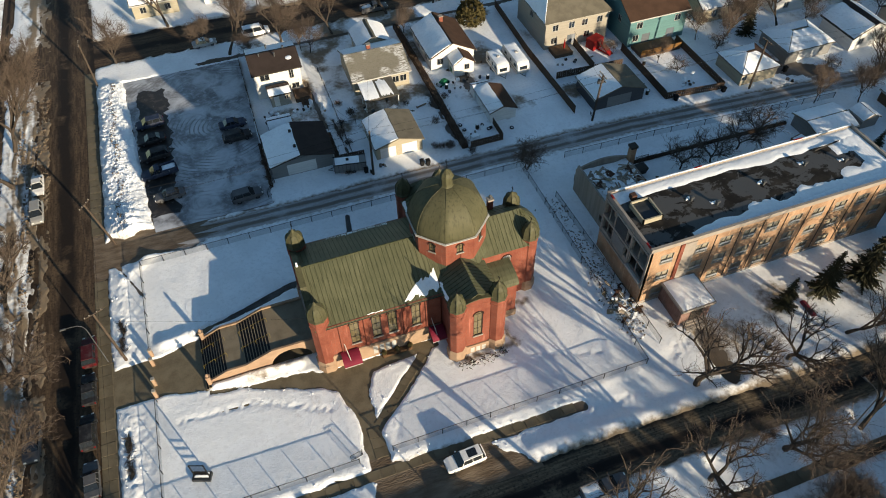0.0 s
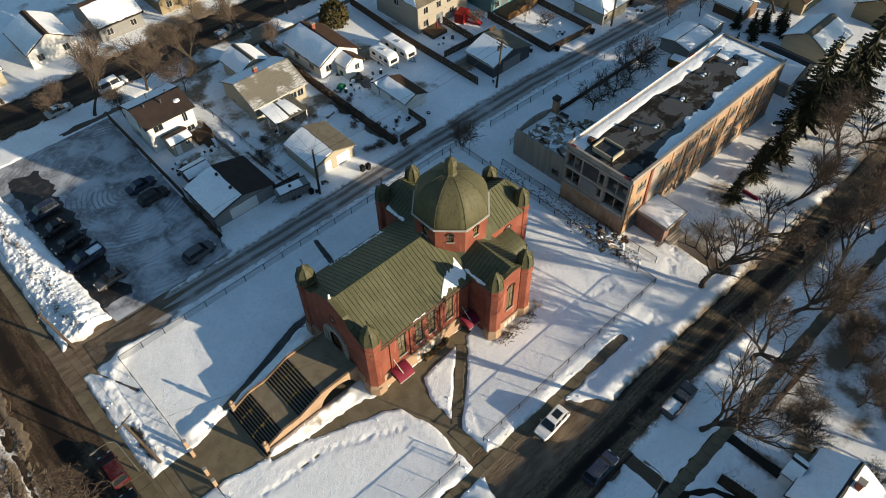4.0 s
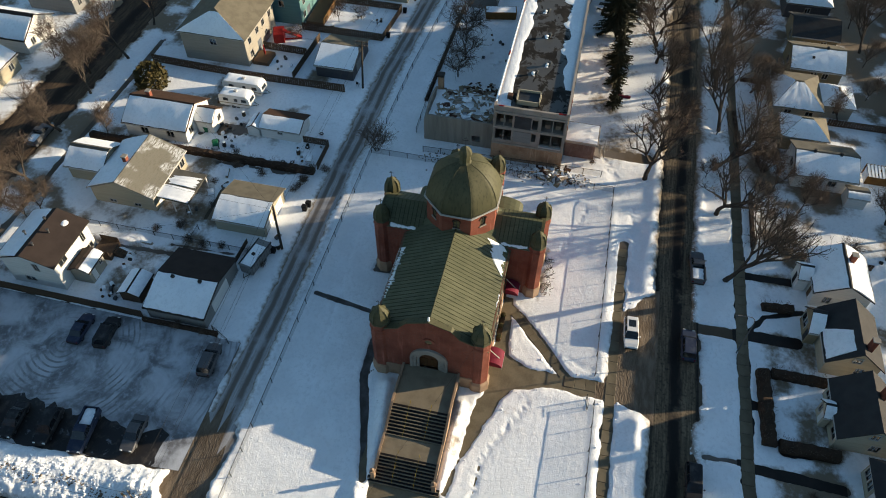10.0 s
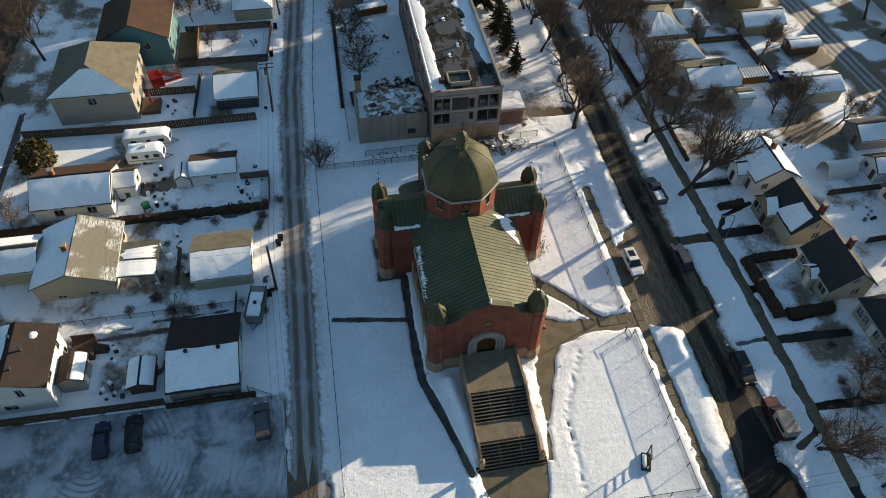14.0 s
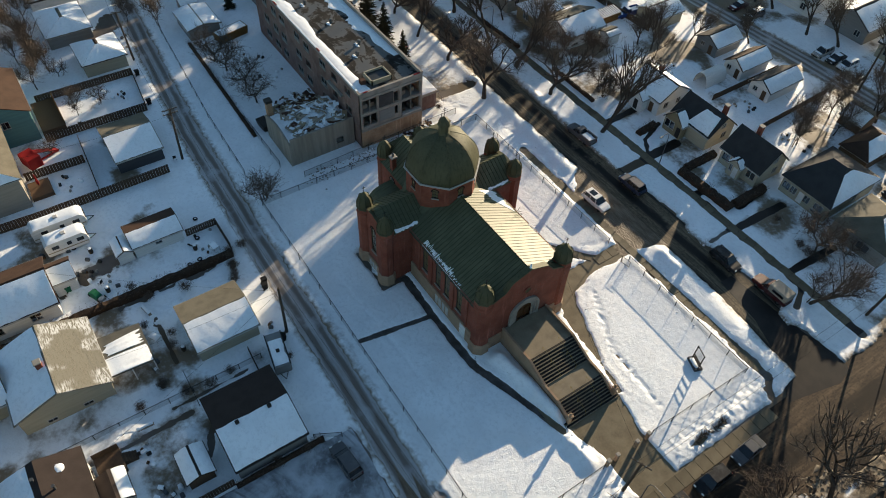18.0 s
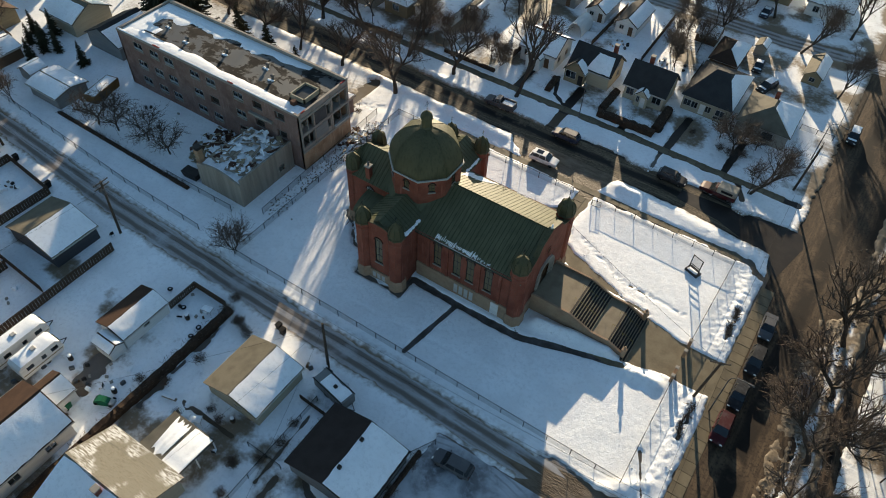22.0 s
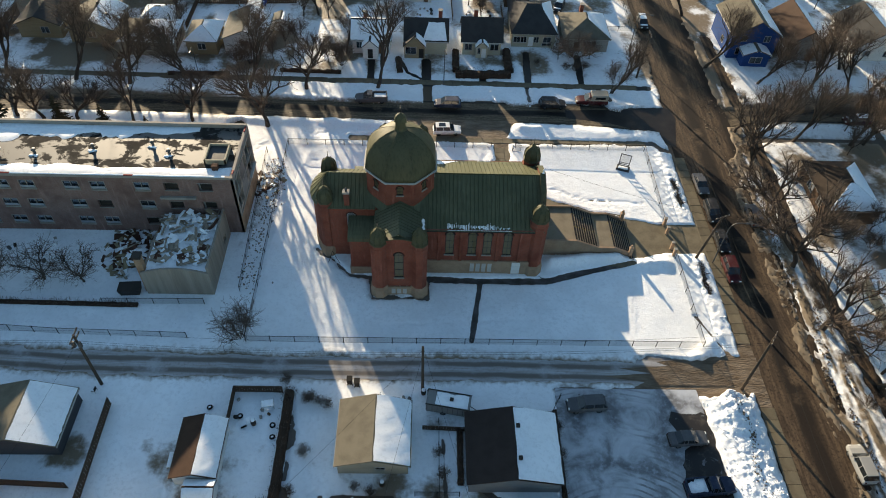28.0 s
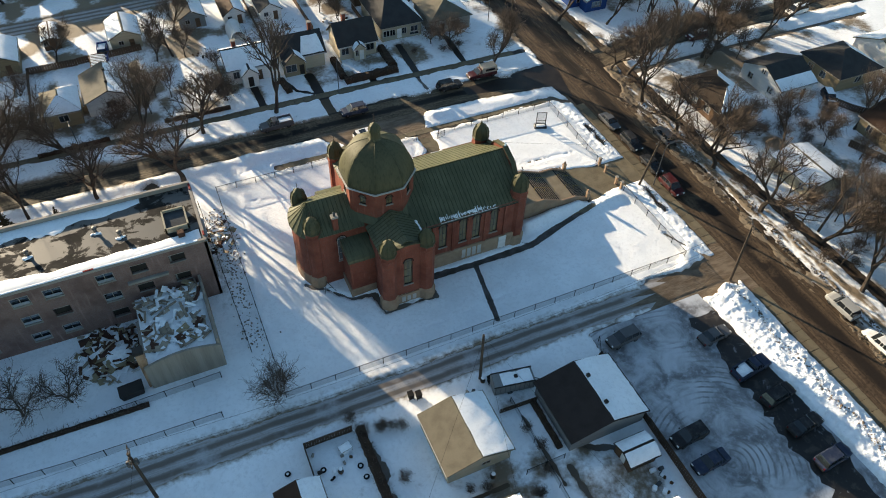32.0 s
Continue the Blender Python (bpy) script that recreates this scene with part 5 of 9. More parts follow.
# ---- front steps ----
steps = thing("front_steps", -6.6, 55.95, 0, "wide two-flight concrete church steps with brick side walls", "stairs")
SW = 3.3
for i in range(9):
    z, x = 0.172 * (i + 1), -6.95 + 0.333 * i
    w = SW + (0.85 if i < 2 else 0.0)
    part("step", Mesh().cbox(x, -w, 0 if i == 0 else z - 0.18, x + 0.36, w, z, 0.015), "step_concrete", steps)
    part("tread", Mesh().box(x + 0.1, -w + 0.04, z, x + 0.345, w - 0.04, z + 0.006), "tread_wet", steps)
part("landing", Mesh().cbox(-3.95, -SW, 1.3, -1.6, SW, 1.552, 0.02), "step_concrete", steps)
for i in range(9):
    z, x = 1.55 + 0.15 * (i + 1), -1.65 + 0.372 * i
    part("step", Mesh().cbox(x, -SW, z - 0.16, x + 0.4, SW, z, 0.015), "step_concrete", steps)
    part("tread", Mesh().box(x + 0.11, -SW + 0.04, z, x + 0.385, SW - 0.04, z + 0.006), "tread_wet", steps)
part("landing", Mesh().cbox(1.7, -SW, 2.65, 7.1, SW, 2.904, 0.02), "step_concrete", steps)
for s in (-1, 1):
    w = Mesh()
    y0, y1 = (s * (SW + 0.02), s * (SW + 0.22))
    prof = [(-6.3, 0), (-6.3, 0.75), (-3.95, 1.75), (-1.65, 1.75), (1.7, 3.1), (7.1, 3.1)]
    under = [(7.1, 0), (6.6, 0)] + [(3.9 - 2.6 * math.cos(math.pi * q / 10), 2.35 * math.sin(math.pi * q / 10)) for q in range(10, -1, -1)]
    # north side is filled in solid, added so the south arch looks dark inside
    poly = prof + (under if s < 0 else [(7.1, 0)])
    w.loft([[(x, y0, z) for x, z in poly], [(x, y1, z) for x, z in poly]])
    sw = part("side_wall", w, "ashlar", steps)
    for (xa, za), (xb, zb) in zip(prof[1:-1], prof[2:]):
        cpn = Mesh().loft([[(xa, y0 - s * 0.03, za), (xa, y1 + s * 0.04, za), (xa, y1 + s * 0.04, za + 0.08), (xa, y0 - s * 0.03, za + 0.08)], [(xb, y0 - s * 0.03, zb), (xb, y1 + s * 0.04, zb), (xb, y1 + s * 0.04, zb + 0.08), (xb, y0 - s * 0.03, zb + 0.08)]])
        part("wall_coping", cpn, "ashlar", sw)
    pr = part("pier", Mesh().cbox(-6.6, s * (SW + 0.2) - 0.25, 0, -6.1, s * (SW + 0.2) + 0.25, 1.75, 0.06), "ashlar", steps)
    part("pier_cap", Mesh().cbox(-6.66, s * (SW + 0.2) - 0.31, 1.75, -6.04, s * (SW + 0.2) + 0.31, 1.88, 0.05), "ashlar", pr)
    part("finial", Mesh().lathe([(0.16, 1.88), (0.1, 1.96), (0.2, 2.12), (0.16, 2.3), (0.04, 2.4)], 10, -6.35, s * (SW + 0.2)), "ashlar", pr)
part("under_fill", Mesh().box(-3.9, -SW, 0, 0.9, SW, 1.3), "pale_concrete", steps)
part("back_wall", Mesh().box(6.6, -SW, 0, 7.0, SW, 2.6), "ashlar", steps)
for y in (-1.25, 1.25):
    for xa, za, xb, zb in ((-6.7, 1.1, -3.6, 2.44), (-1.7, 2.44, 2.0, 3.78)):
        rl = Mesh()
        rl.tube((xa, y, za), (xb, y, zb), 0.014, 0.014, 5)
        for f in (0, 0.5, 1):
            rl.tube((xa + (xb - xa) * f, y, za + (zb - za) * f - 0.88), (xa + (xb - xa) * f, y, za + (zb - za) * f), 0.016, 0.016, 5)
        part("handrail", rl, "yellow_paint", steps, "thin yellow handrail")
pt = thing("planter_bench", 10.0, 48.9, 0.02, "brown wooden planter bench against the church wall", "planter")
part("trough", Mesh().cbox(-1.9, -0.3, 0.12, 1.9, 0.3, 0.5, 0.04), "planter_wood", pt)
for x in (-1.7, 0, 1.7):
    part("pot", Mesh().lathe([(0.3, 0.0), (0.34, 0.7), (0.26, 0.72)], 8, x, 0), "planter_wood", pt)
    part("foliage", Mesh().lathe([(0.15, 0.7), (0.38, 0.85), (0.3, 1.1), (0.05, 1.2)], 7, x, 0), "cedar", pt)

# ---- houses, garages and sheds ----


def slope_snow(parent, q, seed, th=0.16, cover=1.0, rag=0.04):
    a, b_, c, d = map(Vector, q)
    ins = lambda p, o: p.lerp(o, 0.02)
    cen = (a + b_ + c + d) / 4
    a, b_, c, d = (p.lerp(cen, 0.025) for p in (a, b_, c, d))
    if cover < 1:
        c, d = b_.lerp(c, cover), a.lerp(d, cover)
    return patch_snow("roof_snow", parent, (a, b_, c, d), seed, th, rag, 16, 6)


SEED = [10]


def glazed(parent, p, u, w, z0, z1, frame_mat="white_trim", pane="window_glass"):
    """A framed sash window set into an opening: p is the middle of its foot on the wall's face."""
    u = Vector((*u, 0))
    n = Vector((u.y, -u.x, 0))
    m_ = Matrix(((u.x, n.x, 0, p[0]), (u.y, n.y, 0, p[1]), (0, 0, 1, 0), (0, 0, 0, 1)))
    h = w / 2
    win = part("window", Mesh().box(-h, -0.14, z0, h, -0.1, z1, m_), pane, parent)
    f = Mesh()
    for b_ in ((-h - 0.07, z0 - 0.07, h + 0.07, z0), (-h - 0.07, z1, h + 0.07, z1 + 0.07), (-h - 0.07, z0, -h, z1), (h, z0, h + 0.07, z1), (-0.025, z0, 0.025, z1)):
        f.box(b_[0], -0.13, b_[1], b_[2], 0.03, b_[3], m_)
    part("window_frame", f, frame_mat, win)
    return win


def hopper(parent, p, u, w, z0, z1, pane="window_glass"):
    """A school window: dark glass above, a pale tilted hopper sash below."""
    win = glazed(parent, p, u, w, z0, z1, "stone_trim", pane)
    u = Vector((*u, 0))
    n = Vector((u.y, -u.x, 0))
    m_ = Matrix(((u.x, n.x, 0, p[0]), (u.y, n.y, 0, p[1]), (0, 0, 1, 0), (0, 0, 0, 1)))
    h, zm = w / 2, z0 + 0.48 * (z1 - z0)
    part("hopper_sash", Mesh().loft([[(-h + 0.04, -0.09, z0 + 0.03), (h - 0.04, -0.09, z0 + 0.03), (h - 0.04, 0.12, zm), (-h + 0.04, 0.12, zm)], [(-h + 0.04, -0.04, z0 + 0.03), (h - 0.04, -0.04, z0 + 0.03), (h - 0.04, 0.16, zm), (-h + 0.04, 0.16, zm)]], m_), "pale_sash", win)
    part("sill", Mesh().cbox(-h - 0.1, -0.1, z0 - 0.16, h + 0.1, 0.1, z0 - 0.07, 0.02, m_), "stone_trim", win)
    return win


def building(name, x0, x1, y0, y1, eave, ridge, axis, wall, roof, label, cat, snow="", cover=1.0, wins=(), doors=(), hip=0.0, chimney=None, over=0.4, rot=0.0, group="", thick=0.16, vents=()):
    """A pitched-roofed building. wins: (side, offset from the side's middle, width, z0, z1); doors the same with a material."""
    cx, cy = (x0 + x1) / 2, (y0 + y1) / 2
    hx, hy = (x1 - x0) / 2, (y1 - y0) / 2
    th = thing(name, cx, cy, 0.05, label, cat, group, rot=rot)
    sides = {"S": ((-hx, -hy), (hx, -hy)), "E": ((hx, -hy), (hx, hy)), "N": ((hx, hy), (-hx, hy)), "W": ((-hx, hy), (-hx, -hy))}
    for sd, (p0, p1) in sides.items():
        L = math.dist(p0, p1)
        u = ((p1[0] - p0[0]) / L, (p1[1] - p0[1]) / L)
        mid = ((p0[0] + p1[0]) / 2, (p0[1] + p1[1]) / 2)
        hs = [(L / 2 + o - w / 2, L / 2 + o + w / 2, a, b_) for s, o, w, a, b_, *_ in (*wins, *doors) if s == sd and b_ < eave]
        if sd in "EW":
            e = 0.2
            hs = [(a0 - e, a1 - e, z0_, z1_) for a0, a1, z0_, z1_ in hs]
            mw = Mesh().wall((p0[0], p0[1] + u[1] * e), (p1[0], p1[1] - u[1] * e), -0.2, eave, hs, 0.2)
        else:
            mw = Mesh().wall(p0, p1, -0.2, eave, hs, 0.2)
        if (axis == "x") == (sd in "EW") and not hip:
            n = Vector((u[1], -u[0]))
            g = [Vector((*p0, eave)), Vector((*p1, eave)), Vector((*mid, ridge))]
            back = [q - Vector((*n, 0)) * 0.2 for q in g]
            mw.add([*g, *back], [(0, 1, 2), (5, 4, 3)])
        wl = part("wall", mw, wall, th)
        for s, o, w, a, b_, *_ in wins:
            if s == sd:
                out = 0.0 if b_ < eave else 0.14
                glazed(wl, (mid[0] + u[0] * o + u[1] * out, mid[1] + u[1] * o - u[0] * out), u, w, a, b_)
        for s, o, w, a, b_, mat in doors:
            if s == sd:
                n = (u[1], -u[0])
                m_ = Matrix(((u[0], n[0], 0, mid[0] + u[0] * o), (u[1], n[1], 0, mid[1] + u[1] * o), (0, 0, 1, 0), (0, 0, 0, 1)))
                dr_ = Mesh().box(-w / 2, -0.12, a, w / 2, -0.06, b_, m_)
                k = max(1, int((b_ - a) / 0.55))
                for q in range(k):
                    dr_.cbox(-w / 2 + 0.08, -0.07, a + (b_ - a) * q / k + 0.05, w / 2 - 0.08, -0.035, a + (b_ - a) * (q + 1) / k - 0.04, 0.01, m_)
                part("garage_door" if w > 1.6 else "door", dr_, mat, wl)
    part("floor_slab", Mesh().box(-hx + 0.2, -hy + 0.2, -0.2, hx - 0.2, hy - 0.2, 0.05), "pale_concrete", th)
    SEED[0] += 1
    if hip:
        k = (ridge - eave) / min(hx, hy)
        ze = eave - 0.3 * 0.4
        ex, ey = hx + over, hy + over
        r = hip
        if axis == "x":
            A, B = (-hx + r, 0, ridge), (hx - r, 0, ridge)
        else:
            A, B = (0, -hy + r, ridge), (0, hy - r, ridge)
        c4 = [(-ex, -ey, ze), (ex, -ey, ze), (ex, ey, ze), (-ex, ey, ze)]
        if axis == "x":
            fs = {"S": (c4[0], c4[1], B, A), "N": (c4[2], c4[3], A, B), "E": (c4[1], c4[2], B, B), "W": (c4[3], c4[0], A, A)}
        else:
            fs = {"E": (c4[1], c4[2], B, A), "W": (c4[3], c4[0], A, B), "S": (c4[0], c4[1], A, A), "N": (c4[2], c4[3], B, B)}
        for sd, q in fs.items():
            rp = part("roof", Mesh().slab(*q, 0.15), roof, th)
            if sd in snow:
                slope_snow(rp, q, SEED[0] * 7 + len(sd), thick, cover)
        soffit = Mesh().box(-ex + 0.05, -ey + 0.05, ze - 0.17, ex - 0.05, ey - 0.05, ze - 0.12)
        part("soffit", soffit, "white_trim", th)
    else:
        rs_ = gable_roof(th, -hx, hx, -hy, hy, eave, ridge, axis, roof, over)
        for rp, s in zip(rs_, (-1, 1)):
            sd = ("S" if s < 0 else "N") if axis == "x" else ("W" if s < 0 else "E")
            fm = Mesh()
            if axis == "x":
                k = (ridge - eave) / hy
                e, ze = s * (hy + over), eave - k * over
                q = ((-hx - over, e, ze), (hx + over, e, ze), (hx + over, 0, ridge), (-hx - over, 0, ridge))
                fm.box(-hx - over, e - 0.04, ze - 0.22, hx + over, e + 0.04, ze - 0.01)
            else:
                k = (ridge - eave) / hx
                e, ze = s * (hx + over), eave - k * over
                q = ((e, -hy - over, ze), (e, hy + over, ze), (0, hy + over, ridge), (0, -hy - over, ridge))
                fm.box(e - 0.04, -hy - over, ze - 0.22, e + 0.04, hy + over, ze - 0.01)
            part("fascia", fm, "white_trim" if "shingle_black" != roof else "dark_trim", rp)
            if sd in snow:
                slope_snow(rp, q, SEED[0] * 7 + s, thick, cover)
                for f1, f2 in vents:
                    p = Vector(q[0]).lerp(Vector(q[1]), f1).lerp(Vector(q[3]).lerp(Vector(q[2]), f1), f2)
                    part("roof_vent", Mesh().cbox(p.x - 0.22, p.y - 0.22, p.z - 0.1, p.x + 0.22, p.y + 0.22, p.z + 0.42, 0.06), "dark_trim", rp)
    if chimney:
        px, py, zt = chimney
        cm = part("chimney", Mesh().cbox(px - 0.35, py - 0.35, eave - 0.5, px + 0.35, py + 0.35, zt, 0.04), "church_brick", th)
        part("chimney_cap", Mesh().cbox(px - 0.42, py - 0.42, zt, px + 0.42, py + 0.42, zt + 0.12, 0.03), "stone_trim", cm)
    return th


GD = "siding_white"
W2 = lambda s, *o: [(s, q, 1.1, 1.1, 2.3) for q in o]
U2 = lambda s, *o: [(s, q, 1.1, 3.7, 4.9) for q in o]
hA = building("house", 2.8, 10.8, 107.4, 115.2, 5.4, 6.7, "x", "siding_white", "shingle_black", "two-storey white house with a black shingle roof and rear porch", "house", "N", 0.85, [("S", -2.2, 1.5, 3.7, 4.8), ("S", 2.4, 0.7, 3.2, 5.0), ("W", 1.0, 0.7, 3.4, 4.8), ("W", -1, 1.4, 0.9, 1.7), ("S", 2.8, 1.2, 1.0, 2.0)], chimney=None)
for x, y in ((-2.2, -0.6), (0.4, -1.2), (2.2, 0.4), (-0.6, 1.6)):
    part("roof_vent", Mesh().lathe([(0.12, 5.6), (0.12, 6.9), (0.2, 6.9), (0.2, 7.05)], 7, x, y), "galvanised", hA)
part("roof_snow_lump", Mesh().lathe([(0.6, 5.95), (0.5, 6.12), (0.1, 6.2)], 9, 2.6, -1.9), "roof_snow", hA)
building("rear_porch", 4.6, 8.0, 104.4, 107.2, 2.7, 3.4, "x", "siding_beige", "shingle_black", "small beige rear porch with snow on its dark roof", "porch", "S", 0.8, [("E", 0.3, 0.8, 1.1, 2.2), ("S", 1.0, 0.6, 1.3, 2.0)], [("S", -0.7, 0.9, 0.1, 2.1, "siding_white")], over=0.25)
building("house", 19.0, 29.0, 102.4, 112.4, 3.3, 5.4, "x", "siding_cream", "frosted_shingle", "cream bungalow with a grey shingle roof and melting snow", "house", "N", 1.0, [*W2("S", 2.5, 3.9), ("E", 1.5, 0.9, 1.1, 2.3), ("W", -2, 1.0, 0.5, 1.0), ("W", 2, 1.0, 0.5, 1.0)], [("S", -3.5, 0.95, 0.1, 2.1, "siding_white")], chimney=(-0.6, 0.8, 6.0))
building("front_wing", 22.6, 28.6, 112.8, 118.6, 3.0, 4.6, "y", "siding_cream", "shingle_grey", "cream front wing under snow", "house wing", "WE", 0.9, [("N", 0, 1.6, 1.0, 2.2)])
cp_ = thing("carport", 22.5, 99.7, 0.05, "flat-roofed carport with strips of snow, leaning on the cream bungalow", "carport")
part("roof", Mesh().slab((-3.1, -2.7, 2.5), (3.1, -2.7, 2.5), (3.1, 2.6, 2.9), (-3.1, 2.6, 2.9), 0.15), "shingle_grey", cp_)
patch_snow("roof_snow", cp_, ((-3.0, -2.6, 2.52), (-0.4, -2.6, 2.52), (-0.4, 2.5, 2.9), (-3.0, 2.5, 2.9)), 61, 0.12, 0.05, 12, 6)
patch_snow("roof_snow", cp_, ((0.0, -2.6, 2.52), (2.2, -2.6, 2.52), (1.5, 2.5, 2.9), (0.0, 2.5, 2.9)), 62, 0.12, 0.25, 12, 6)
for x in (-2.9, 2.9):
    for y in (-2.5, 0):
        part("post", Mesh().cbox(x - 0.07, y - 0.07, -0.1, x + 0.07, y + 0.07, 2.5, 0.01), "siding_white", cp_)
building("house", 33.9, 42.2, 104.6, 115.2, 3.0, 5.2, "y", "siding_white", "shingle_brown", "white bungalow with a brown shingle roof, one slope under snow", "house", "W", 0.97, [*W2("S", -2.4), ("W", -2, 1.2, 1.0, 2.2), ("W", 2.5, 1.2, 1.0, 2.2)], [("S", 1.2, 0.95, 0.1, 2.1, "siding_white")], chimney=(0.5, 2.5, 5.9))
building("rear_porch", 37.2, 41.0, 101.6, 104.4, 2.6, 3.9, "y", "siding_white", "shingle_brown", "white gabled rear porch with snow on its roof", "porch", "W", 0.95, [("S", 0.6, 0.9, 1.1, 2.1)], over=0.25)
building("garage", 17.8, 25.5, 84.7, 92.3, 2.5, 3.7, "y", "siding_cream", "shingle_tan", "cream double garage, one roof slope bare and one under snow", "garage", "W", 1.0, [("N", 0.8, 1.0, 1.1, 1.6)], [("S", -1.9, 2.6, 0.1, 2.15, GD), ("S", 1.7, 2.6, 0.1, 2.15, GD)], over=0.3)
building("garage", 1.3, 11.2, 86.2, 94.3, 2.6, 3.85, "y", "siding_grey", "shingle_black", "grey garage with one black roof slope and one under snow", "garage", "W", 1.0, [], [("S", -0.2, 4.6, 0.1, 2.2, GD)], over=0.3, vents=((0.28, 0.9), (0.72, 0.9)))
building("garden_shed", 3.0, 6.6, 96.4, 99.2, 2.0, 2.6, "x", "siding_brown", "shingle_black", "small dark garden shed with a snowy roof beside the fence", "shed", "NS", 0.95, [], [("E", 0, 0.8, 0.05, 1.8, "siding_white")], over=0.25)
building("garage", 38.3, 42.9, 87.0, 93.7, 2.2, 3.05, "y", "siding_white", "shingle_brown", "white single garage with a brown roof and snow on one slope", "garage", "W", 1.0, [("W", 0, 0.8, 1.2, 1.7)], [("S", 0.2, 2.5, 0.1, 2.0, GD)], over=0.25)
building("lean_to", 38.2, 41.2, 93.95, 96.0, 1.9, 2.5, "x", "siding_white", "shingle_brown", "white lean-to with a snowy roof behind the garage", "shed", "NS", 0.95, over=0.15)
building("house", 55.8, 68.8, 103.2, 115.5, 5.9, 9.2, "x", "siding_beige", "shingle_tan", "two-storey beige house with a brown roof", "house", "W", 0.9, [*U2("S", -4.5, -1.2, 1.5, 4.6), *W2("S", -4.6, 2.2), ("W", 0, 1.2, 3.7, 4.9)], [("S", -1.0, 1.7, 0.2, 2.3, "pale_glass")], hip=3.2, over=0.5)
building("house", 70.6, 82.6, 98.4, 110, 5.9, 8.8, "x", "siding_teal", "shingle_brown", "two-storey teal house with a brown roof and white windows", "house", "", 1, [*U2("S", -4, 4), *W2("S", -4.4), ("W", 2, 1.0, 3.6, 4.8)], [("S", -2.2, 1.7, 0.2, 2.3, "pale_glass"), ("S", 3.0, 1.7, 0.2, 2.3, "pale_glass")])
building("garage", 56.0, 65.4, 83.6, 90.4, 2.6, 4.1, "y", "siding_charcoal", "shingle_tan", "dark grey garage with thin melting snow on its roof", "garage", "W", 1.0, [], [("S", 0, 4.6, 0.1, 2.2, "siding_grey")], over=0.3, thick=0.05)
building("garage", 83.0, 90.4, 80.7, 87.8, 2.7, 4.3, "x", "siding_cream", "shingle_brown", "cream garage with a snow-covered roof by the lane", "garage", "SWN", 0.95, [("S", -3, 1.0, 1.1, 1.9)], [], hip=3.0, over=0.4)
building("garage", 94.6, 104.2, 83.4, 91.0, 2.7, 4.2, "x", "siding_grey", "shingle_tan", "grey garage under thick snow by the lane", "garage", "SWNE", 0.97, [], [("S", 0, 4.6, 0.1, 2.2, GD)], hip=3.2)
building("garden_shed", 84.6, 91.8, 62.8, 68.6, 2.5, 3.1, "x", "siding_grey", "shingle_tan", "grey shed with a snow-covered roof behind the school", "shed", "NS", 1.0, [], [("E", 0.6, 2.4, 0.1, 2.0, GD)])
building("garden_shed", 94.2, 97.4, 63.6, 66.6, 2.1, 2.9, "y", "siding_grey", "shingle_tan", "small grey shed with a snowy roof", "shed", "WE", 1.0, over=0.25)
building("garage", 102.4, 107.8, 62.7, 68.8, 2.5, 3.7, "y", "siding_brown", "shingle_slate", "dark garage under a smooth sheet of snow", "garage", "WE", 0.98, over=0.3)
building("house", 88.0, 99.5, 100.5, 111, 3.2, 5.6, "x", "siding_cream", "shingle_grey", "cream bungalow half under snow", "house", "NS", 0.95, W2("S", -3, 1, 3.5))
building("house", 103.0, 113.0, 98.0, 109, 3.2, 5.6, "y", "siding_white", "shingle_slate", "white bungalow with a snowy roof", "house", "WE", 0.95, W2("S", -2.5, 2.5))
# south side of the street
building("house", 23.2, 30.2, 2.4, 9.3, 3.3, 5.4, "x", "siding_white", "shingle_slate", "white bungalow with snow on both roof slopes", "house", "NS", 0.97, [("N", -2.2, 1.0, 1.2, 2.5), ("W", 1.4, 0.9, 1.1, 2.2), ("W", -1.6, 0.9, 1.1, 2.2), ("E", 0, 1.0, 1.1, 2.2)], [("N", 1.9, 0.95, 0.1, 2.1, "siding_brown")], chimney=(1.2, -0.8, 6.2))
building("entrance_gable", 25.4, 28.2, 9.6, 11.0, 2.7, 4.0, "y", "siding_white", "shingle_slate", "white gabled entrance on the bungalow front", "porch", "WE", 0.9, [], [("N", 0, 0.95, 0.1, 2.1, "dark_trim")], over=0.2)
hS2 = building("house", 12.6, 20.3, 2.8, 9.0, 3.3, 5.9, "x", "siding_butter", "shingle_slate", "pale yellow storey-and-a-half house with a dark roof and a snow patch", "house", "", 1, [("N", -2.6, 1.6, 1.1, 2.4), ("W", 1.0, 1.0, 1.1, 2.3), ("W", 0, 0.9, 3.5, 4.4), ("E", 0.4, 1.0, 1.1, 2.3)], [], chimney=(-2.6, -1.0, 6.9))
slope_snow(hS2, ((-3.9, 3.4, 3.1), (0.7, 3.4, 3.1), (-0.4, 0.6, 5.42), (-3.4, 0.6, 5.42)), 71, 0.16)
building("entrance_gable", 16.7, 20.5, 9.25, 10.5, 2.9, 4.9, "y", "siding_tan", "shingle_slate", "tan gabled entrance bay on the house front", "porch", "W", 0.9, [("N", -0.7, 1.9, 1.0, 2.4)], [("N", 1.25, 0.9, 0.1, 2.1, "dark_trim")], over=0.25)
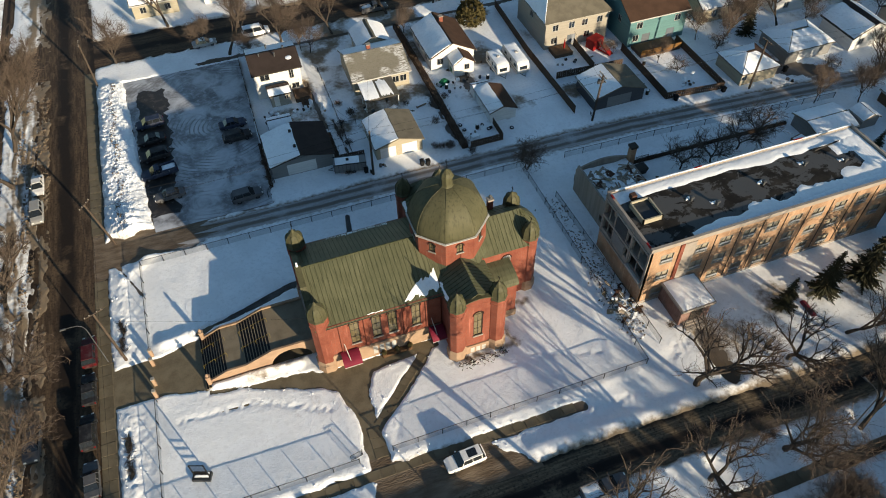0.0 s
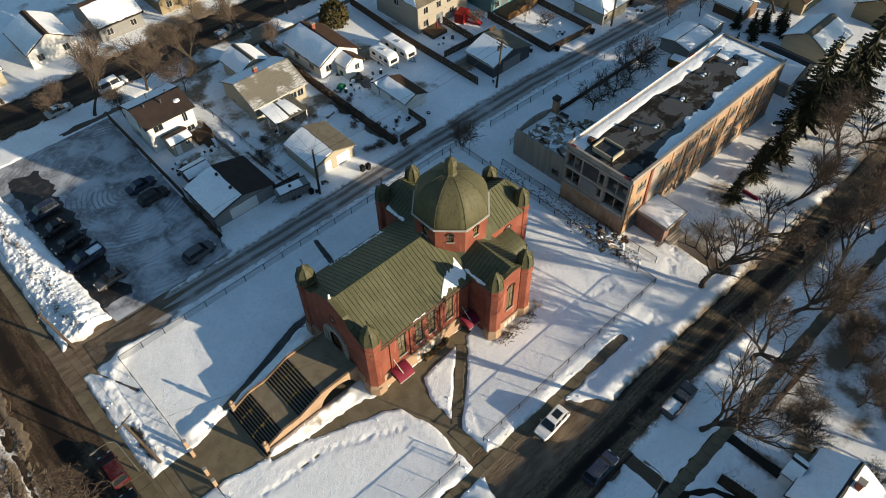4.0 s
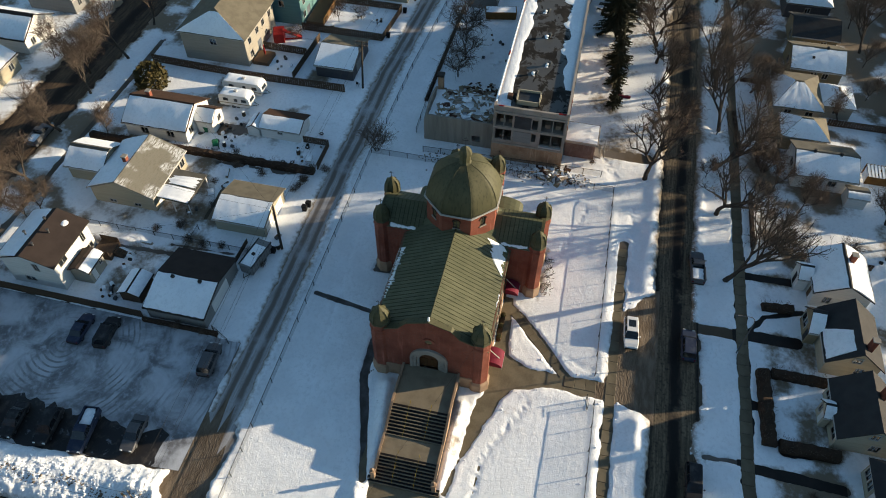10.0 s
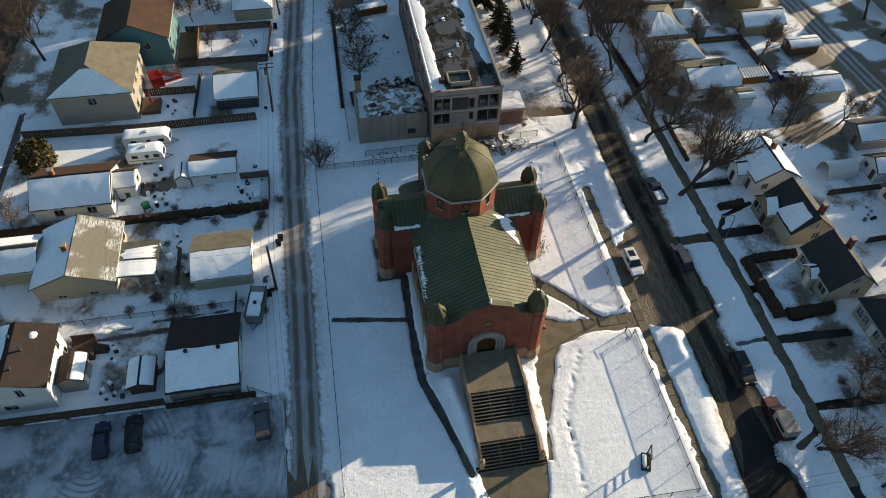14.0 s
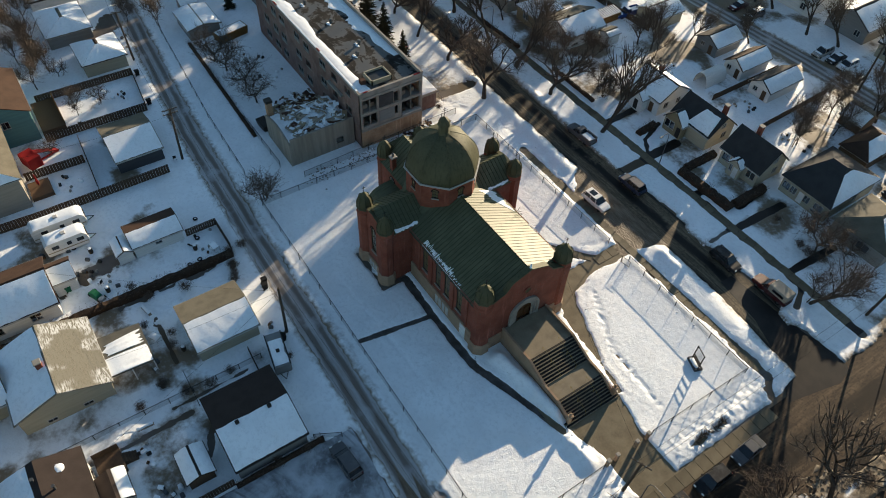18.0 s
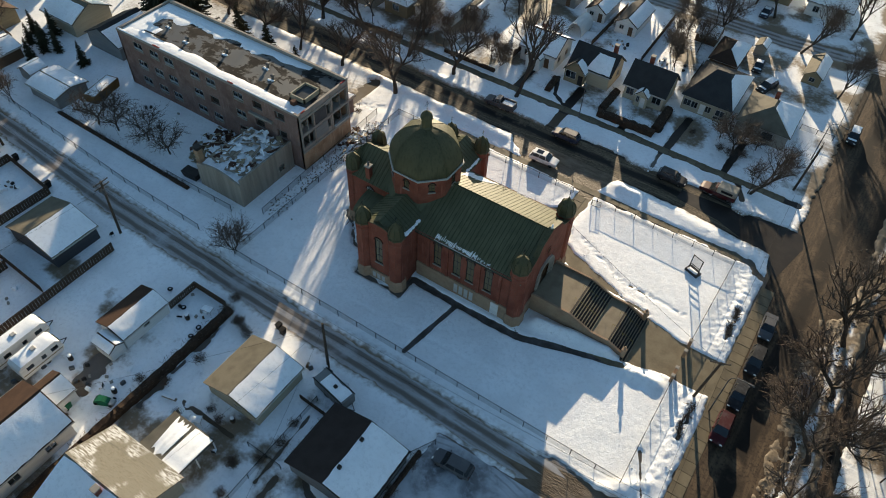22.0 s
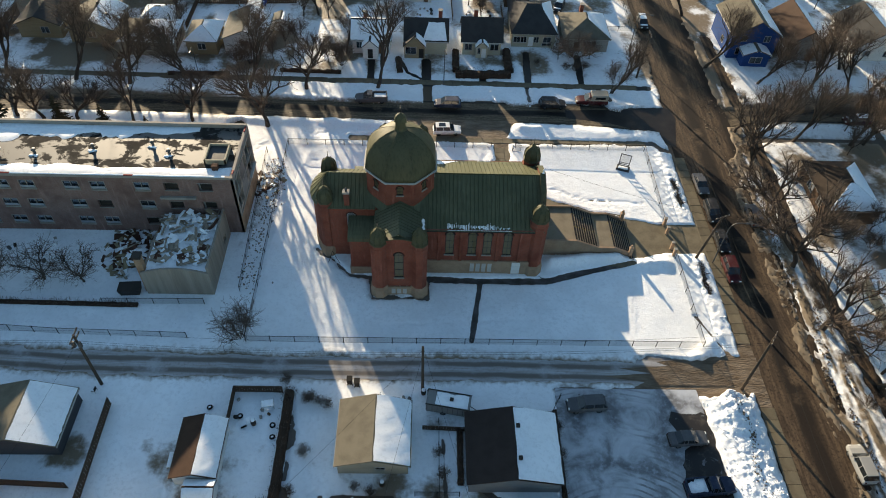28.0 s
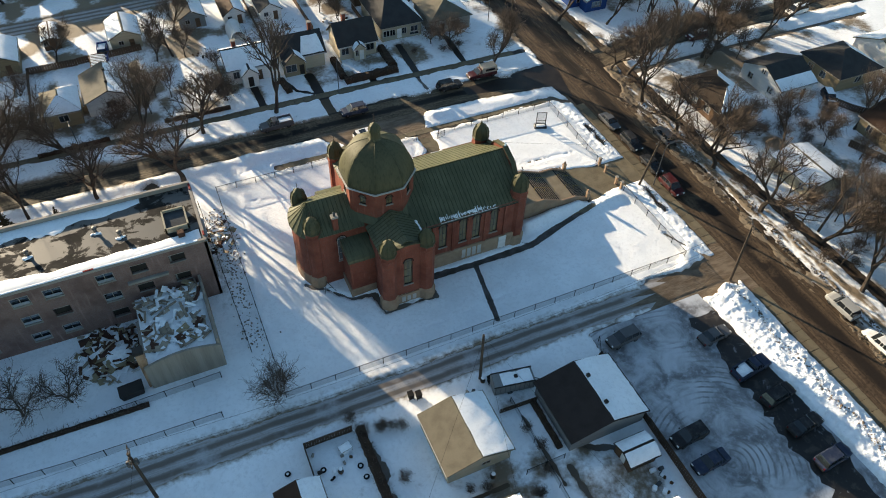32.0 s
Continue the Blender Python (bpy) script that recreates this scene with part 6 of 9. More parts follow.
building("house", 2.4, 9.6, 2.4, 8.8, 3.3, 6.2, "x", "siding_butter", "shingle_slate", "pale yellow house with a dark slate-grey roof behind a clipped hedge", "house", "", 1, [("N", -2.5, 1.3, 1.1, 2.4), ("N", 2.4, 1.5, 1.1, 2.4), ("W", 1.0, 1.0, 1.1, 2.3), ("W", 0, 0.9, 3.8, 4.8), ("E", 0, 0.9, 3.8, 4.8)], [], chimney=(1.2, -1.0, 7.1))
building("entrance_gable", 4.9, 7.1, 9.1, 9.9, 2.6, 3.7, "y", "siding_butter", "shingle_slate", "small gabled entrance under a cap of snow", "porch", "WE", 0.9, [("N", -0.55, 0.5, 1.0, 2.2)], [("N", 0.35, 0.85, 0.1, 2.1, "siding_white")], over=0.2)
building("house", -8.2, 0.0, -6.2, 5.7, 3.3, 6.0, "x", "siding_cream", "shingle_slate", "cream bungalow with a dark hipped roof, snow on one hip", "house", "W", 0.85, [("N", -3.2, 1.2, 1.1, 2.3), ("N", -1.9, 1.0, 1.1, 2.3), ("N", 0.5, 0.9, 1.1, 2.3), ("N", 2.6, 1.8, 0.5, 1.0), ("N", 2.6, 1.4, 1.2, 2.3), ("W", 1.0, 1.0, 1.1, 2.3), ("E", -1.0, 1.0, 1.1, 2.3)], [("N", -0.5, 0.95, 0.3, 2.3, "siding_white")], hip=2.9)
building("house", -18.3, -9.9, -2.2, 6.7, 3.1, 5.3, "y", "siding_stucco", "shingle_tan", "pale stucco corner house with an olive-brown hipped roof", "house", "W", 0.95, [("N", 1.0, 1.8, 1.0, 2.3), ("W", 2, 1.2, 1.0, 2.3), ("W", -2, 1.2, 1.0, 2.3)], [("N", -1.8, 0.95, 0.1, 2.1, "siding_brown")], hip=3.4, chimney=(0.4, -3.0, 5.8))
building("cabin", -18.7, -15.5, -22.4, -15.3, 2.0, 3.1, "y", "siding_tan", "shingle_tan", "small tan gabled cabin with snow on one roof slope", "shed", "W", 0.98, [("N", 0, 0.9, 0.8, 1.6)], over=0.25)
building("house", 46.3, 53.9, 1.0, 9.7, 3.0, 4.6, "y", "siding_white", "shingle_grey", "off-white bungalow, one roof slope bare and one under snow", "house", "W", 0.97, [("W", -2.4, 1.0, 0.6, 1.1), ("W", 1.2, 1.2, 1.2, 2.2), ("N", 0, 1.5, 1.1, 2.3), ("S", 1, 1.0, 1.1, 2.2)], vents=((0.3, 0.96), (0.7, 0.96)))
building("rear_porch", 43.4, 45.9, -0.6, 2.2, 2.3, 2.8, "y", "siding_white", "shingle_grey", "small side porch with a patch of snow on its roof", "porch", "W", 0.8, over=0.2)
building("house", 55.0, 60.4, 4.2, 11.0, 3.0, 4.8, "y", "siding_tan", "shingle_tan", "tan bungalow with a hipped roof, snow on one side", "house", "WN", 0.97, [("N", 0, 1.4, 1.1, 2.3), ("W", 2, 1.0, 1.1, 2.2)], hip=2.6)
building("house", 62.6, 72.4, 4.2, 11.8, 3.0, 4.9, "y", "siding_beige", "shingle_tan", "beige bungalow with a hipped roof, snow on one side", "house", "WN", 0.97, [("N", 0, 1.4, 1.1, 2.3), ("W", 2, 1.2, 1.1, 2.3), ("W", -1.4, 1.0, 1.1, 2.3)], hip=3.2)
building("house_wing", 64.8, 70.4, -1.2, 3.9, 2.8, 4.3, "x", "siding_beige", "shingle_tan", "beige rear wing under unbroken snow", "house wing", "WNSE", 0.95, [("W", 0, 0.9, 1.1, 2.0)], hip=2.4)
building("house", 74.4, 82.6, -0.6, 8.0, 3.0, 4.9, "y", "siding_tan", "shingle_tan", "tan bungalow with two small windows under a snowy roof", "house", "W", 0.97, [("W", -0.4, 0.9, 1.2, 2.2), ("W", 1.6, 0.9, 1.2, 2.2), ("N", 0, 1.4, 1.1, 2.3)], vents=((0.35, 0.96), (0.6, 0.5)))
building("house", 84.6, 92.4, -1.0, 6.8, 3.1, 4.7, "y", "siding_tan", "shingle_slate", "tan bungalow with a bare dark slate-blue roof", "house", "", 1, [("N", 1, 1.4, 1.1, 2.3), ("W", 1.6, 1.0, 1.1, 2.2)])
building("house", 95.6, 104.6, -1.0, 7.2, 3.4, 5.4, "x", "siding_charcoal", "shingle_black", "dark house under a snowy hipped roof", "house", "WNS", 0.92, [("W", 0, 0.9, 1.4, 2.4)], hip=3.0)
for i, (x0, x1, y0, y1, ax, wl, sn, ev) in enumerate(((42.5, 48.0, -16.6, -9.6, "y", "siding_cream", "WE", 2.7), (15.5, 19.8, -18.6, -10.2, "y", "siding_white", "W", 2.5), (22.6, 26.6, -18.8, -11.2, "y", "siding_white", "W", 2.5), (63.7, 69.2, -16.6, -8.4, "y", "siding_tan", "W", 2.6), (73.3, 79.0, -16.7, -9.8, "y", "siding_tan", "WE", 2.9),
                                                     (56.6, 59.4, -20.3, -14.4, "y", "siding_brown", "WE", 2.2), (1.6, 5.6, -20.8, -16.8, "x", "siding_brown", "N", 2.2), (30.0, 35.0, -19.5, -12.8, "y", "siding_grey", "W", 2.4), (84, 90, -20, -13, "y", "siding_cream", "W", 2.5))):
    building("garage", x0, x1, y0, y1, ev, ev + (1.4 if x1 - x0 > 3.5 else 0.5), ax, wl, ("shingle_tan", "shingle_slate", "shingle_brown")[i % 3], f"{wl.split('_')[1]} back garage with snow on its roof", "garage", sn, 0.96, [("N", -0.9, 0.8, 1.1, 1.9)], [("N", 1.0, 0.9, 0.05, 2.0, "siding_brown")], group="garages behind the south houses", over=0.3)
building("garage", -4.6, 0.4, -17.8, -9.3, 2.4, 3.8, "y", "siding_brown", "shingle_brown", "brown garage with a hipped roof, snow on one side", "garage", "W", 0.95, [("W", 1, 0.9, 1.1, 1.8)], hip=2.6, over=0.3)
building("garden_shed", -7.3, -5.3, -22.4, -19.4, 1.9, 2.5, "y", "siding_beige", "shingle_tan", "small beige shed by the back lane with a snowy roof", "shed", "W", 0.95, over=0.15)
tent = thing("tarpaulin_shelter", 25.6, -6.6, 0.05, "arched white tarpaulin shelter with a crust of snow", "shelter")
part("cover", Mesh().loft([[(1.5 * math.cos(math.pi * q / 12), y, 2.6 * math.sin(math.pi * q / 12) ** 0.8) for q in range(13)] + [(1.44 * math.cos(math.pi * q / 12), y, 2.52 * math.sin(math.pi * q / 12) ** 0.8) for q in range(12, -1, -1)] for y in (-2.6, -0.9, 0.9, 2.6)]), "siding_white", tent)
for y in (-2.5, 2.5):
    part("hoop", Mesh().loft([[(1.42 * math.cos(math.pi * q / 12) + dx, y + dy, 2.5 * math.sin(math.pi * q / 12) ** 0.8) for dx, dy in ((-0.03, -0.03), (0.03, -0.03), (0.03, 0.03), (-0.03, 0.03))] for q in range(13)], caps=False), "galvanised", tent)
lean = thing("timber_lean_to", 50.8, -4.2, 0.05, "orange-brown open timber lean-to with a slatted roof beside the bungalow", "shed")
for x in (-1.2, 1.2):
    for y in (-2.5, 0, 2.5):
        part("post", Mesh().cbox(x - 0.08, y - 0.08, -0.1, x + 0.08, y + 0.08, 1.75 + 0.12 * x, 0.01), "rust_steel", lean)
part("back_boards", Mesh().box(-1.3, -2.6, 0, -1.22, 2.6, 1.5), "rust_steel", lean)
slat_ = data("slat", Mesh().cbox(-1.4, -0.16, 0, 1.4, 0.16, 0.06, 0.015), "rust_steel")
cap_ = data("slat_snow", Mesh().cbox(-1.35, -0.13, 0.06, 1.2, 0.13, 0.15, 0.04), "roof_snow")
for q in range(10):
    part("slat", slat_, None, lean, at=pose(0, -2.4 + 0.53 * q, 1.72, 0, -7, 0))
    part("slat_snow", cap_, None, lean, at=pose(0, -2.4 + 0.53 * q, 1.72, 0, -7, 0))
for i, x in enumerate((-18, -6, 6, 18, 30, 42, 54, 66)):
    building("house", x, x + 8.6, -50.5 - (i % 3), -40.5 - (i % 2), 3.3, 5.8, "xy"[i % 2], ("siding_white", "siding_tan", "siding_cream", "siding_grey")[i % 4], ("shingle_slate", "shingle_tan", "shingle_black")[i % 3], "far bungalow with a snow-dusted roof beyond the back lane", "house", ("NS", "WE")[i % 2], 0.95, W2("N", -2.4, 2.4), group="far bungalows")
for i, x in enumerate((-16, -2, 11, 24, 37, 50, 64, 78)):
    building("house", x, x + 8.8, 143.0 + (i % 2), 153.0 + (i % 3), 3.3, 5.8, "xy"[i % 2], ("siding_cream", "siding_white", "siding_grey", "siding_tan")[i % 4], ("shingle_slate", "shingle_brown", "shingle_black")[i % 3], "far bungalow with a snowy roof across the north street", "house", ("NS", "WE")[i % 2], 0.9, W2("S", -2.4, 2.4), group="far north bungalows")
for i, (x, y, ax) in enumerate(((112.5, 0.5, "y"), (124, 1, "x"), (136, 1, "y"), (95, -21, "y"), (106, -21, "x"), (117, -20.5, "y"), (80, -48, "x"), (93, -48, "y"), (106, -47, "x"), (119, -47, "y"))):
    building("house", x, x + 8.6, y, y + (9.6 if y > -30 and y < 5 and y > -5 else 7.4), 3.1, 5.3, ax, ("siding_cream", "siding_grey", "siding_white", "siding_tan")[i % 4], ("shingle_black", "shingle_slate", "shingle_tan", "shingle_brown")[(i * 3) % 4], "bungalow under patchy snow far along the south street", "house", ("N", "W", "NS", "WE")[i % 4], 0.85, W2("N", -2.2, 2.2), group="far south-east bungalows")
for i, (x, y, ax) in enumerate(((87.5, 45, "y"), (100.2, 45, "x"), (120, 41, "x"), (116, 97, "x"), (128, 96, "y"), (140, 95, "x"), (152, 94, "y"), (108, 82.5, "y"), (120, 81, "x"), (132, 80, "y"), (113, 56, "x"), (126, 55, "y"), (139, 56, "x"), (92, 142, "x"), (105, 141, "y"), (118, 140, "x"), (108, 116.5, "y"), (96, 117, "x"))):
    building("house", x, x + 8.6, y, y + 8.2, 3.1, 5.3, ax, ("siding_grey", "siding_cream", "siding_tan", "siding_white")[i % 4], ("shingle_slate", "shingle_black", "shingle_brown", "shingle_tan")[(i * 3) % 4], "bungalow under patchy snow beyond the school", "house", ("W", "NS", "N", "WE")[i % 4], 0.85, W2("S", -2.2, 2.2), group="far east bungalows")
for i, (x, y, ax) in enumerate(((-75, 62, "y"), (-88, 63, "x"), (-72, 86, "y"), (-85, 86, "x"), (-73, 104, "x"), (-86, 104, "y"), (-60, -27, "x"), (-49, -26, "y"), (-74, -27, "y"), (-88, -4, "y"), (-62, 122, "y"), (-76, 122, "x"))):
    building("house", x, x + 8.8, y, y + 9.0, 3.1, 5.3, ax, ("siding_tan", "siding_cream", "siding_grey", "siding_white")[i % 4], ("shingle_brown", "shingle_slate", "shingle_black", "shingle_tan")[(i * 3) % 4], "bungalow under patchy snow among trees west of the street", "house", ("W", "NS", "N", "WE")[i % 4], 0.85, W2("E", -2.2, 2.2), group="far west bungalows")
# west of the cross street
building("garage", -52.3, -44.9, 64.0, 72.5, 2.6, 3.5, "y", "siding_cream", "shingle_tan", "cream garage with a ribbed snow-covered roof", "garage", "WE", 0.98, [("E", 2.5, 0.9, 1.0, 1.9)], [("S", 0, 3.2, 0.1, 2.1, GD)], thick=0.06)
building("house", -66.0, -58.2, 41.2, 51.1, 3.2, 5.4, "x", "siding_white", "shingle_slate", "white bungalow with a slate roof, snow along its lower edge", "house", "N", 0.45, [("N", -2, 1.2, 1.1, 2.3), ("E", -2.6, 1.1, 1.1, 2.2), ("E", 2.6, 1.1, 1.1, 2.2), ("E", 0, 0.9, 3.6, 4.4)], [("N", 2, 0.95, 0.1, 2.1, "siding_brown")])
building("house", -81.2, -71.0, 42.8, 52.2, 3.2, 5.5, "x", "siding_tan", "shingle_slate", "tan bungalow with a grey hipped roof, snow on one hip", "house", "W", 0.95, [("N", 0, 1.4, 1.1, 2.3), ("E", 1, 1.2, 1.1, 2.3), ("E", -2, 1.2, 1.1, 2.3)], hip=4.4)
building("house", -51.5, -43.7, 41.4, 52.1, 3.1, 5.3, "y", "siding_brown", "shingle_umber", "brown corner bungalow with a hipped roof, snow on the shaded side", "house", "NW", 0.95, [("E", 2.4, 1.3, 1.1, 2.3), ("E", -1.2, 1.8, 1.1, 2.3), ("N", 0, 1.2, 1.1, 2.3)], hip=4.0)
building("house", -96.0, -85.0, 42.5, 53.5, 3.2, 5.7, "x", "siding_white", "shingle_tan", "white bungalow with a snowy roof", "house", "NS", 0.9, [("N", 0, 1.4, 1.1, 2.3)])
building("house", -50.2, -41.4, -3.0, 7.6, 5.4, 8.0, "y", "siding_blue", "shingle_tan", "bright blue two-storey house with white window frames", "house", "W", 0.7, [*U2("N", -2.2, 2.2), ("N", -2.2, 1.6, 1.0, 2.3), ("E", 1, 1.2, 1.1, 2.3)], [("N", 1.6, 0.95, 0.1, 2.1, "siding_white")])
building("front_porch", -48.4, -43.4, 7.9, 10.4, 2.7, 3.7, "y", "siding_blue", "shingle_tan", "blue front porch with snow on its roof", "porch", "WE", 0.9, [("N", 0, 2.2, 0.9, 2.1)], over=0.25)
building("house", -60.4, -52.0, -4.0, 7.8, 3.4, 6.4, "y", "siding_grey", "shingle_brown", "grey house with a brown roof", "house", "W", 0.9, [("N", -2, 1.3, 1.1, 2.3), ("N", 2, 1.3, 1.1, 2.3)])
building("house", -75.0, -66.0, -4.0, 7.4, 3.4, 6.4, "y", "siding_white", "shingle_slate", "white house with a dark roof beside the street", "house", "W", 0.9, [("N", -2, 1.3, 1.1, 2.3), ("N", 2, 1.3, 1.1, 2.3)])
building("house", -58.5, -47.5, 86.0, 96.5, 3.2, 5.5, "x", "siding_cream", "shingle_tan", "cream bungalow with a snowy roof", "house", "NS", 0.95, [("E", 1, 1.2, 1.1, 2.3)])
building("house", -58.5, -48.0, 104.0, 114.5, 3.2, 5.5, "y", "siding_grey", "shingle_slate", "grey bungalow with a snowy roof", "house", "WE", 0.95, [("E", 1, 1.2, 1.1, 2.3)])

# ---- school ----
school = thing("school", 42.0, 45.0, 0, "three-storey orange brick school, half demolished, with a flat snowy roof", "school")
LX, LY, HZ = 39.1, 11.2, 10.3
rows = ((1.0, 2.5), (4.3, 5.8), (7.6, 9.1))
sx = [2.6, *[7.6 + 3.55 * i for i in range(9)]]
hs = [(x - 0.85, x + 0.85, a, b_) for x in sx for a, b_ in rows]
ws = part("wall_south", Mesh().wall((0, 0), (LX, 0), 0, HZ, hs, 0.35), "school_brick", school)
for x in sx:
    for a, b_ in rows:
        hopper(ws, (x, 0), (1, 0), 1.7, a, b_, "blind")
for x in (5.0, 9.4, 13.0, 16.5, 20.0, 23.6, 27.2, 30.8, 34.3):
    part("pier", Mesh().box(x - 0.05, -0.06, 0, x + 0.05, 0.0, HZ - 0.2), "dark_trim", ws)
part("plinth", Mesh().box(0, -0.09, -0.1, LX, -0.005, 0.55), "pale_concrete", ws)
part("dark_recess", Mesh().box(4.2, -0.14, 0, 4.75, -0.02, HZ), "church_brick", ws, "dark red brick downpipe recess")
part("plaster_strip", Mesh().box(4.76, -0.1, 0, 6.55, -0.02, HZ - 0.1), "pale_concrete", ws, "pale plastered wall strip")
nx = [3.9, 8.4, 12.3, 18.1, 21.6, 27.4, 30.8, 34.6]
NR = ((1.5, 2.9), (4.7, 6.1), (8.1, 9.5))
hn = [(LX - x - 0.95, LX - x + 0.95, a, b_) for x in nx for a, b_ in NR if not (x < 9 and a < 4)]
# the north wall takes the shaded copy of the school brick
wn_ = part("wall_north", Mesh().wall((LX, LY), (0, LY), 0, HZ, hn, 0.35), "school_shade_brick", school)
for i, x in enumerate(nx):
    for k, (a, b_) in enumerate(NR):
        if x < 9 and a < 4:
            continue
        if (i, k) in ((0, 2), (1, 2), (0, 1), (1, 1), (3, 1), (2, 0)):
            # near-black panel behind the opening stands in for the unlit room
            part("open_hole", Mesh().box(x - 0.95, LY - 0.5, a, x + 0.95, LY - 0.4, b_), "dark_trim", wn_)
            part("bare_frame", Mesh().box(x - 0.98, LY - 0.12, a - 0.05, x + 0.98, LY + 0.03, a + 0.02).box(x - 0.98, LY - 0.12, b_, x + 0.98, LY + 0.03, b_ + 0.06), "stone_trim", wn_)
        else:
            hopper(wn_, (x, LY), (-1, 0), 1.9, a, b_)
part("hanging_lintel", Mesh().cbox(5.4, LY + 0.02, 6.9, 10.2, LY + 0.5, 7.2, 0.04), "stone_trim", wn_, "pale broken lintel over the annex")
part("wall_east", Mesh().wall((LX + 0.01, 0), (LX + 0.01, LY), 0, HZ, (), 0.35), "school_brick", school)
hw = [(0.45, 2.95, 4.3, 6.3), (0.45, 2.95, 7.0, 9.2), (6.1, 6.75, 4.7, 6.2), (6.0, 6.85, 7.1, 8.9), (7.4, 10.75, 4.3, 6.4), (7.4, 10.75, 7.0, 9.3)]
ww = part("wall_west", Mesh().wall((-0.012, LY), (-0.012, 0), 3.6, HZ, hw, 0.35), "pale_concrete", school, "torn-open pale concrete end wall with empty bays")
part("lower_wall_west", Mesh().wall((-0.02, LY), (-0.02, 0), 0, 3.6, (), 0.35), "school_brick", school)
for z in (3.55, 6.75, 9.6):
    part("floor_edge", Mesh().box(-0.14, 0.05, z - 0.16, -0.02, LY - 0.05, z + 0.16), "stone_trim", ww)
part("blank_panel", Mesh().box(-0.1, 5.35, 7.0, -0.02, 7.9, 9.2), "slate_panel", ww, "grey blank window panel")
part("blank_panel", Mesh().box(-0.09, 5.2, 4.3, -0.02, 7.9, 6.3), "siding_grey", ww)
for y, z0, z1 in ((9.5, 7.0, 9.2), (9.5, 4.3, 6.3), (2.1, 7.0, 9.3), (2.1, 4.3, 6.4)):
    part("mullion", Mesh().box(-0.05, y - 0.05, z0, 0.08, y + 0.05, z1), "stone_trim", ww)
part("sill", Mesh().cbox(-0.4, 0.4, 4.02, -0.02, 3.9, 4.26, 0.03), "white_trim", ww, "loose white window sill")
for y in (0.15, 4.1, 8.1, 11.0):
    part("column", Mesh().cbox(-0.12, y - 0.14, 3.6, 0.16, y + 0.14, HZ, 0.02), "pale_concrete", ww)
for z in (0.2, 3.55, 6.9):
    part("floor", Mesh().box(0.36, 0.36, z - 0.15, LX - 0.36, LY - 0.36, z), "pale_concrete", school)
part("inner_wall", Mesh().box(4.6, 0.36, 0, 4.8, LY - 0.36, HZ - 0.1), "siding_grey", school)
for z in (3.55, 6.9):
    for y in (1.3, 2.9, 8.5, 9.8):
        part("broken_furniture", Mesh().cbox(1.0, y - 0.4, z, 2.0, y + 0.4, z + 0.7, 0.05), "rubble_wood", school)
rf = part("roof", Mesh().box(0.3, 0.3, HZ - 0.15, LX - 0.3, LY - 0.3, HZ), "membrane", school, "black bitumen roof with worn grey patches")
par = Mesh()
for b_ in ((-0.05, -0.05, LX + 0.05, 0.32), (-0.05, LY - 0.32, LX + 0.05, LY + 0.05), (-0.05, 0.32, 0.32, LY - 0.32), (LX - 0.32, 0.32, LX + 0.05, LY - 0.32)):
    par.box(b_[0], b_[1], HZ - 0.02, b_[2], b_[3], HZ + (0.62 if b_[1] < 0 else 0.35))
part("parapet", par, "pale_concrete", school)


def lying_snow(name, parent, x0, y0, x1, y1, z, seed, th=0.25, wob=0.5, nx_=60, ny_=8):
    """A bank of snow with wavering edges on something flat."""
    r = random.Random(seed)
    lattice_ = [r.random() for _ in range(40)]
    def wave(s, o):
        out = 0.0
        for fr, am in ((5.3, 0.6), (13.7, 0.28), (31.0, 0.12)):
            k = int(s * fr)
            f = s * fr - k
            f = f * f * (3 - 2 * f)
            out += am * (lattice_[(k + o) % 40] * (1 - f) + lattice_[(k + 1 + o) % 40] * f)
        return out
    ms, g = Mesh(), []
    for i in range(nx_ + 1):
        s = i / nx_
        a, b_ = y0 + wob * (wave(s, 0) - 0.5) * 0.4, y1 + wob * 2 * (wave(s, 13) - 0.5)
        for j in range(ny_ + 1):
            w = j / ny_
            e = min(1, 4 * min(w, 1 - w, s * 6 + 0.02, (1 - s) * 6 + 0.02))
            g.append((x0 + (x1 - x0) * s, a + (b_ - a) * w, z + 0.01 + th * e * (0.7 + 0.5 * r.random())))
    fs = [(i * (ny_ + 1) + j, (i + 1) * (ny_ + 1) + j, (i + 1) * (ny_ + 1) + j + 1, i * (ny_ + 1) + j + 1) for i in range(nx_) for j in range(ny_)]
    if y1 < y0:
        fs = [f[::-1] for f in fs]
    ms.add(g, fs)
    return part(name, ms, "roof_snow", parent, smooth=True)


lying_snow("roof_snow", rf, 0.5, LY - 0.33, LX - 0.4, LY - 2.0, HZ, 5, 0.12, 0.9, 110, 9)
lying_snow("roof_snow", rf, 6.5, 0.33, LX - 0.4, 1.6, HZ, 16, 0.1, 0.9, 90, 8)
for x0, y0, y1, sd_ in ((LX - 3.4, 1.4, 9.4, 7), (LX - 6.0, 6.6, 9.4, 27), (LX - 8.2, 1.2, 3.8, 37), (15.5, 1.2, 2.3, 47), (23.0, 1.2, 2.6, 57)):
    lying_snow("roof_snow", rf, x0, y0, min(x0 + 8.0, LX - 0.4), y1, HZ + 0.01, sd_, 0.09, 1.4, 24)
lying_snow("coping_snow", rf, 1.0, LY - 0.31, LX - 0.2, LY + 0.01, HZ + 0.35, 9, 0.08, 0.1, 50, 3)
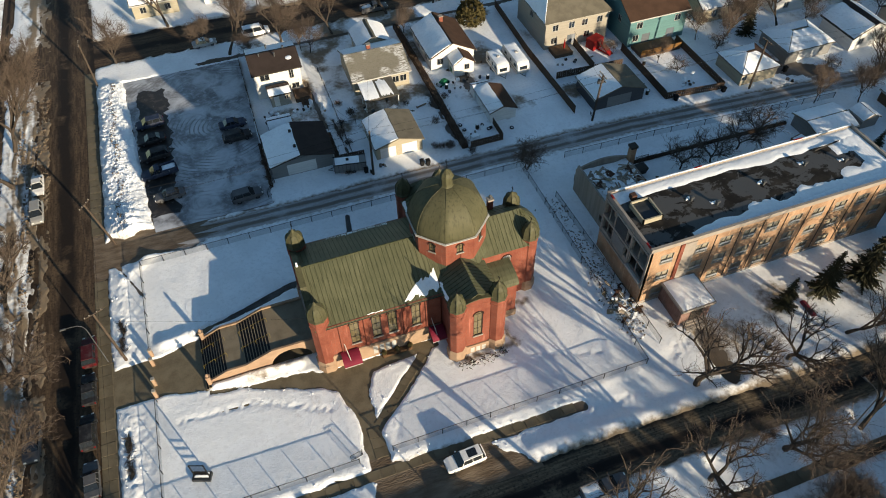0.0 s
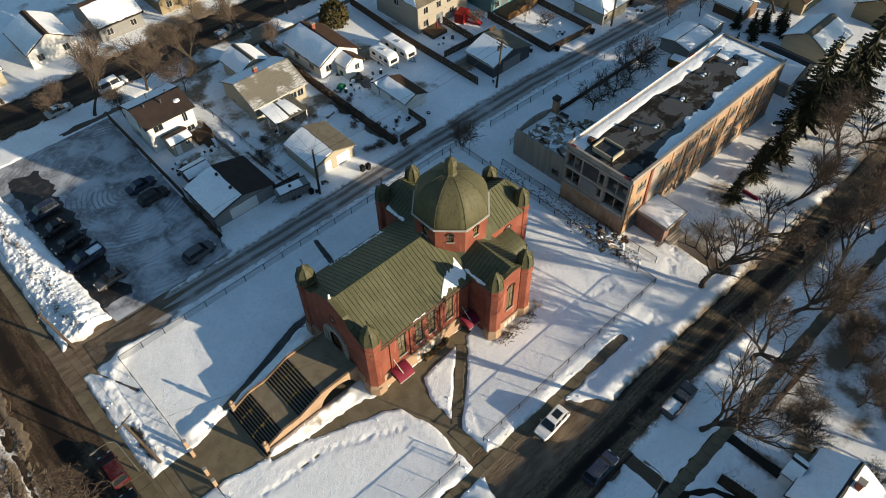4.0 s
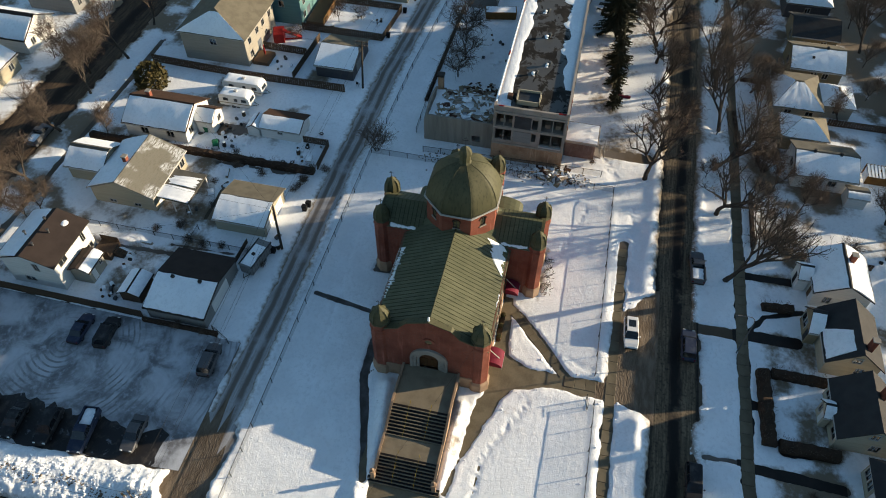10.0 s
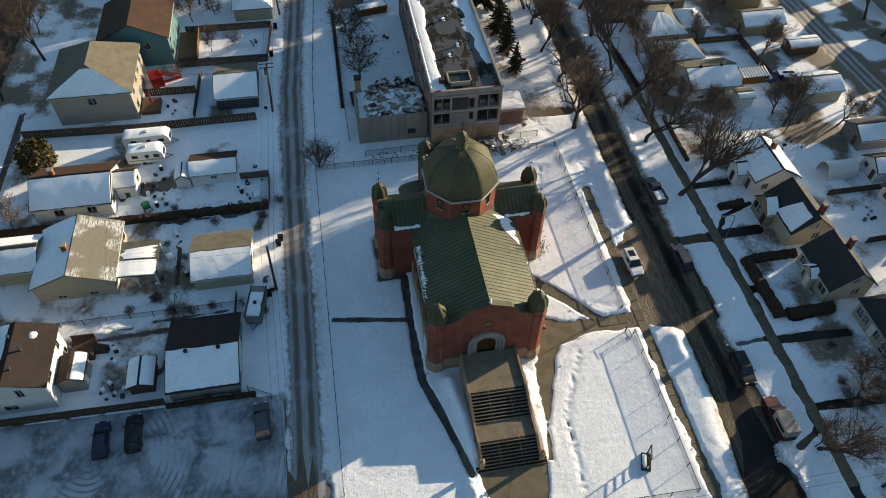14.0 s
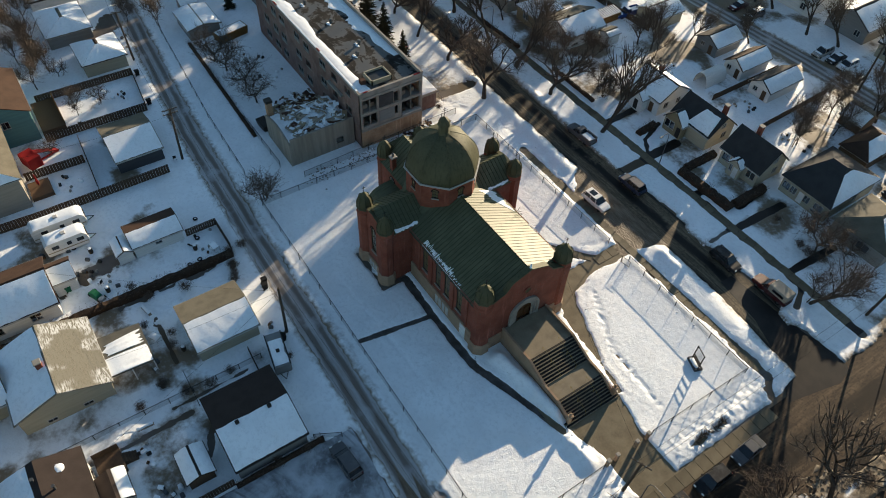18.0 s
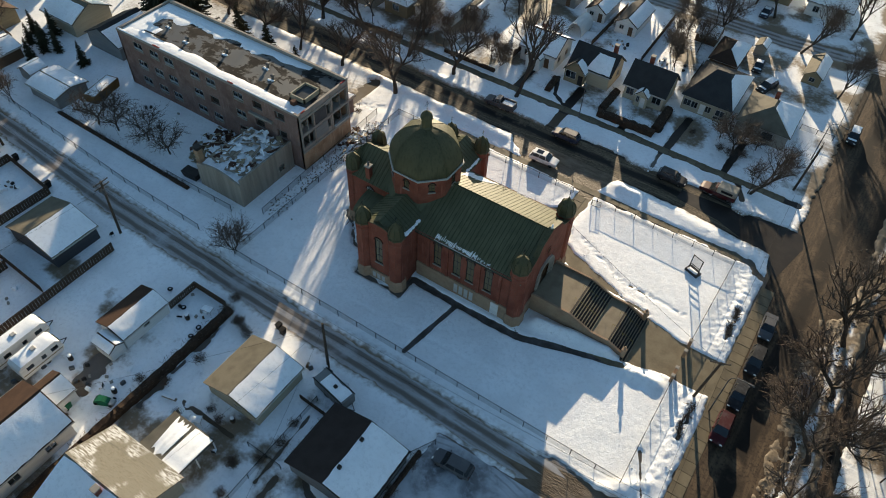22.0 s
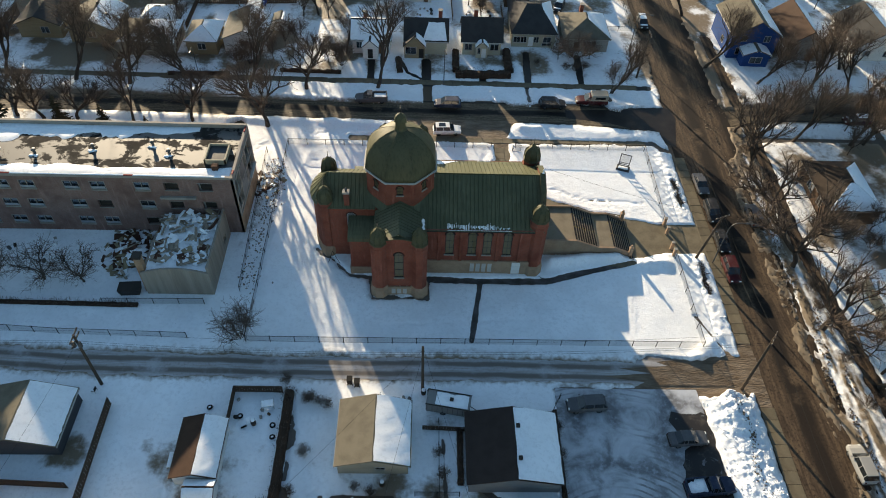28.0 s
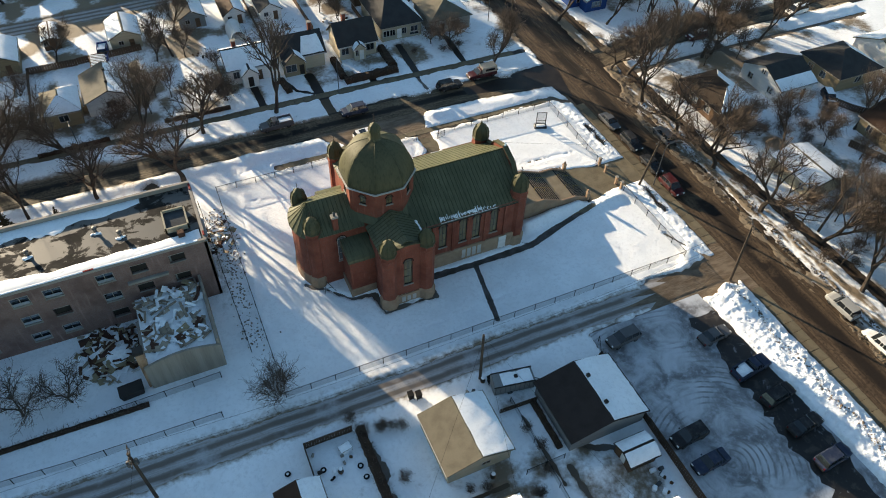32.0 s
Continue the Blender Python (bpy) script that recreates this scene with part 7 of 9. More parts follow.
hat = part("roof_hatch", Mesh().wall((1.4, 4.6), (4.3, 4.6), HZ, HZ + 0.75, (), 0.2).wall((4.3, 4.6), (4.3, 8.2), HZ, HZ + 0.75, (), 0.2).wall((4.3, 8.2), (1.4, 8.2), HZ, HZ + 0.75, (), 0.2).wall((1.4, 8.2), (1.4, 4.6), HZ, HZ + 0.75, (), 0.2), "siding_cream", school, "open pale roof hatch box")
part("roof_box", Mesh().cbox(2.2, LY - 2.4, HZ, 3.0, LY - 1.6, HZ + 0.8, 0.04), "earth_heap", school, "small rusty roof box")
part("fallen_pipe", Mesh().tube((LX - 8.6, 8.4, HZ + 0.2), (LX - 4.2, 8.9, HZ + 0.28), 0.12, 0.12, 6), "dark_trim", rf)
part("hatch_floor", Mesh().box(1.6, 4.8, HZ, 4.1, 8.0, HZ + 0.4), "slate_panel", hat)
for x, y in ((9.5, 6.2), (12.2, 4.4), (20.0, 5.4), (27.5, 6.6), (33.0, 5.2)):
    part("roof_vent", Mesh().lathe([(0.2, HZ), (0.2, HZ + 0.5), (0.34, HZ + 0.55), (0.3, HZ + 0.75), (0.05, HZ + 0.8)], 8, x, y), "galvanised", rf)
    lying_snow("snow_lump", rf, x - 0.6, y + 0.25, x + 0.6, y + 0.7, HZ, int(x * 7), 0.12, 0.4, 8, 4)
for x0, y0, x1, y1 in ((-0.02, 0.4, 0.22, 1.5), (13.0, LY - 0.24, 14.2, LY - 0.02), (29.0, LY - 0.24, 30.6, LY - 0.02), (-0.02, LY - 1.5, 0.22, LY - 0.7)):
    part("red_tarp_strip", Mesh().cbox(x0, y0, HZ + 0.34, x1, y1, HZ + 0.47, 0.03), "red_cloth", rf, "red tarpaulin strip on the parapet")
# dark columned end unit, and the entrance porch on the street side
# porch walls too are coloured as school brick in shade
po = part("entrance_porch", Mesh().cbox(3.2, -4.9, 0, 7.6, -0.1, 3.1, 0.05), "school_shade_brick", school)
part("porch_roof", Mesh().cbox(2.9, -5.3, 3.1, 7.9, -0.1, 3.45, 0.04), "pale_concrete", po)
for q in range(4):
    part("porch_step", Mesh().cbox(3.8, -5.2 - 0.3 * q, 0, 7.2, -4.92 - 0.3 * q, 0.6 - 0.15 * q, 0.02), "pale_concrete", po)
for q in range(9):
    part("rail_bar", Mesh().tube((3.3 + 0.5 * q, -6.5, 0.0), (3.3 + 0.5 * q, -6.5, 1.2), 0.03, 0.03, 5), "stone_trim", po)
for z in (0.45, 1.15):
    part("rail", Mesh().tube((3.2, -6.5, z), (7.4, -6.5, z), 0.03, 0.03, 5), "stone_trim", po)
lying_snow("porch_snow", po, 3.1, -5.1, 7.7, -0.2, 3.45, 17, 0.18, 0.1, 14, 10)
part("porch_door", Mesh().cbox(4.6, -5.0, 0.1, 6.4, -4.9, 2.4, 0.03), "dark_trim", po)
# low north annex, roof torn off
annex = thing("annex_ruin", 44.0, 56.5, 0, "roofless pale concrete school annex full of snowy rubble", "ruin")
AX, AY, AZ = 8.7, 11.1, 5.2
part("wall_west", Mesh().wall((0, AY - 0.3), (0, 0), 0, AZ, [(7.6, 8.9, 1.2, 2.3)], 0.3), "stained_concrete", annex)
an = Mesh()
cur = [(AX - AX * q / 12, AZ - 0.9 + 0.9 * math.sin(math.pi * q / 12)) for q in range(13)]
outline = [(0, 0), (AX, 0), *cur]
an.loft([[(x, AY - 0.3, z) for x, z in outline], [(x, AY, z) for x, z in outline]])
part("wall_north", an, "stained_concrete", annex, "pale end wall with a curved top")
part("wall_east", Mesh().wall((AX, 3.5), (AX, AY - 0.3), 0, AZ - 1.2, (), 0.3), "pale_concrete", annex)
part("fallen_floor", Mesh().box(0.32, 0.1, 3.9, AX - 0.32, AY - 0.32, 4.1), "pale_concrete", annex)
lying_snow("snow_on_floor", annex, 0.4, 0.2, AX - 0.4, AY - 0.4, 4.1, 21, 0.2, 0.2, 20, 20)
st = part("boiler_chimney", Mesh().cbox(AX - 0.5, AY - 1.3, 0, AX + 0.4, AY - 0.4, 6.6, 0.05), "school_brick", annex)
part("chimney_cap", Mesh().cbox(AX - 0.62, AY - 1.42, 6.6, AX + 0.52, AY - 0.28, 7.0, 0.05), "dark_trim", st)
r = random.Random(4)
bd = [data("board", Mesh().cbox(-l / 2, -w / 2, -0.04, l / 2, w / 2, 0.05, 0.02), "rubble_wood") for l, w in ((1.6, 0.3), (1.0, 0.6), (2.2, 0.2), (0.8, 0.8))]
bh = [data("board", Mesh().cbox(-l / 2, -w / 2, -0.05, l / 2, w / 2, 0.06, 0.02), mt) for l, w, mt in ((2.4, 0.35, "rubble_wood"), (1.4, 0.8, "siding_tan"), (1.2, 1.0, "earth_heap"), (2.0, 0.3, "planter_wood"), (1.0, 0.5, "siding_white"), (1.6, 0.4, "earth_heap"))]
bs = [data("board", Mesh().cbox(-l / 2, -w / 2, -0.04, l / 2, w / 2, 0.05, 0.02), "roof_snow") for l, w in ((1.3, 0.35), (0.9, 0.7))]
for i in range(150):
    x, y = r.uniform(0.7, AX - 0.7), 0.6 + (AY - 2.4) * r.random() ** 1.25
    part("board", r.choice(bs if i % 5 > 2 else (bh if i % 4 == 1 else bd)), None, annex, at=pose(x, y, 4.36 + r.random() * max(0.12, 1.0 - 0.13 * y), r.uniform(-22, 22), r.uniform(-22, 22), r.uniform(0, 180)))
rub = thing("rubble_heap", 56.6, 60.4, 0, "brown heap of broken boards and plaster beside the annex", "rubble")
part("mound", Mesh().lathe([(3.2, -0.1), (2.6, 0.3), (1.7, 0.7), (0.8, 1.0), (0.2, 1.1)], 14), "earth_heap", rub)
part("mound_snow", Mesh().lathe([(1.9, 0.62), (1.4, 0.9), (0.6, 1.14), (0.1, 1.2)], 9, -0.6, 0.5), "roof_snow", rub)
for i in range(150):
    a, q = r.uniform(0, 6.28), math.sqrt(r.random()) * 4.2
    part("board", r.choice(bs if i % 4 == 0 else bh), None, rub, at=pose(q * math.cos(a), q * math.sin(a) * 1.1, 0.2 + max(0, 1.1 - q * 0.34), r.uniform(-35, 35), r.uniform(-35, 35), r.uniform(0, 180)))
cor_ = thing("rubble_heap", 40.2, 45.8, 0, "heap of snowy boards and brown scrap at the school corner", "rubble")
part("mound", Mesh().lathe([(1.7, -0.1), (1.3, 0.15), (0.7, 0.38), (0.15, 0.45)], 11), "roof_snow", cor_)
for i in range(60):
    a, q = r.uniform(0, 6.28), math.sqrt(r.random()) * 2.3
    part("board", r.choice(bs if i % 2 else bh), None, cor_, at=pose(q * math.cos(a), q * math.sin(a) * 1.3, 0.15 + max(0, 0.4 - q * 0.18), r.uniform(-30, 30), r.uniform(-30, 30), r.uniform(0, 180)))
tp = thing("red_tarpaulin", 62.6, 36.4, 0.2, "crumpled dark red tarpaulin lying in the school snow", "tarpaulin", rot=88)
part("sheet", Mesh().loft([[(-1.3 + 0.52 * q, y, z + 0.07 * math.sin(2.3 * q + 3 * y)) for y, z in ((-0.45, 0.0), (-0.2, 0.22), (0.15, 0.26), (0.42, 0.0))] for q in range(6)]), "maroon_canvas", tp)
dump = thing("dumpster", 82.6, 61.6, 0.1, "orange steel rubbish skip half full of snow", "dumpster", rot=-78)
part("tub", Mesh().loft([[(-2.9, -1.1, 0), (2.9, -1.1, 0), (2.9, 1.1, 0), (-2.9, 1.1, 0)], [(-3.1, -1.2, 1.6), (3.1, -1.2, 1.6), (3.1, 1.2, 1.6), (-3.1, 1.2, 1.6)]]), "rust_steel", dump)
lying_snow("snow_load", dump, -2.9, -1.05, 2.9, 1.05, 1.6, 3, 0.2, 0.1, 10, 6)
bin2 = thing("rubbish_skip", 55.0, 67.3, 0.1, "small dark metal rubbish skip beside the annex", "dumpster", rot=4)
part("tub", Mesh().loft([[(-1.2, -0.6, 0), (1.2, -0.6, 0), (1.2, 0.6, 0), (-1.2, 0.6, 0)], [(-1.4, -0.8, 1.2), (1.4, -0.8, 1.2), (1.4, 0.8, 1.2), (-1.4, 0.8, 1.2)]]), "dark_trim", bin2)
# litter of bricks along the demolished end
lit, lit2, lit3 = Mesh(), Mesh(), Mesh()
for i in range(900):
    x, y = r.gauss(39.9, 0.8), r.choice((42, 44.5, 46, 46, 48, 50.5, 53, 57, 61, 65)) + r.gauss(0, 1.3)
    s = r.uniform(0.04, 0.14)
    (lit, lit2, lit3)[i % 3].box(-s, -s * 0.6, 0, s, s * 0.6, s * 0.7, pose(x, y, 0.1 + r.random() * 0.12, r.uniform(-20, 20), r.uniform(-20, 20), r.uniform(0, 180)))
tagged(part("rubble_snow", lit2, "roof_snow"), "clods of frozen snow among the rubble", "rubble", kind="stuff")
tagged(part("dark_litter", lit3, "mud"), "dark broken brick and earth along the demolished end", "rubble", kind="stuff")
tagged(part("rubble_litter", lit, "rubble_wood"), "scattered bricks and rubble in trodden snow", "rubble", kind="stuff")

# ---- trees ----


def limb(trunk, twigs, r, p, d, length, rad, level, depth, spread, lift, twig_len, thick=2):
    """One branch of a bare tree, bent in short runs, that forks into thinner ones."""
    n = 4 if level < 2 else 3
    step = length / n
    for i in range(n):
        d = (d + Vector((r.gauss(0, 0.13), r.gauss(0, 0.13), r.gauss(0, 0.08) + lift * 0.06))).normalized()
        q = p + d * step
        ra, rb_ = rad * (1 - 0.42 * i / n), rad * (1 - 0.42 * (i + 1) / n)
        trunk.tube(p, q, ra, rb_, 6 if level == 0 else (5 if level == 1 else 4))
        p = q
        if level >= 1 and depth - level <= 2:
            for _ in range(thick if depth - level > 1 else thick + 1):
                e = (d * 0.5 + Vector((r.gauss(0, 1), r.gauss(0, 1), r.gauss(0.25, 0.7))).normalized()).normalized()
                a = p - d * step * r.random()
                L = twig_len * r.uniform(0.6, 1.3)
                mid = a + e * L * 0.5
                e2 = (e + Vector((r.gauss(0, 0.4), r.gauss(0, 0.4), r.gauss(0.1, 0.35)))).normalized()
                twigs.tube(a, mid, 0.02, 0.014, 3)
                twigs.tube(mid, mid + e2 * L * 0.6, 0.014, 0.007, 3)
                for _k in range(3):
                    e3 = (e2 + Vector((r.gauss(0, 0.7), r.gauss(0, 0.7), r.gauss(0, 0.5)))).normalized()
                    b_ = mid + e2 * L * 0.6 * r.random()
                    twigs.tube(b_, b_ + e3 * L * 0.5, 0.011, 0.005, 3)
    if level < depth:
        k = (3 if level < 2 else 2) + (r.random() < 0.5)
        turn = r.random() * 6.28
        for j in range(k):
            a = turn + 6.28 * j / k + r.gauss(0, 0.3)
            side = Vector((math.cos(a), math.sin(a), 0))
            e = (d + side * spread * r.uniform(0.6, 1.3) + Vector((0, 0, lift * 0.3))).normalized()
            limb(trunk, twigs, r, p, e, length * r.uniform(0.72, 0.98), rad * 0.64, level + 1, depth, spread, lift, twig_len, thick)


def bare_tree(label, seed, height, rad, spread, lift, depth=4, twig_len=1.0, name="bare_tree", trunk_share=0.26, stems=1, thick=2):
    r = random.Random(seed)
    tr, tw = Mesh(), Mesh()
    for s in range(stems):
        d = Vector((r.gauss(0, 0.06), r.gauss(0, 0.06), 1)) if stems == 1 else Vector((math.cos(s * 6.28 / stems) * 0.45, math.sin(s * 6.28 / stems) * 0.45, 1))
        limb(tr, tw, r, Vector((0, 0, -0.3)), d.normalized(), height * trunk_share, rad, 0, depth, spread, lift, twig_len, thick)
    th = thing(name, 0, 0, -500, label, "tree" if name != "shrub" else "shrub")
    part("trunk", tr, "bark", th)
    part("crown", tw, "twig", th)
    return th


ELM = bare_tree("tall bare elm with a spreading brown crown", 3, 14, 0.36, 0.5, 0.6, 4, 1.5, trunk_share=0.24, thick=2)
ASH = bare_tree("bare tree with upright branches in a fan", 8, 14, 0.33, 0.42, 0.7, 4, 1.5, trunk_share=0.24, thick=2)
VASE = bare_tree("tall bare tree with thin limbs spreading upward in a fan", 8, 14, 0.33, 0.42, 0.7, 4, 1.1, trunk_share=0.24, thick=0)
OAK = bare_tree("gnarled bare tree with dark crooked limbs", 15, 11, 0.36, 0.62, 0.4, 4, 0.9, trunk_share=0.23, thick=1)
THIN = bare_tree("small bare tree with fine brown twigs", 21, 7.5, 0.12, 0.5, 0.55, 3, 1.2, trunk_share=0.27)
APPLE = bare_tree("low bare fruit tree with tangled twigs", 27, 4.6, 0.12, 0.7, 0.35, 3, 0.9, trunk_share=0.24, thick=1)
SHRUB = bare_tree("leafless shrub of many thin brown stems", 33, 4.6, 0.035, 0.4, 0.6, 1, 1.0, "shrub", 0.42, 13, 1)


def spruce(seed, h):
    """Whorls of drooping boughs, each a rib with short side sprays."""
    r = random.Random(seed)
    th = thing("spruce", 0, 0, -500, "dark green spruce with drooping boughs", "tree")
    part("trunk", Mesh().lathe([(0.26, -0.3), (0.15, h * 0.5), (0.03, h)], 7), "bark", th)
    nd = Mesh()
    for i in range(38):
        f = min(0.985, max(0.0, (i + r.uniform(-0.3, 0.3)) / 38))
        z, R = 0.8 + (h - 1.1) * f, (1 - f) ** 0.85 * h * 0.19 + 0.16
        for j in range(13 if f < 0.6 else 8):
            a = r.random() * 6.28
            L = R * r.choice((0.5, 0.75, 0.95, 1.1, 1.3))
            dx, dy = math.cos(a), math.sin(a)
            droop = r.uniform(0.15, 0.5)
            at_ = lambda s_: Vector((dx * L * s_, dy * L * s_, z - droop * L * s_ ** 1.3 + 0.14 * L * s_ ** 3))
            for q in range(8):
                s0 = (q + 0.6) / 8
                p0, p1 = at_(max(0.0, s0 - 0.06)), at_(s0 + 0.12)
                for side in (-1, 1):
                    w = (0.12 + 0.3 * L * (1 - s0 * 0.75)) * r.uniform(0.3, 0.7)
                    tip = p1 + Vector((-dy, dx, 0)) * side * w + Vector((0, 0, -0.1 - 0.12 * r.random()))
                    nd.add([p0 + Vector((0, 0, 0.05)), p0 - Vector((0, 0, 0.05)), tip, p1], [(0, 2, 3), (1, 3, 2), (0, 1, 2), (0, 3, 1)])
    part("crown", nd, "needles", th)
    return th


SPRUCE = spruce(5, 13)


def plant(kind, spots, group):
    r = random.Random(len(spots) * 7 + len(group))
    first = True
    for x, y, s in spots:
        m_ = pose(x, y, 0.0, 0, 0, r.uniform(0, 360))
        ob = kind if first and kind.location.z < -400 else None
        if ob:
            ob.matrix_basis = m_ @ Matrix.Diagonal((s, s, s, 1))
            ob["group"] = group
        else:
            ob = copy_thing(kind, m_)
            ob.scale = (s, s, s)
        first = False


plant(VASE, [(25.0, 20.1, 1.25), (-36.2, 41.2, 1.2), (-38.4, 57, 1.0), (-46, 32.5, 0.95)], "street trees")
plant(ASH, [(-38.5, 90, 1.2), (-37.6, 108, 1.2), (-58, 33, 0.9), (20, 123.5, 0.8)], "street trees")
plant(ELM, [(47.4, 21.2, 1.1), (57, 20.2, 1.0), (68.5, 20.5, 1.2), (78, 20, 1.1), (90, 19.8, 1.1), (-40.5, 80.5, 1.1), (-37.4, 99, 1.2), (-37.5, 118, 1.2), (-36.4, 11.1, 1.0), (-17.1, 20.0, 0.8), (-36.6, -8, 1.0), (-39.2, -28.7, 1.1), (0, 123.7, 0.95), (10, 124, 0.85), (64.6, 31.6, 0.8), (-65.6, 17.6, 1.0), (-80.7, 16.1, 1.0)], "street trees")
plant(ELM, [(-80.6, 28.8, 1.0), (-62.7, 10.5, 0.9), (-70, 33, 0.9), (79.5, 31, 0.9), (90, 30.8, 1.0), (99, 30.4, 1.0), (108, 30.6, 1.0), (118, 30.2, 1.0), (116, 20, 1.0), (104.8, 72.3, 0.8), (110.5, 60, 0.9), (117, 78, 0.9), (98, 20, 0.9), (108, 19.6, 0.9), (-38.8, 32.8, 1.0), (-53, 19.2, 0.9)], "street trees")
plant(ELM, [(2.0, -22.6, 0.85), (38, -4, 0.7), (-13, -25, 0.85), (64, 0.5, 0.5), (60, -36, 0.9), (20, -37, 0.9), (-10, 138, 0.9), (32, 126.6, 0.8), (53, 125.8, 0.85), (75, 121.5, 0.9), (101, 94, 0.8), (-20.5, 128.5, 0.8), (-52, 60, 0.7), (-66, 62, 0.8), (-45, 16, 0.8), (-56, 15, 0.8)], "garden trees")
plant(ELM, [(86, -6, 0.8), (-48, 102, 0.8)], "garden trees")
plant(ASH, [(41, -3.5, 0.6), (40, -36, 0.8), (0, -38, 0.8), (42, 127, 0.75), (64, 126.5, 0.8), (90, 95, 0.7), (-43, 92, 0.6), (-64, 28, 0.8), (61.0, 13.8, 0.6), (69, 14.6, 0.65)], "garden trees")
plant(ELM, [(-20, -36, 0.9), (-5, -35, 0.85), (10, -36, 0.9), (26, -35, 0.9), (36, -37, 0.9), (47, -35, 0.9), (66, -36, 0.9), (78, -36, 0.9), (90, -36, 0.9), (104, -35, 0.9), (30, -22.6, 0.6)], "back lane trees")
plant(ASH, [(58, -10, 0.65), (-22.5, -14, 0.7), (94, -8, 0.8), (36.5, -13, 0.6)], "back garden trees")
plant(OAK, [(37.5, 21.0, 1.1), (42.6, 31.8, 1.3), (55.2, 30.9, 1.0), (-36.6, 71.7, 1.35), (-36.2, 60.9, 1.25), (-36.6, 50.5, 1.1), (-36.6, 30.5, 0.8), (74, 31, 0.9), (84, 30.5, 0.9)], "old trees by the street")
plant(THIN, [(-16.8, 20.2, 0.9), (34.5, 12.5, 0.9), (40.5, 9, 1.0), (5.4, -4.6, 0.8), (-44, 58, 0.9), (-45.5, 78, 1.0), (-42, 55, 0.7), (3.5, 119.5, 0.9), (14.5, 118.5, 1.0), (-4, 128, 1.0), (73.5, 92, 0.8), (97, 76.5, 0.8), (104, 72, 0.9), (110, 76, 0.9), (-60, 60, 0.9), (-56, 72, 0.9)], "small garden trees")
plant(THIN, [(-63, 80, 0.9), (45, 22.5, 0.7), (-50, 54, 0.8), (44.5, 12.5, 0.9)], "small garden trees")
plant(THIN, [(-39.5, 66.5, 0.9), (-41, 76, 0.9), (-39.8, 85, 0.9), (-41.5, 94.5, 1.0), (-40.5, 104, 0.9), (-40.6, 55.5, 0.8), (-39.6, 45, 0.8)], "thicket west of the street")
plant(APPLE, [(61.6, 65.7, 1.5), (67.0, 65.4, 1.6), (72.6, 66.6, 1.7), (76.5, 67.4, 1.8), (66, 98, 0.8), (62, 88.5, 0.6), (75, 88, 0.9), (86, 92, 0.9)], "fruit trees behind the school")
plant(SHRUB, [(39.4, 74.4, 1.35), (32.0, 82.8, 0.45), (29.6, 83.4, 0.4), (27.4, 84.0, 0.35), (14.6, 95.4, 0.35), (17.0, 97.4, 0.4), (15.4, 100.6, 0.35), (-11.0, 9.0, 0.6), (-11.3, 13.3, 0.45), (-9.6, 13.0, 0.4), (-13.2, 12.6, 0.4), (12.6, 83.2, 0.3), (0.6, 90.0, 0.35), (0.5, 86.5, 0.3), (33.3, 96, 0.35), (-4.4, 11.4, 0.3), (44.2, 40.2, 0.3), (-41, 86, 0.5)], "bare shrubs")
plant(SHRUB, [(-43, 98, 0.5), (-42, 66, 0.4)], "bare shrubs")
plant(THIN, [(92, 72, 1.0), (99, 69.5, 1.1), (88, 93, 1.0), (114, 92, 1.0), (106, 93, 1.0), (122, 91, 1.0), (84, 96, 1.0), (93, 97, 1.0), (118, 68, 1.1), (126, 74, 1.1), (94, -5, 1.0), (106, -5, 1.1), (112, -8, 1.1), (71.2, -5, 0.8), (81.5, -6, 0.9), (-55, 84, 1.0), (-62, 98, 1.1), (-50, 120, 1.1), (-66, 76, 1.0)], "far garden trees")
plant(THIN, [(-78, 74, 1.1), (-54, 36, 0.9), (-62, 36, 0.9), (-48, -10, 1.0), (-66, -12, 1.1), (-54, 14, 0.9), (-74, 14, 1.0), (120, 122, 1.1), (84, 124, 1.1), (95, 128, 1.1), (110, 128, 1.2), (70, 138, 1.1), (50, 139, 1.1), (28, 139, 1.1), (8, 139, 1.0)], "far garden trees")
plant(SPRUCE, [(59.7, 37.8, 0.5), (66.0, 38.0, 0.68), (72.4, 38.0, 0.8), (82.8, 39.4, 1.35), (88.4, 37.8, 1.2), (94.8, 37.4, 1.5), (93.9, 94.2, 0.6), (99, 58, 0.36), (101, 59.5, 0.4), (103, 58, 0.4), (105, 59.4, 0.36), (100.5, 62.5, 0.38), (104, 55, 0.45), (107, 57, 0.42), (92, 58, 0.4)], "spruces by the school")
plant(APPLE, [(-11.6, 11.6, 1.75), (-8.6, 9.6, 1.1), (-14.6, 9.2, 1.0)], "wide bare tree before the corner house")
plant(THIN, [(5.4, -5.6, 1.1), (7.8, -9.6, 1.2), (3.6, -13.2, 1.1), (7.0, -16.4, 1.2), (4.2, -25.6, 1.3), (8.6, -22.4, 1.1), (36.0, -3.0, 1.0)], "dense garden saplings")
plant(SHRUB, [(32.0, 13.4, 1.15), (32.4, 11.0, 1.0), (48.6, 13.6, 1.3), (50.6, 14.4, 1.0)], "tall brown shrubs by the gardens")
r = random.Random(3)
ced = thing("cedar_bush", 46.6, 117.4, 0, "round brown-green cedar bush", "bush")
nd = Mesh()
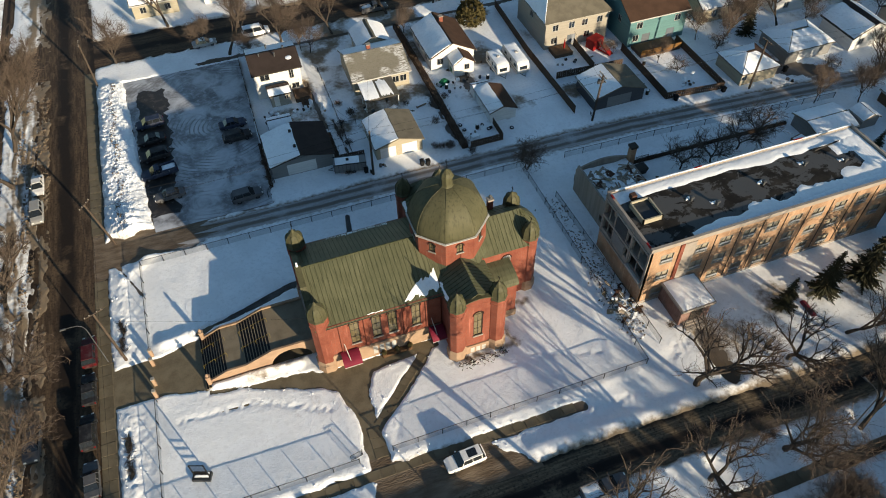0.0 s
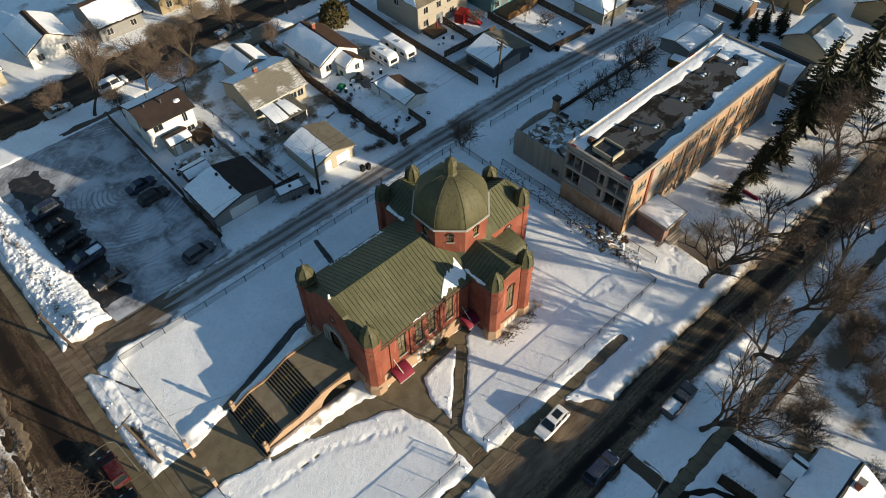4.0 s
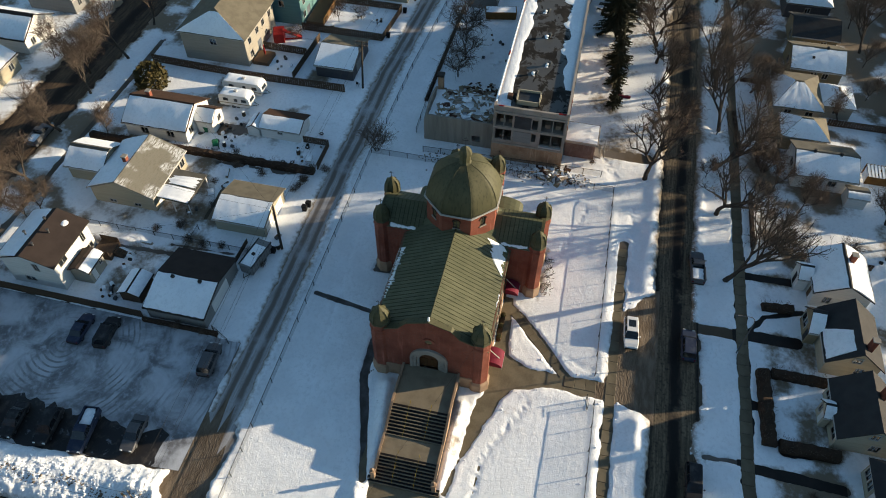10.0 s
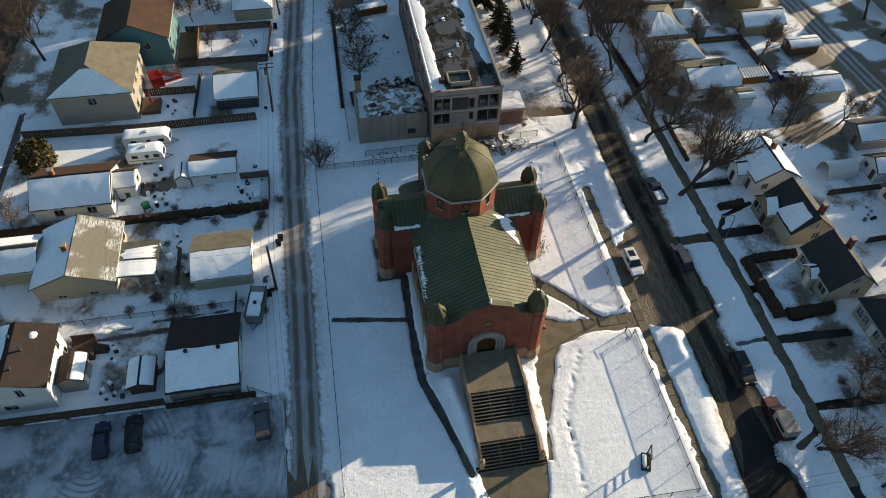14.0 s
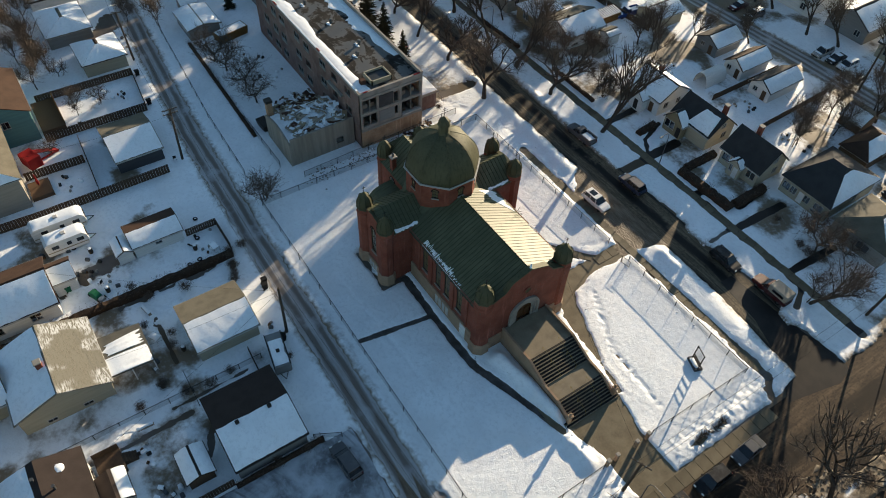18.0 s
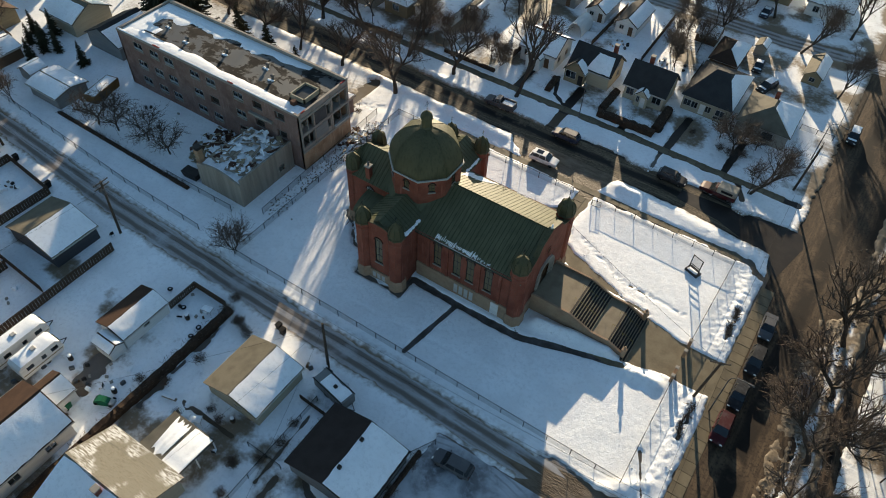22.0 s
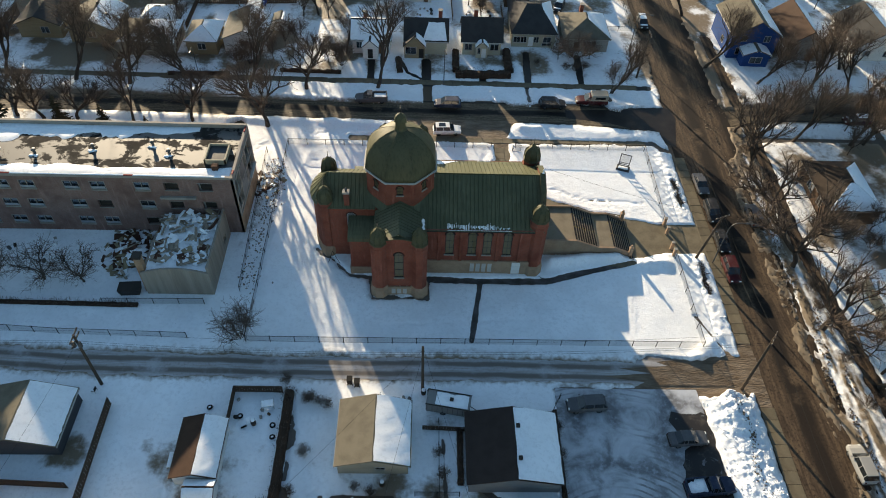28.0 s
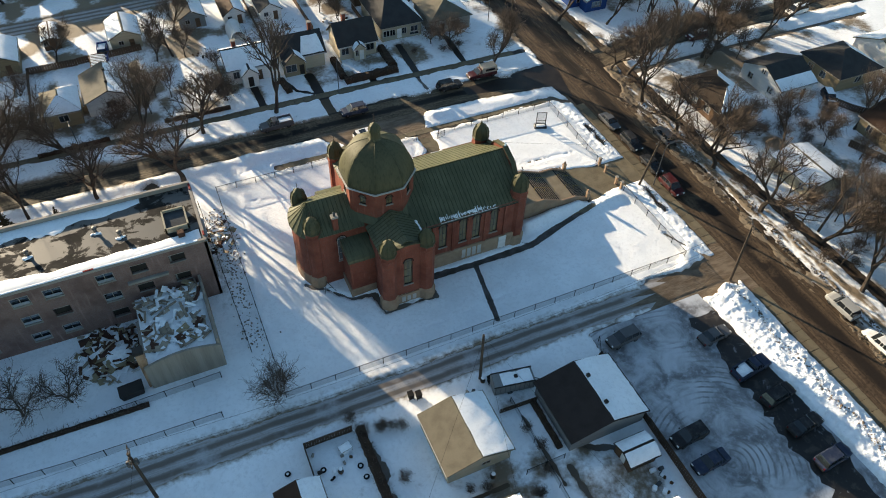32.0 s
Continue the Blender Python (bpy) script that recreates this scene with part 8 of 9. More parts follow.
for i in range(900):
    a, u = r.random() * 6.28, r.random() ** 0.5
    z = r.uniform(0.1, 4.2)
    R = 2.6 * math.sqrt(max(0.02, 1 - ((z - 1.8) / 2.6) ** 2)) * (0.75 + 0.3 * u)
    p = Vector((R * math.cos(a), R * math.sin(a), z))
    s = [Vector((r.gauss(0, 0.28), r.gauss(0, 0.28), r.gauss(0.1, 0.28))) for _ in range(3)]
    nd.add([p, p + s[0], p + s[1], p + s[2]], [(0, 1, 2), (0, 2, 3), (0, 3, 1), (1, 3, 2)])
part("crown", nd, "cedar", ced)
part("trunk", Mesh().lathe([(0.2, -0.3), (0.1, 3.0)], 6), "bark", ced)


def hedge(line, w, h, label, mat="hedge_twig", dense=150):
    """A leafless hedge: a dark core bristling with twigs."""
    (ax, ay), (bx, by) = line
    L = math.dist(*line)
    th = thing("hedge", (ax + bx) / 2, (ay + by) / 2, 0, label, "hedge", rot=math.degrees(math.atan2(by - ay, bx - ax)))
    n = int(L / 0.5)
    rr = random.Random(int(L * 100))
    rings = []
    for i in range(n + 1):
        x = -L / 2 + L * i / n
        k = lambda: rr.uniform(0.72, 0.95)
        rings.append([(x, -w / 2 * k(), -0.1), (x, -w / 2 * k(), h * 0.6), (x, -w / 3.4 * k(), h * k()), (x, w / 3.4 * k(), h * k()), (x, w / 2 * k(), h * 0.6), (x, w / 2 * k(), -0.1)])
    part("core", Mesh().loft(rings), mat, th)
    tw = Mesh()
    for i in range(int(dense * L / 6)):
        x, y, z = rr.uniform(-L / 2, L / 2), rr.uniform(-w / 2, w / 2), rr.uniform(h * 0.3, h)
        d = Vector((rr.gauss(0, 0.4), y * 0.9 / w + rr.gauss(0, 0.3), rr.uniform(0.2, 1))).normalized()
        tw.tube((x, y, z), Vector((x, y, z)) + d * rr.uniform(0.25, 0.6), 0.02, 0.008, 3)
    tagged(part("twig_bristle", tw, "twig", th), "fine bare brown hedge twigs", kind="stuff")


hedge(((32.1, 82.4), (32.1, 121.0)), 1.3, 1.3, "long leafless brown hedge between two gardens")
hedge(((0.9, 15.7), (11.0, 15.9)), 1.9, 1.3, "clipped dark hedge along the front garden")
hedge(((1.2, 8.0), (1.2, 14.6)), 1.7, 1.4, "clipped dark hedge beside the front garden")
hedge(((10.9, 8.4), (10.9, 14.8)), 1.5, 1.3, "clipped dark hedge beside the front garden")
hedge(((21.6, 11.4), (21.2, 15.4)), 1.3, 1.2, "clipped dark shrub row beside a front path")
hedge(((31.8, 16.0), (42.8, 15.8)), 0.7, 0.9, "low dark hedge along the empty side garden")
hedge(((51.7, 17.0), (62.5, 17.6)), 0.6, 0.8, "low brown hedge along a front garden")
hedge(((72.3, 10.8), (72.2, 16.2)), 0.9, 0.9, "dark trimmed hedge between front gardens")
hedge(((53.5, 69.6), (84.0, 69.2)), 0.7, 0.7, "low ragged hedge along the school yard")
hedge(((12.0, 87.0), (12.0, 93.6)), 0.8, 1.0, "dead brown vines along the garage wall")
hedge(((0.7, 84.5), (0.7, 95.0)), 0.6, 0.9, "thin bare hedge beside the garage")


# ---- fences ----
def chain_fence(pts, label, h=1.25, gap=3.0, name="chain_link_fence"):
    th = thing(name, *pts[0], 0, label, "fence")
    ox, oy = pts[0]
    post = data("post", Mesh().lathe([(0.05, -0.2), (0.05, h + 0.05), (0.02, h + 0.1)], 6), "iron")
    for (ax, ay), (bx, by) in zip(pts[:-1], pts[1:]):
        L = math.dist((ax, ay), (bx, by))
        n = max(1, round(L / gap))
        for i in range(n + 1):
            f = i / n
            part("post", post, None, th, at=pose(ax - ox + (bx - ax) * f, ay - oy + (by - ay) * f, 0.1))
        a, b_ = Vector((ax - ox, ay - oy, h + 0.1)), Vector((bx - ox, by - oy, h + 0.1))
        part("top_rail", Mesh().tube(a, b_, 0.036, 0.036, 5), "iron", th)
        d = Vector((0, 0, h - 0.1))
        part("wire_mesh", Mesh().add([a - d, b_ - d, b_, a], [(0, 1, 2, 3)]), "chain_link", th)
    return th


chain_fence([(-19.5, 59.8), (-19.6, 75.0), (38.6, 75.0), (38.5, 36.4), (5.6, 36.3)], "grey chain-link fence round the church lawn")
chain_fence([(-19.4, 52.2), (-19.7, 36.2), (1.6, 36.1)], "grey chain-link fence round the front lawn")
chain_fence([(41.6, 38.5), (40.8, 67.0)], "grey chain-link fence along the demolition site")
chain_fence([(46.0, 74.6), (62, 74.2), (96, 72.0)], "grey chain-link fence along the lane")
chain_fence([(45.0, 69.2), (58, 69.4)], "grey chain-link fence behind the annex")
chain_fence([(14.4, 86), (14.4, 112)], "grey chain-link fence between gardens", 1.1)
chain_fence([(1.3, 85.4), (-0.2, 82.6)], "short grey chain-link fence by the parking lot", 1.1)
chain_fence([(12.2, 94.8), (17.0, 94.8)], "grey chain-link fence between gardens", 1.1)


def board_fence(pts, h, label, gap=0.22, mat="fence_wood"):
    th = thing("board_fence", *pts[0], 0, label, "fence")
    ox, oy = pts[0]
    bdm = data("board", Mesh().cbox(-gap * 0.47, -0.02, -0.1, gap * 0.47, 0.02, h, 0.012), mat)
    for (ax, ay), (bx, by) in zip(pts[:-1], pts[1:]):
        L = math.dist((ax, ay), (bx, by))
        a = math.degrees(math.atan2(by - ay, bx - ax))
        n = int(L / gap)
        for i in range(n):
            f = (i + 0.5) / n
            part("board", bdm, None, th, at=pose(ax - ox + (bx - ax) * f, ay - oy + (by - ay) * f, 0, 0, 0, a))
        for z in (0.35, h - 0.3):
            m_ = pose(ax - ox, ay - oy, z, 0, 0, a)
            part("rail", Mesh().box(0, 0.02, -0.05, L, 0.08, 0.05, m_), mat, th)


board_fence([(1.0, 95.0), (1.3, 121.0)], 1.7, "weathered board fence between garden and parking lot", 0.3)
board_fence([(11.4, 87.1), (16.3, 86.9)], 1.1, "low brown board fence behind the trailer", 0.3)
board_fence([(32.9, 82.2), (38.6, 82.2), (38.6, 86.6)], 1.5, "brown board fence round a small yard", 0.3)
board_fence([(52.6, 84.0), (52.4, 103), (53.2, 121.0)], 1.8, "weathered grey board fence between gardens", 0.4)
board_fence([(54, 94.2), (67, 93.6)], 1.6, "brown board fence across the garden", 0.4)
board_fence([(69.0, 82.0), (69.2, 98.0)], 1.8, "brown board fence between gardens", 0.4)
board_fence([(69.0, 82.0), (80.0, 81.0), (80.2, 97.0)], 1.6, "brown board fence along the lane", 0.4)
board_fence([(61.5, 94.2), (61.7, 102.8)], 1.7, "brown board fence between gardens", 0.4)
board_fence([(31.2, 0), (31.4, 10)], 1.4, "brown board fence beside the white house", 0.4)
board_fence([(21.2, -20), (21.2, -2.5)], 1.4, "brown board fence between back gardens", 0.4)
board_fence([(11.7, -22), (11.2, -3)], 1.5, "dark brown board fence between back gardens", 0.4)
board_fence([(-67.4, 53.4), (-69.5, 57.5), (-73.6, 62.6)], 1.5, "dark board fence behind the slate-roofed bungalow", 0.4)
board_fence([(-61.4, 65), (-64, 71)], 1.5, "dark board fence between back gardens", 0.4)
board_fence([(1.2, -9), (1.1, -2)], 1.4, "brown board fence between back gardens", 0.4)
board_fence([(54.4, -7.4), (62.8, -7.4), (62.8, 2.5)], 1.5, "brown board fence across back gardens", 0.4)
board_fence([(43.0, -8.4), (54.4, -7.6)], 1.5, "brown board fence across back gardens", 0.4)
chain_fence([(-24.8, -26), (-24.6, -1), (-19.2, -1)], "grey chain-link fence round the corner house garden", 1.1)

# ---- poles and wires ----
POLES = []


def pole(x, y, h, lean, label, arms=(0.9,), box=False, name="utility_pole", arm_turn=0.0):
    th = thing(name, x, y, 0, label, "pole")
    top = Vector((lean[0], lean[1], h))
    part("shaft", Mesh().tube((0, 0, -0.4), top, 0.2, 0.14, 9), "pole_wood", th)
    for z in arms:
        c = top * ((h - z + 0.4) / h)
        u = Vector((math.sin(arm_turn), math.cos(arm_turn), 0))
        part("crossarm", Mesh().tube(c - u * 1.1, c + u * 1.2, 0.08, 0.08, 4), "pole_wood", th)
        for s in (-1, -0.45, 0.45, 1):
            q = c + u * s
            part("insulator", Mesh().lathe([(0.05, q.z), (0.07, q.z + 0.1), (0.03, q.z + 0.22)], 6, q.x, q.y), "stone_trim", th)
    if box:
        for k, dx in enumerate((-0.35, 0.35)):
            c = top * 0.86
            part("transformer", Mesh().lathe([(0.2, c.z - 0.45), (0.24, c.z - 0.4), (0.24, c.z + 0.3), (0.1, c.z + 0.4)], 9, c.x + dx, c.y + 0.25), "galvanised", th)
    POLES.append(Vector((x, y, 0)) + top)
    return th


pole(16.3, 81.7, 9.0, (0.1, -0.2), "brown wooden utility pole beside the lane", ())
pole(54.5, 81.4, 9.5, (0.3, -0.5), "brown wooden utility pole with crossarms and transformers", (0.5, 1.2), True)
pole(-22.9, 81.1, 9.5, (-0.9, -1.2), "leaning brown wooden utility pole by the snowbank", (0.6,), arm_turn=0.6)
pole(84.2, 79.4, 9.5, (0.5, 0.3), "brown wooden utility pole beside the lane", (0.6,))
pole(112.0, 76.5, 9.5, (0, 0), "brown wooden utility pole beside the lane", (0.6,))
pole(-22.5, 59.6, 9.4, (-0.7, 0.9), "leaning brown wooden utility pole at the gateway", (0.5,), arm_turn=1.2)
pole(-22.5, 15.2, 9.0, (-0.6, -0.6), "brown wooden utility pole on the street corner", (0.5,))
pole(-24.0, 122.0, 9.0, (0, 0), "brown wooden utility pole by the parking lot", (0.5,))
pole(9.4, -28.7, 9.0, (0, 0), "brown wooden utility pole in the back lane", (0.5,))
pole(-41.5, 78.6, 8.5, (-0.5, 0.3), "leaning brown wooden utility pole west of the street", ())
wires = thing("overhead_wires", 16.3, 81.7, 0, "thin sagging overhead wires between the poles", "wire")


def wire(a, b_, sag, rad=0.014):
    a, b_ = Vector(a), Vector(b_)
    w, n, o = Mesh(), 10, Vector((16.3, 81.7, 0))
    at_ = lambda f: a.lerp(b_, f) - Vector((0, 0, sag * 4 * f * (1 - f))) - o
    up, sd = Vector((0, 0, rad)), (b_ - a).cross(Vector((0, 0, 1))).normalized() * rad
    w.loft([[at_(i / n) + up, at_(i / n) - up * 0.5 + sd, at_(i / n) - up * 0.5 - sd] for i in range(n + 1)])
    part("wire", w, "rubber", wires)


for i, j in ((2, 0), (0, 1), (1, 3), (3, 4)):
    for dy, dz in ((-0.8, -0.3), (0.8, -0.3), (0, -1.1)):
        wire(POLES[i] + Vector((0, dy, dz)), POLES[j] + Vector((0, dy, dz)), 0.7)
for i, j in ((2, 5), (5, 6), (2, 7)):
    for dx in (-0.5, 0.5):
        wire(POLES[i] + Vector((dx, 0, -0.4)), POLES[j] + Vector((dx, 0, -0.4)), 0.6)
for a, b_ in (((16.3, 81.5, 8.5), (21.5, 102.5, 3.6)), ((16.3, 81.5, 8.5), (8.6, 107.5, 5.0)), ((16.3, 81.5, 8.5), (38.0, 104.8, 4.6)), ((54.6, 81, 8.5), (60.5, 103.3, 5.5)), ((-22.7, 59.8, 8.6), (2.0, 50.4, 9.5))):
    wire(a, b_, 0.4, 0.012)


def street_lamp(x, y, h, reach, turn):
    th = thing("street_lamp", x, y, 0, "grey steel street lamp with a curved arm", "street lamp", rot=turn)
    part("post", Mesh().tube((0, 0, -0.3), (0, 0, h - 1.2), 0.09, 0.06, 8), "galvanised", th)
    arm, pts = Mesh(), [(0, 0, h - 1.2), (reach * 0.08, 0, h - 0.5), (reach * 0.3, 0, h - 0.1), (reach * 0.65, 0, h), (reach, 0, h - 0.05)]
    for p, q in zip(pts[:-1], pts[1:]):
        arm.tube(p, q, 0.05, 0.045, 6)
    part("arm", arm, "galvanised", th)
    hd = part("lamp_head", Mesh().loft([[(reach - 0.1, -0.12, h - 0.1), (reach + 0.6, -0.14, h - 0.1), (reach + 0.6, 0.14, h - 0.1), (reach - 0.1, 0.12, h - 0.1)], [(reach - 0.1, -0.08, h + 0.04), (reach + 0.5, -0.08, h + 0.06), (reach + 0.5, 0.08, h + 0.06), (reach - 0.1, 0.08, h + 0.04)]]), "galvanised", th)
    part("lens", Mesh().box(reach + 0.05, -0.09, h - 0.13, reach + 0.5, 0.09, h - 0.1), "pale_glass", hd)


street_lamp(13.2, 18.9, 8.0, 1.8, 95)
street_lamp(56.0, 20.6, 8.0, 1.8, 95)
street_lamp(-22.9, 6.0, 8.0, 2.2, 170)
street_lamp(-24.8, 60.4, 8.2, 2.0, 180)

# ---- gate posts, sign, bins, garden things ----
for i, (y, hgt) in enumerate(((59.2, 1.5), (57.8, 1.42), (54.8, 1.42), (53.0, 1.5))):
    g_ = thing("gate_bollard", -19.4, y, 0, "square yellowish stone bollard at the forecourt gate", "bollard", "gate bollards")
    part("shaft", Mesh().cbox(-0.2, -0.2, -0.1, 0.2, 0.2, hgt, 0.04), "ashlar", g_)
    part("cap", Mesh().cbox(-0.24, -0.24, hgt, 0.24, 0.24, hgt + 0.1, 0.04), "stone_trim", g_)
sg = thing("notice_board", -15.4, 40.7, 0.2, "tall open metal notice frame with cross bars on a slate base", "sign", rot=-20)
part("base", Mesh().cbox(-1.05, -0.55, -0.2, 1.05, 0.55, 0.32, 0.06), "slate_panel", sg)
lying_snow("base_snow", sg, -0.8, -0.2, 0.8, 0.42, 0.32, 4, 0.08, 0.1, 6, 4)
for x in (-0.8, 0.8):
    part("post", Mesh().cbox(x - 0.06, -0.06, 0.3, x + 0.06, 0.06, 2.95, 0.015), "iron", sg)
for z in (0.62, 0.9, 1.18, 2.85):
    part("rail", Mesh().cbox(-0.74, -0.05, z, 0.74, 0.05, z + 0.08, 0.01), "iron", sg)
part("board_net", Mesh().add([(-0.74, 0, 1.26), (0.74, 0, 1.26), (0.74, 0, 2.85), (-0.74, 0, 2.85)], [(0, 1, 2, 3)]), "chain_link", sg, "fine grey wire netting")
gs = thing("fence_gate", 1.4, 36.9, 0.12, "open chain-link gate in a grey pipe frame beside the path", "gate", rot=10)
part("gate_frame", Mesh().tube((-0.65, 0, 0.1), (-0.65, 0, 1.2), 0.03, 0.03, 6).tube((0.65, 0, 0.1), (0.65, 0, 1.2), 0.03, 0.03, 6).tube((-0.65, 0, 1.2), (0.65, 0, 1.2), 0.03, 0.03, 6).tube((-0.65, 0, 0.1), (0.65, 0, 0.1), 0.03, 0.03, 6), "iron", gs)
part("wire_mesh", Mesh().add([(-0.65, 0, 0.1), (0.65, 0, 0.1), (0.65, 0, 1.2), (-0.65, 0, 1.2)], [(0, 1, 2, 3)]), "chain_link", gs)
part("hinge_post", Mesh().lathe([(0.05, -0.2), (0.05, 1.35), (0.02, 1.4)], 6, 0.75, 0), "iron", gs)
for x, y, mat, col in ((24.2, 81.1, "rubber", "black"), (25.1, 80.8, "rubber", "black"), (37.4, 103.0, "green_plastic", "green"), (15.4, 82.6, "rubber", "black"), (79.5, 80.3, "rubber", "black"), (70.5, 81.2, "rubber", "black"), (93.2, 81.5, "rubber", "black")):
    b_ = thing("wheelie_bin", x, y, 0.05, f"{col} plastic wheeled bin standing in the snow", "bin", "wheeled bins")
    part("tub", Mesh().loft([[(-0.25, -0.28, 0.05), (0.25, -0.28, 0.05), (0.25, 0.28, 0.05), (-0.25, 0.28, 0.05)], [(-0.32, -0.36, 1.0), (0.32, -0.36, 1.0), (0.32, 0.36, 1.0), (-0.32, 0.36, 1.0)]]), mat, b_)
    part("lid", Mesh().cbox(-0.35, -0.4, 1.0, 0.35, 0.4, 1.1, 0.03), mat, b_)
    for s in (-1, 1):
        part("wheel", Mesh().tube((s * 0.27, 0.3, 0.12), (s * 0.34, 0.3, 0.12), 0.12, 0.12, 9), "rubber", b_)
sl = thing("covered_slide", 66.0, 99.0, 0.1, "red plastic garden slide beside the beige house", "slide", rot=20)
part("chute", Mesh().slab((-0.5, -2.0, 0.3), (0.5, -2.0, 0.3), (0.5, 1.4, 2.0), (-0.5, 1.4, 2.0), 0.15).box(-0.6, -2.0, 0.2, -0.5, 1.4, 0.5), "red_cloth", sl)
part("platform", Mesh().cbox(-1.4, 1.2, 0, 1.4, 3.2, 1.9, 0.06), "red_cloth", sl)
dk = thing("timber_deck", 75.5, 96.2, 0.05, "reddish timber deck behind the teal house", "deck")
part("deck_floor", Mesh().cbox(-4.2, -1.8, 0.0, 4.2, 1.8, 0.7, 0.04), "siding_brown", dk)
part("railing", Mesh().box(-4.2, -1.85, 0.7, 4.2, -1.75, 1.6), "rust_steel", dk)
dk2 = thing("timber_deck", 58.4, 101.4, 0.05, "small timber deck with a folded red parasol", "deck")
part("deck_floor", Mesh().cbox(-1.8, -1.5, 0.0, 1.8, 1.5, 0.8, 0.04), "siding_brown", dk2)
part("parasol", Mesh().lathe([(0.05, 0.8), (0.22, 1.3), (0.05, 3.0)], 8, 0.6, 0), "red_cloth", dk2)
dk3 = thing("timber_deck", 10.2, 104.6, 0.05, "dark wooden back stairs and deck by the white house", "deck")
part("deck_floor", Mesh().cbox(-1.4, -0.4, 0.0, 1.4, 2.4, 1.0, 0.04), "fence_wood", dk3)
for q in range(5):
    part("step", Mesh().box(-0.6, -0.7 - 0.28 * q, 0.0, 0.6, -0.42 - 0.28 * q, 0.85 - 0.17 * q), "fence_wood", dk3)
part("railing", Mesh().box(-1.4, -0.4, 1.0, -1.32, 2.4, 1.9).box(1.32, -0.4, 1.0, 1.4, 2.4, 1.9), "fence_wood", dk3)
r = random.Random(12)
jk = [data("lump", Mesh().cbox(-s, -s * 0.7, -0.1, s, s * 0.7, s * 1.1, s * 0.25), mt) for s, mt in ((0.26, "dark_trim"), (0.18, "planter_wood"), (0.3, "galvanised"), (0.2, "stone_trim"), (0.34, "roof_snow"))]
for cx, cy, w, h, n in ((36.0, 84.6, 2.2, 1.6, 7), (39.5, 100.0, 2.6, 2.2, 9), (9.5, 102.2, 1.6, 1.0, 8), (70.0, 60.5, 7, 2.6, 10), (18.5, 82.9, 2, 0.5, 4), (36.5, 97.5, 2.6, 2.4, 5), (44.2, 103.0, 1.2, 1.8, 5), (24.0, 98.6, 3.5, 2.4, 4), (4.5, 101.5, 1.8, 1.6, 9), (66, 86.5, 1.6, 2.0, 8), (75, 85.0, 3.0, 2.0, 9), (58, 97.5, 2.4, 1.6, 8), (90.5, 78.8, 3.0, 0.5, 6), (45, 118, 2, 1.5, 5), (33.5, -4, 1.5, 2.5, 8), (6, -6, 2.5, 1.5, 8), (17, -6, 2.0, 1.5, 8), (-5, -8, 2.5, 1.0, 7)):
    jn = thing("yard_clutter", cx, cy, 0.1, "odds and ends half buried in garden snow", "clutter")
    for i in range(n):
        part("item", r.choice(jk), None, jn, at=pose(r.uniform(-w, w), r.uniform(-h, h), 0.15, r.uniform(-12, 12), r.uniform(-12, 12), r.uniform(0, 180)))
tri = thing("folding_ladder", 28.6, 60.9, 0.1, "rusty folding ladder standing open in the snow", "ladder")
part("frame", Mesh().tube((-0.6, 0.8, 0), (0.4, 0, 1.6), 0.04, 0.04, 5).tube((1.0, 0.8, 0), (0.4, 0, 1.6), 0.04, 0.04, 5).tube((-0.2, 0.45, 0.7), (0.7, 0.45, 0.7), 0.03, 0.03, 5), "iron", tri)
log_ = Mesh()
r = random.Random(5)
for i in range(420):
    if i < 150:
        y = r.uniform(43.4, 48.6)
        x = -22.95 + 0.22 * math.sin(y * 1.9) + r.gauss(0, 0.12)
    elif i < 300:
        y = r.uniform(60.6, 66)
        x = -22.8 + 0.2 * math.sin(y * 1.6) + r.gauss(0, 0.12)
    else:
        x, y = r.uniform(16.5, 23), 44.2 + r.gauss(0, 0.35)
    s = r.uniform(0.06, 0.16)
    log_.tube((x, y, 0.25), (x + r.gauss(0, 0.35), y + r.gauss(0, 0.35), 0.45 + s), s * 0.5, 0.01, 3)
tagged(part("dead_plants", log_, "bark"), "dark dead stems sticking out of the snow", "plant", kind="stuff")


# ---- vehicles ----
def wheel_set(th, xs, y, rad):
    for x in xs:
        for s in (-1, 1):
            wh = part("wheel", Mesh().tube((x, s * (y - 0.2), rad), (x, s * y, rad), rad, rad, 14), "rubber", th)
            part("rim", Mesh().tube((x, s * y, rad), (x, s * (y + 0.012), rad), rad * 0.62, rad * 0.5, 10), "galvanised", wh)


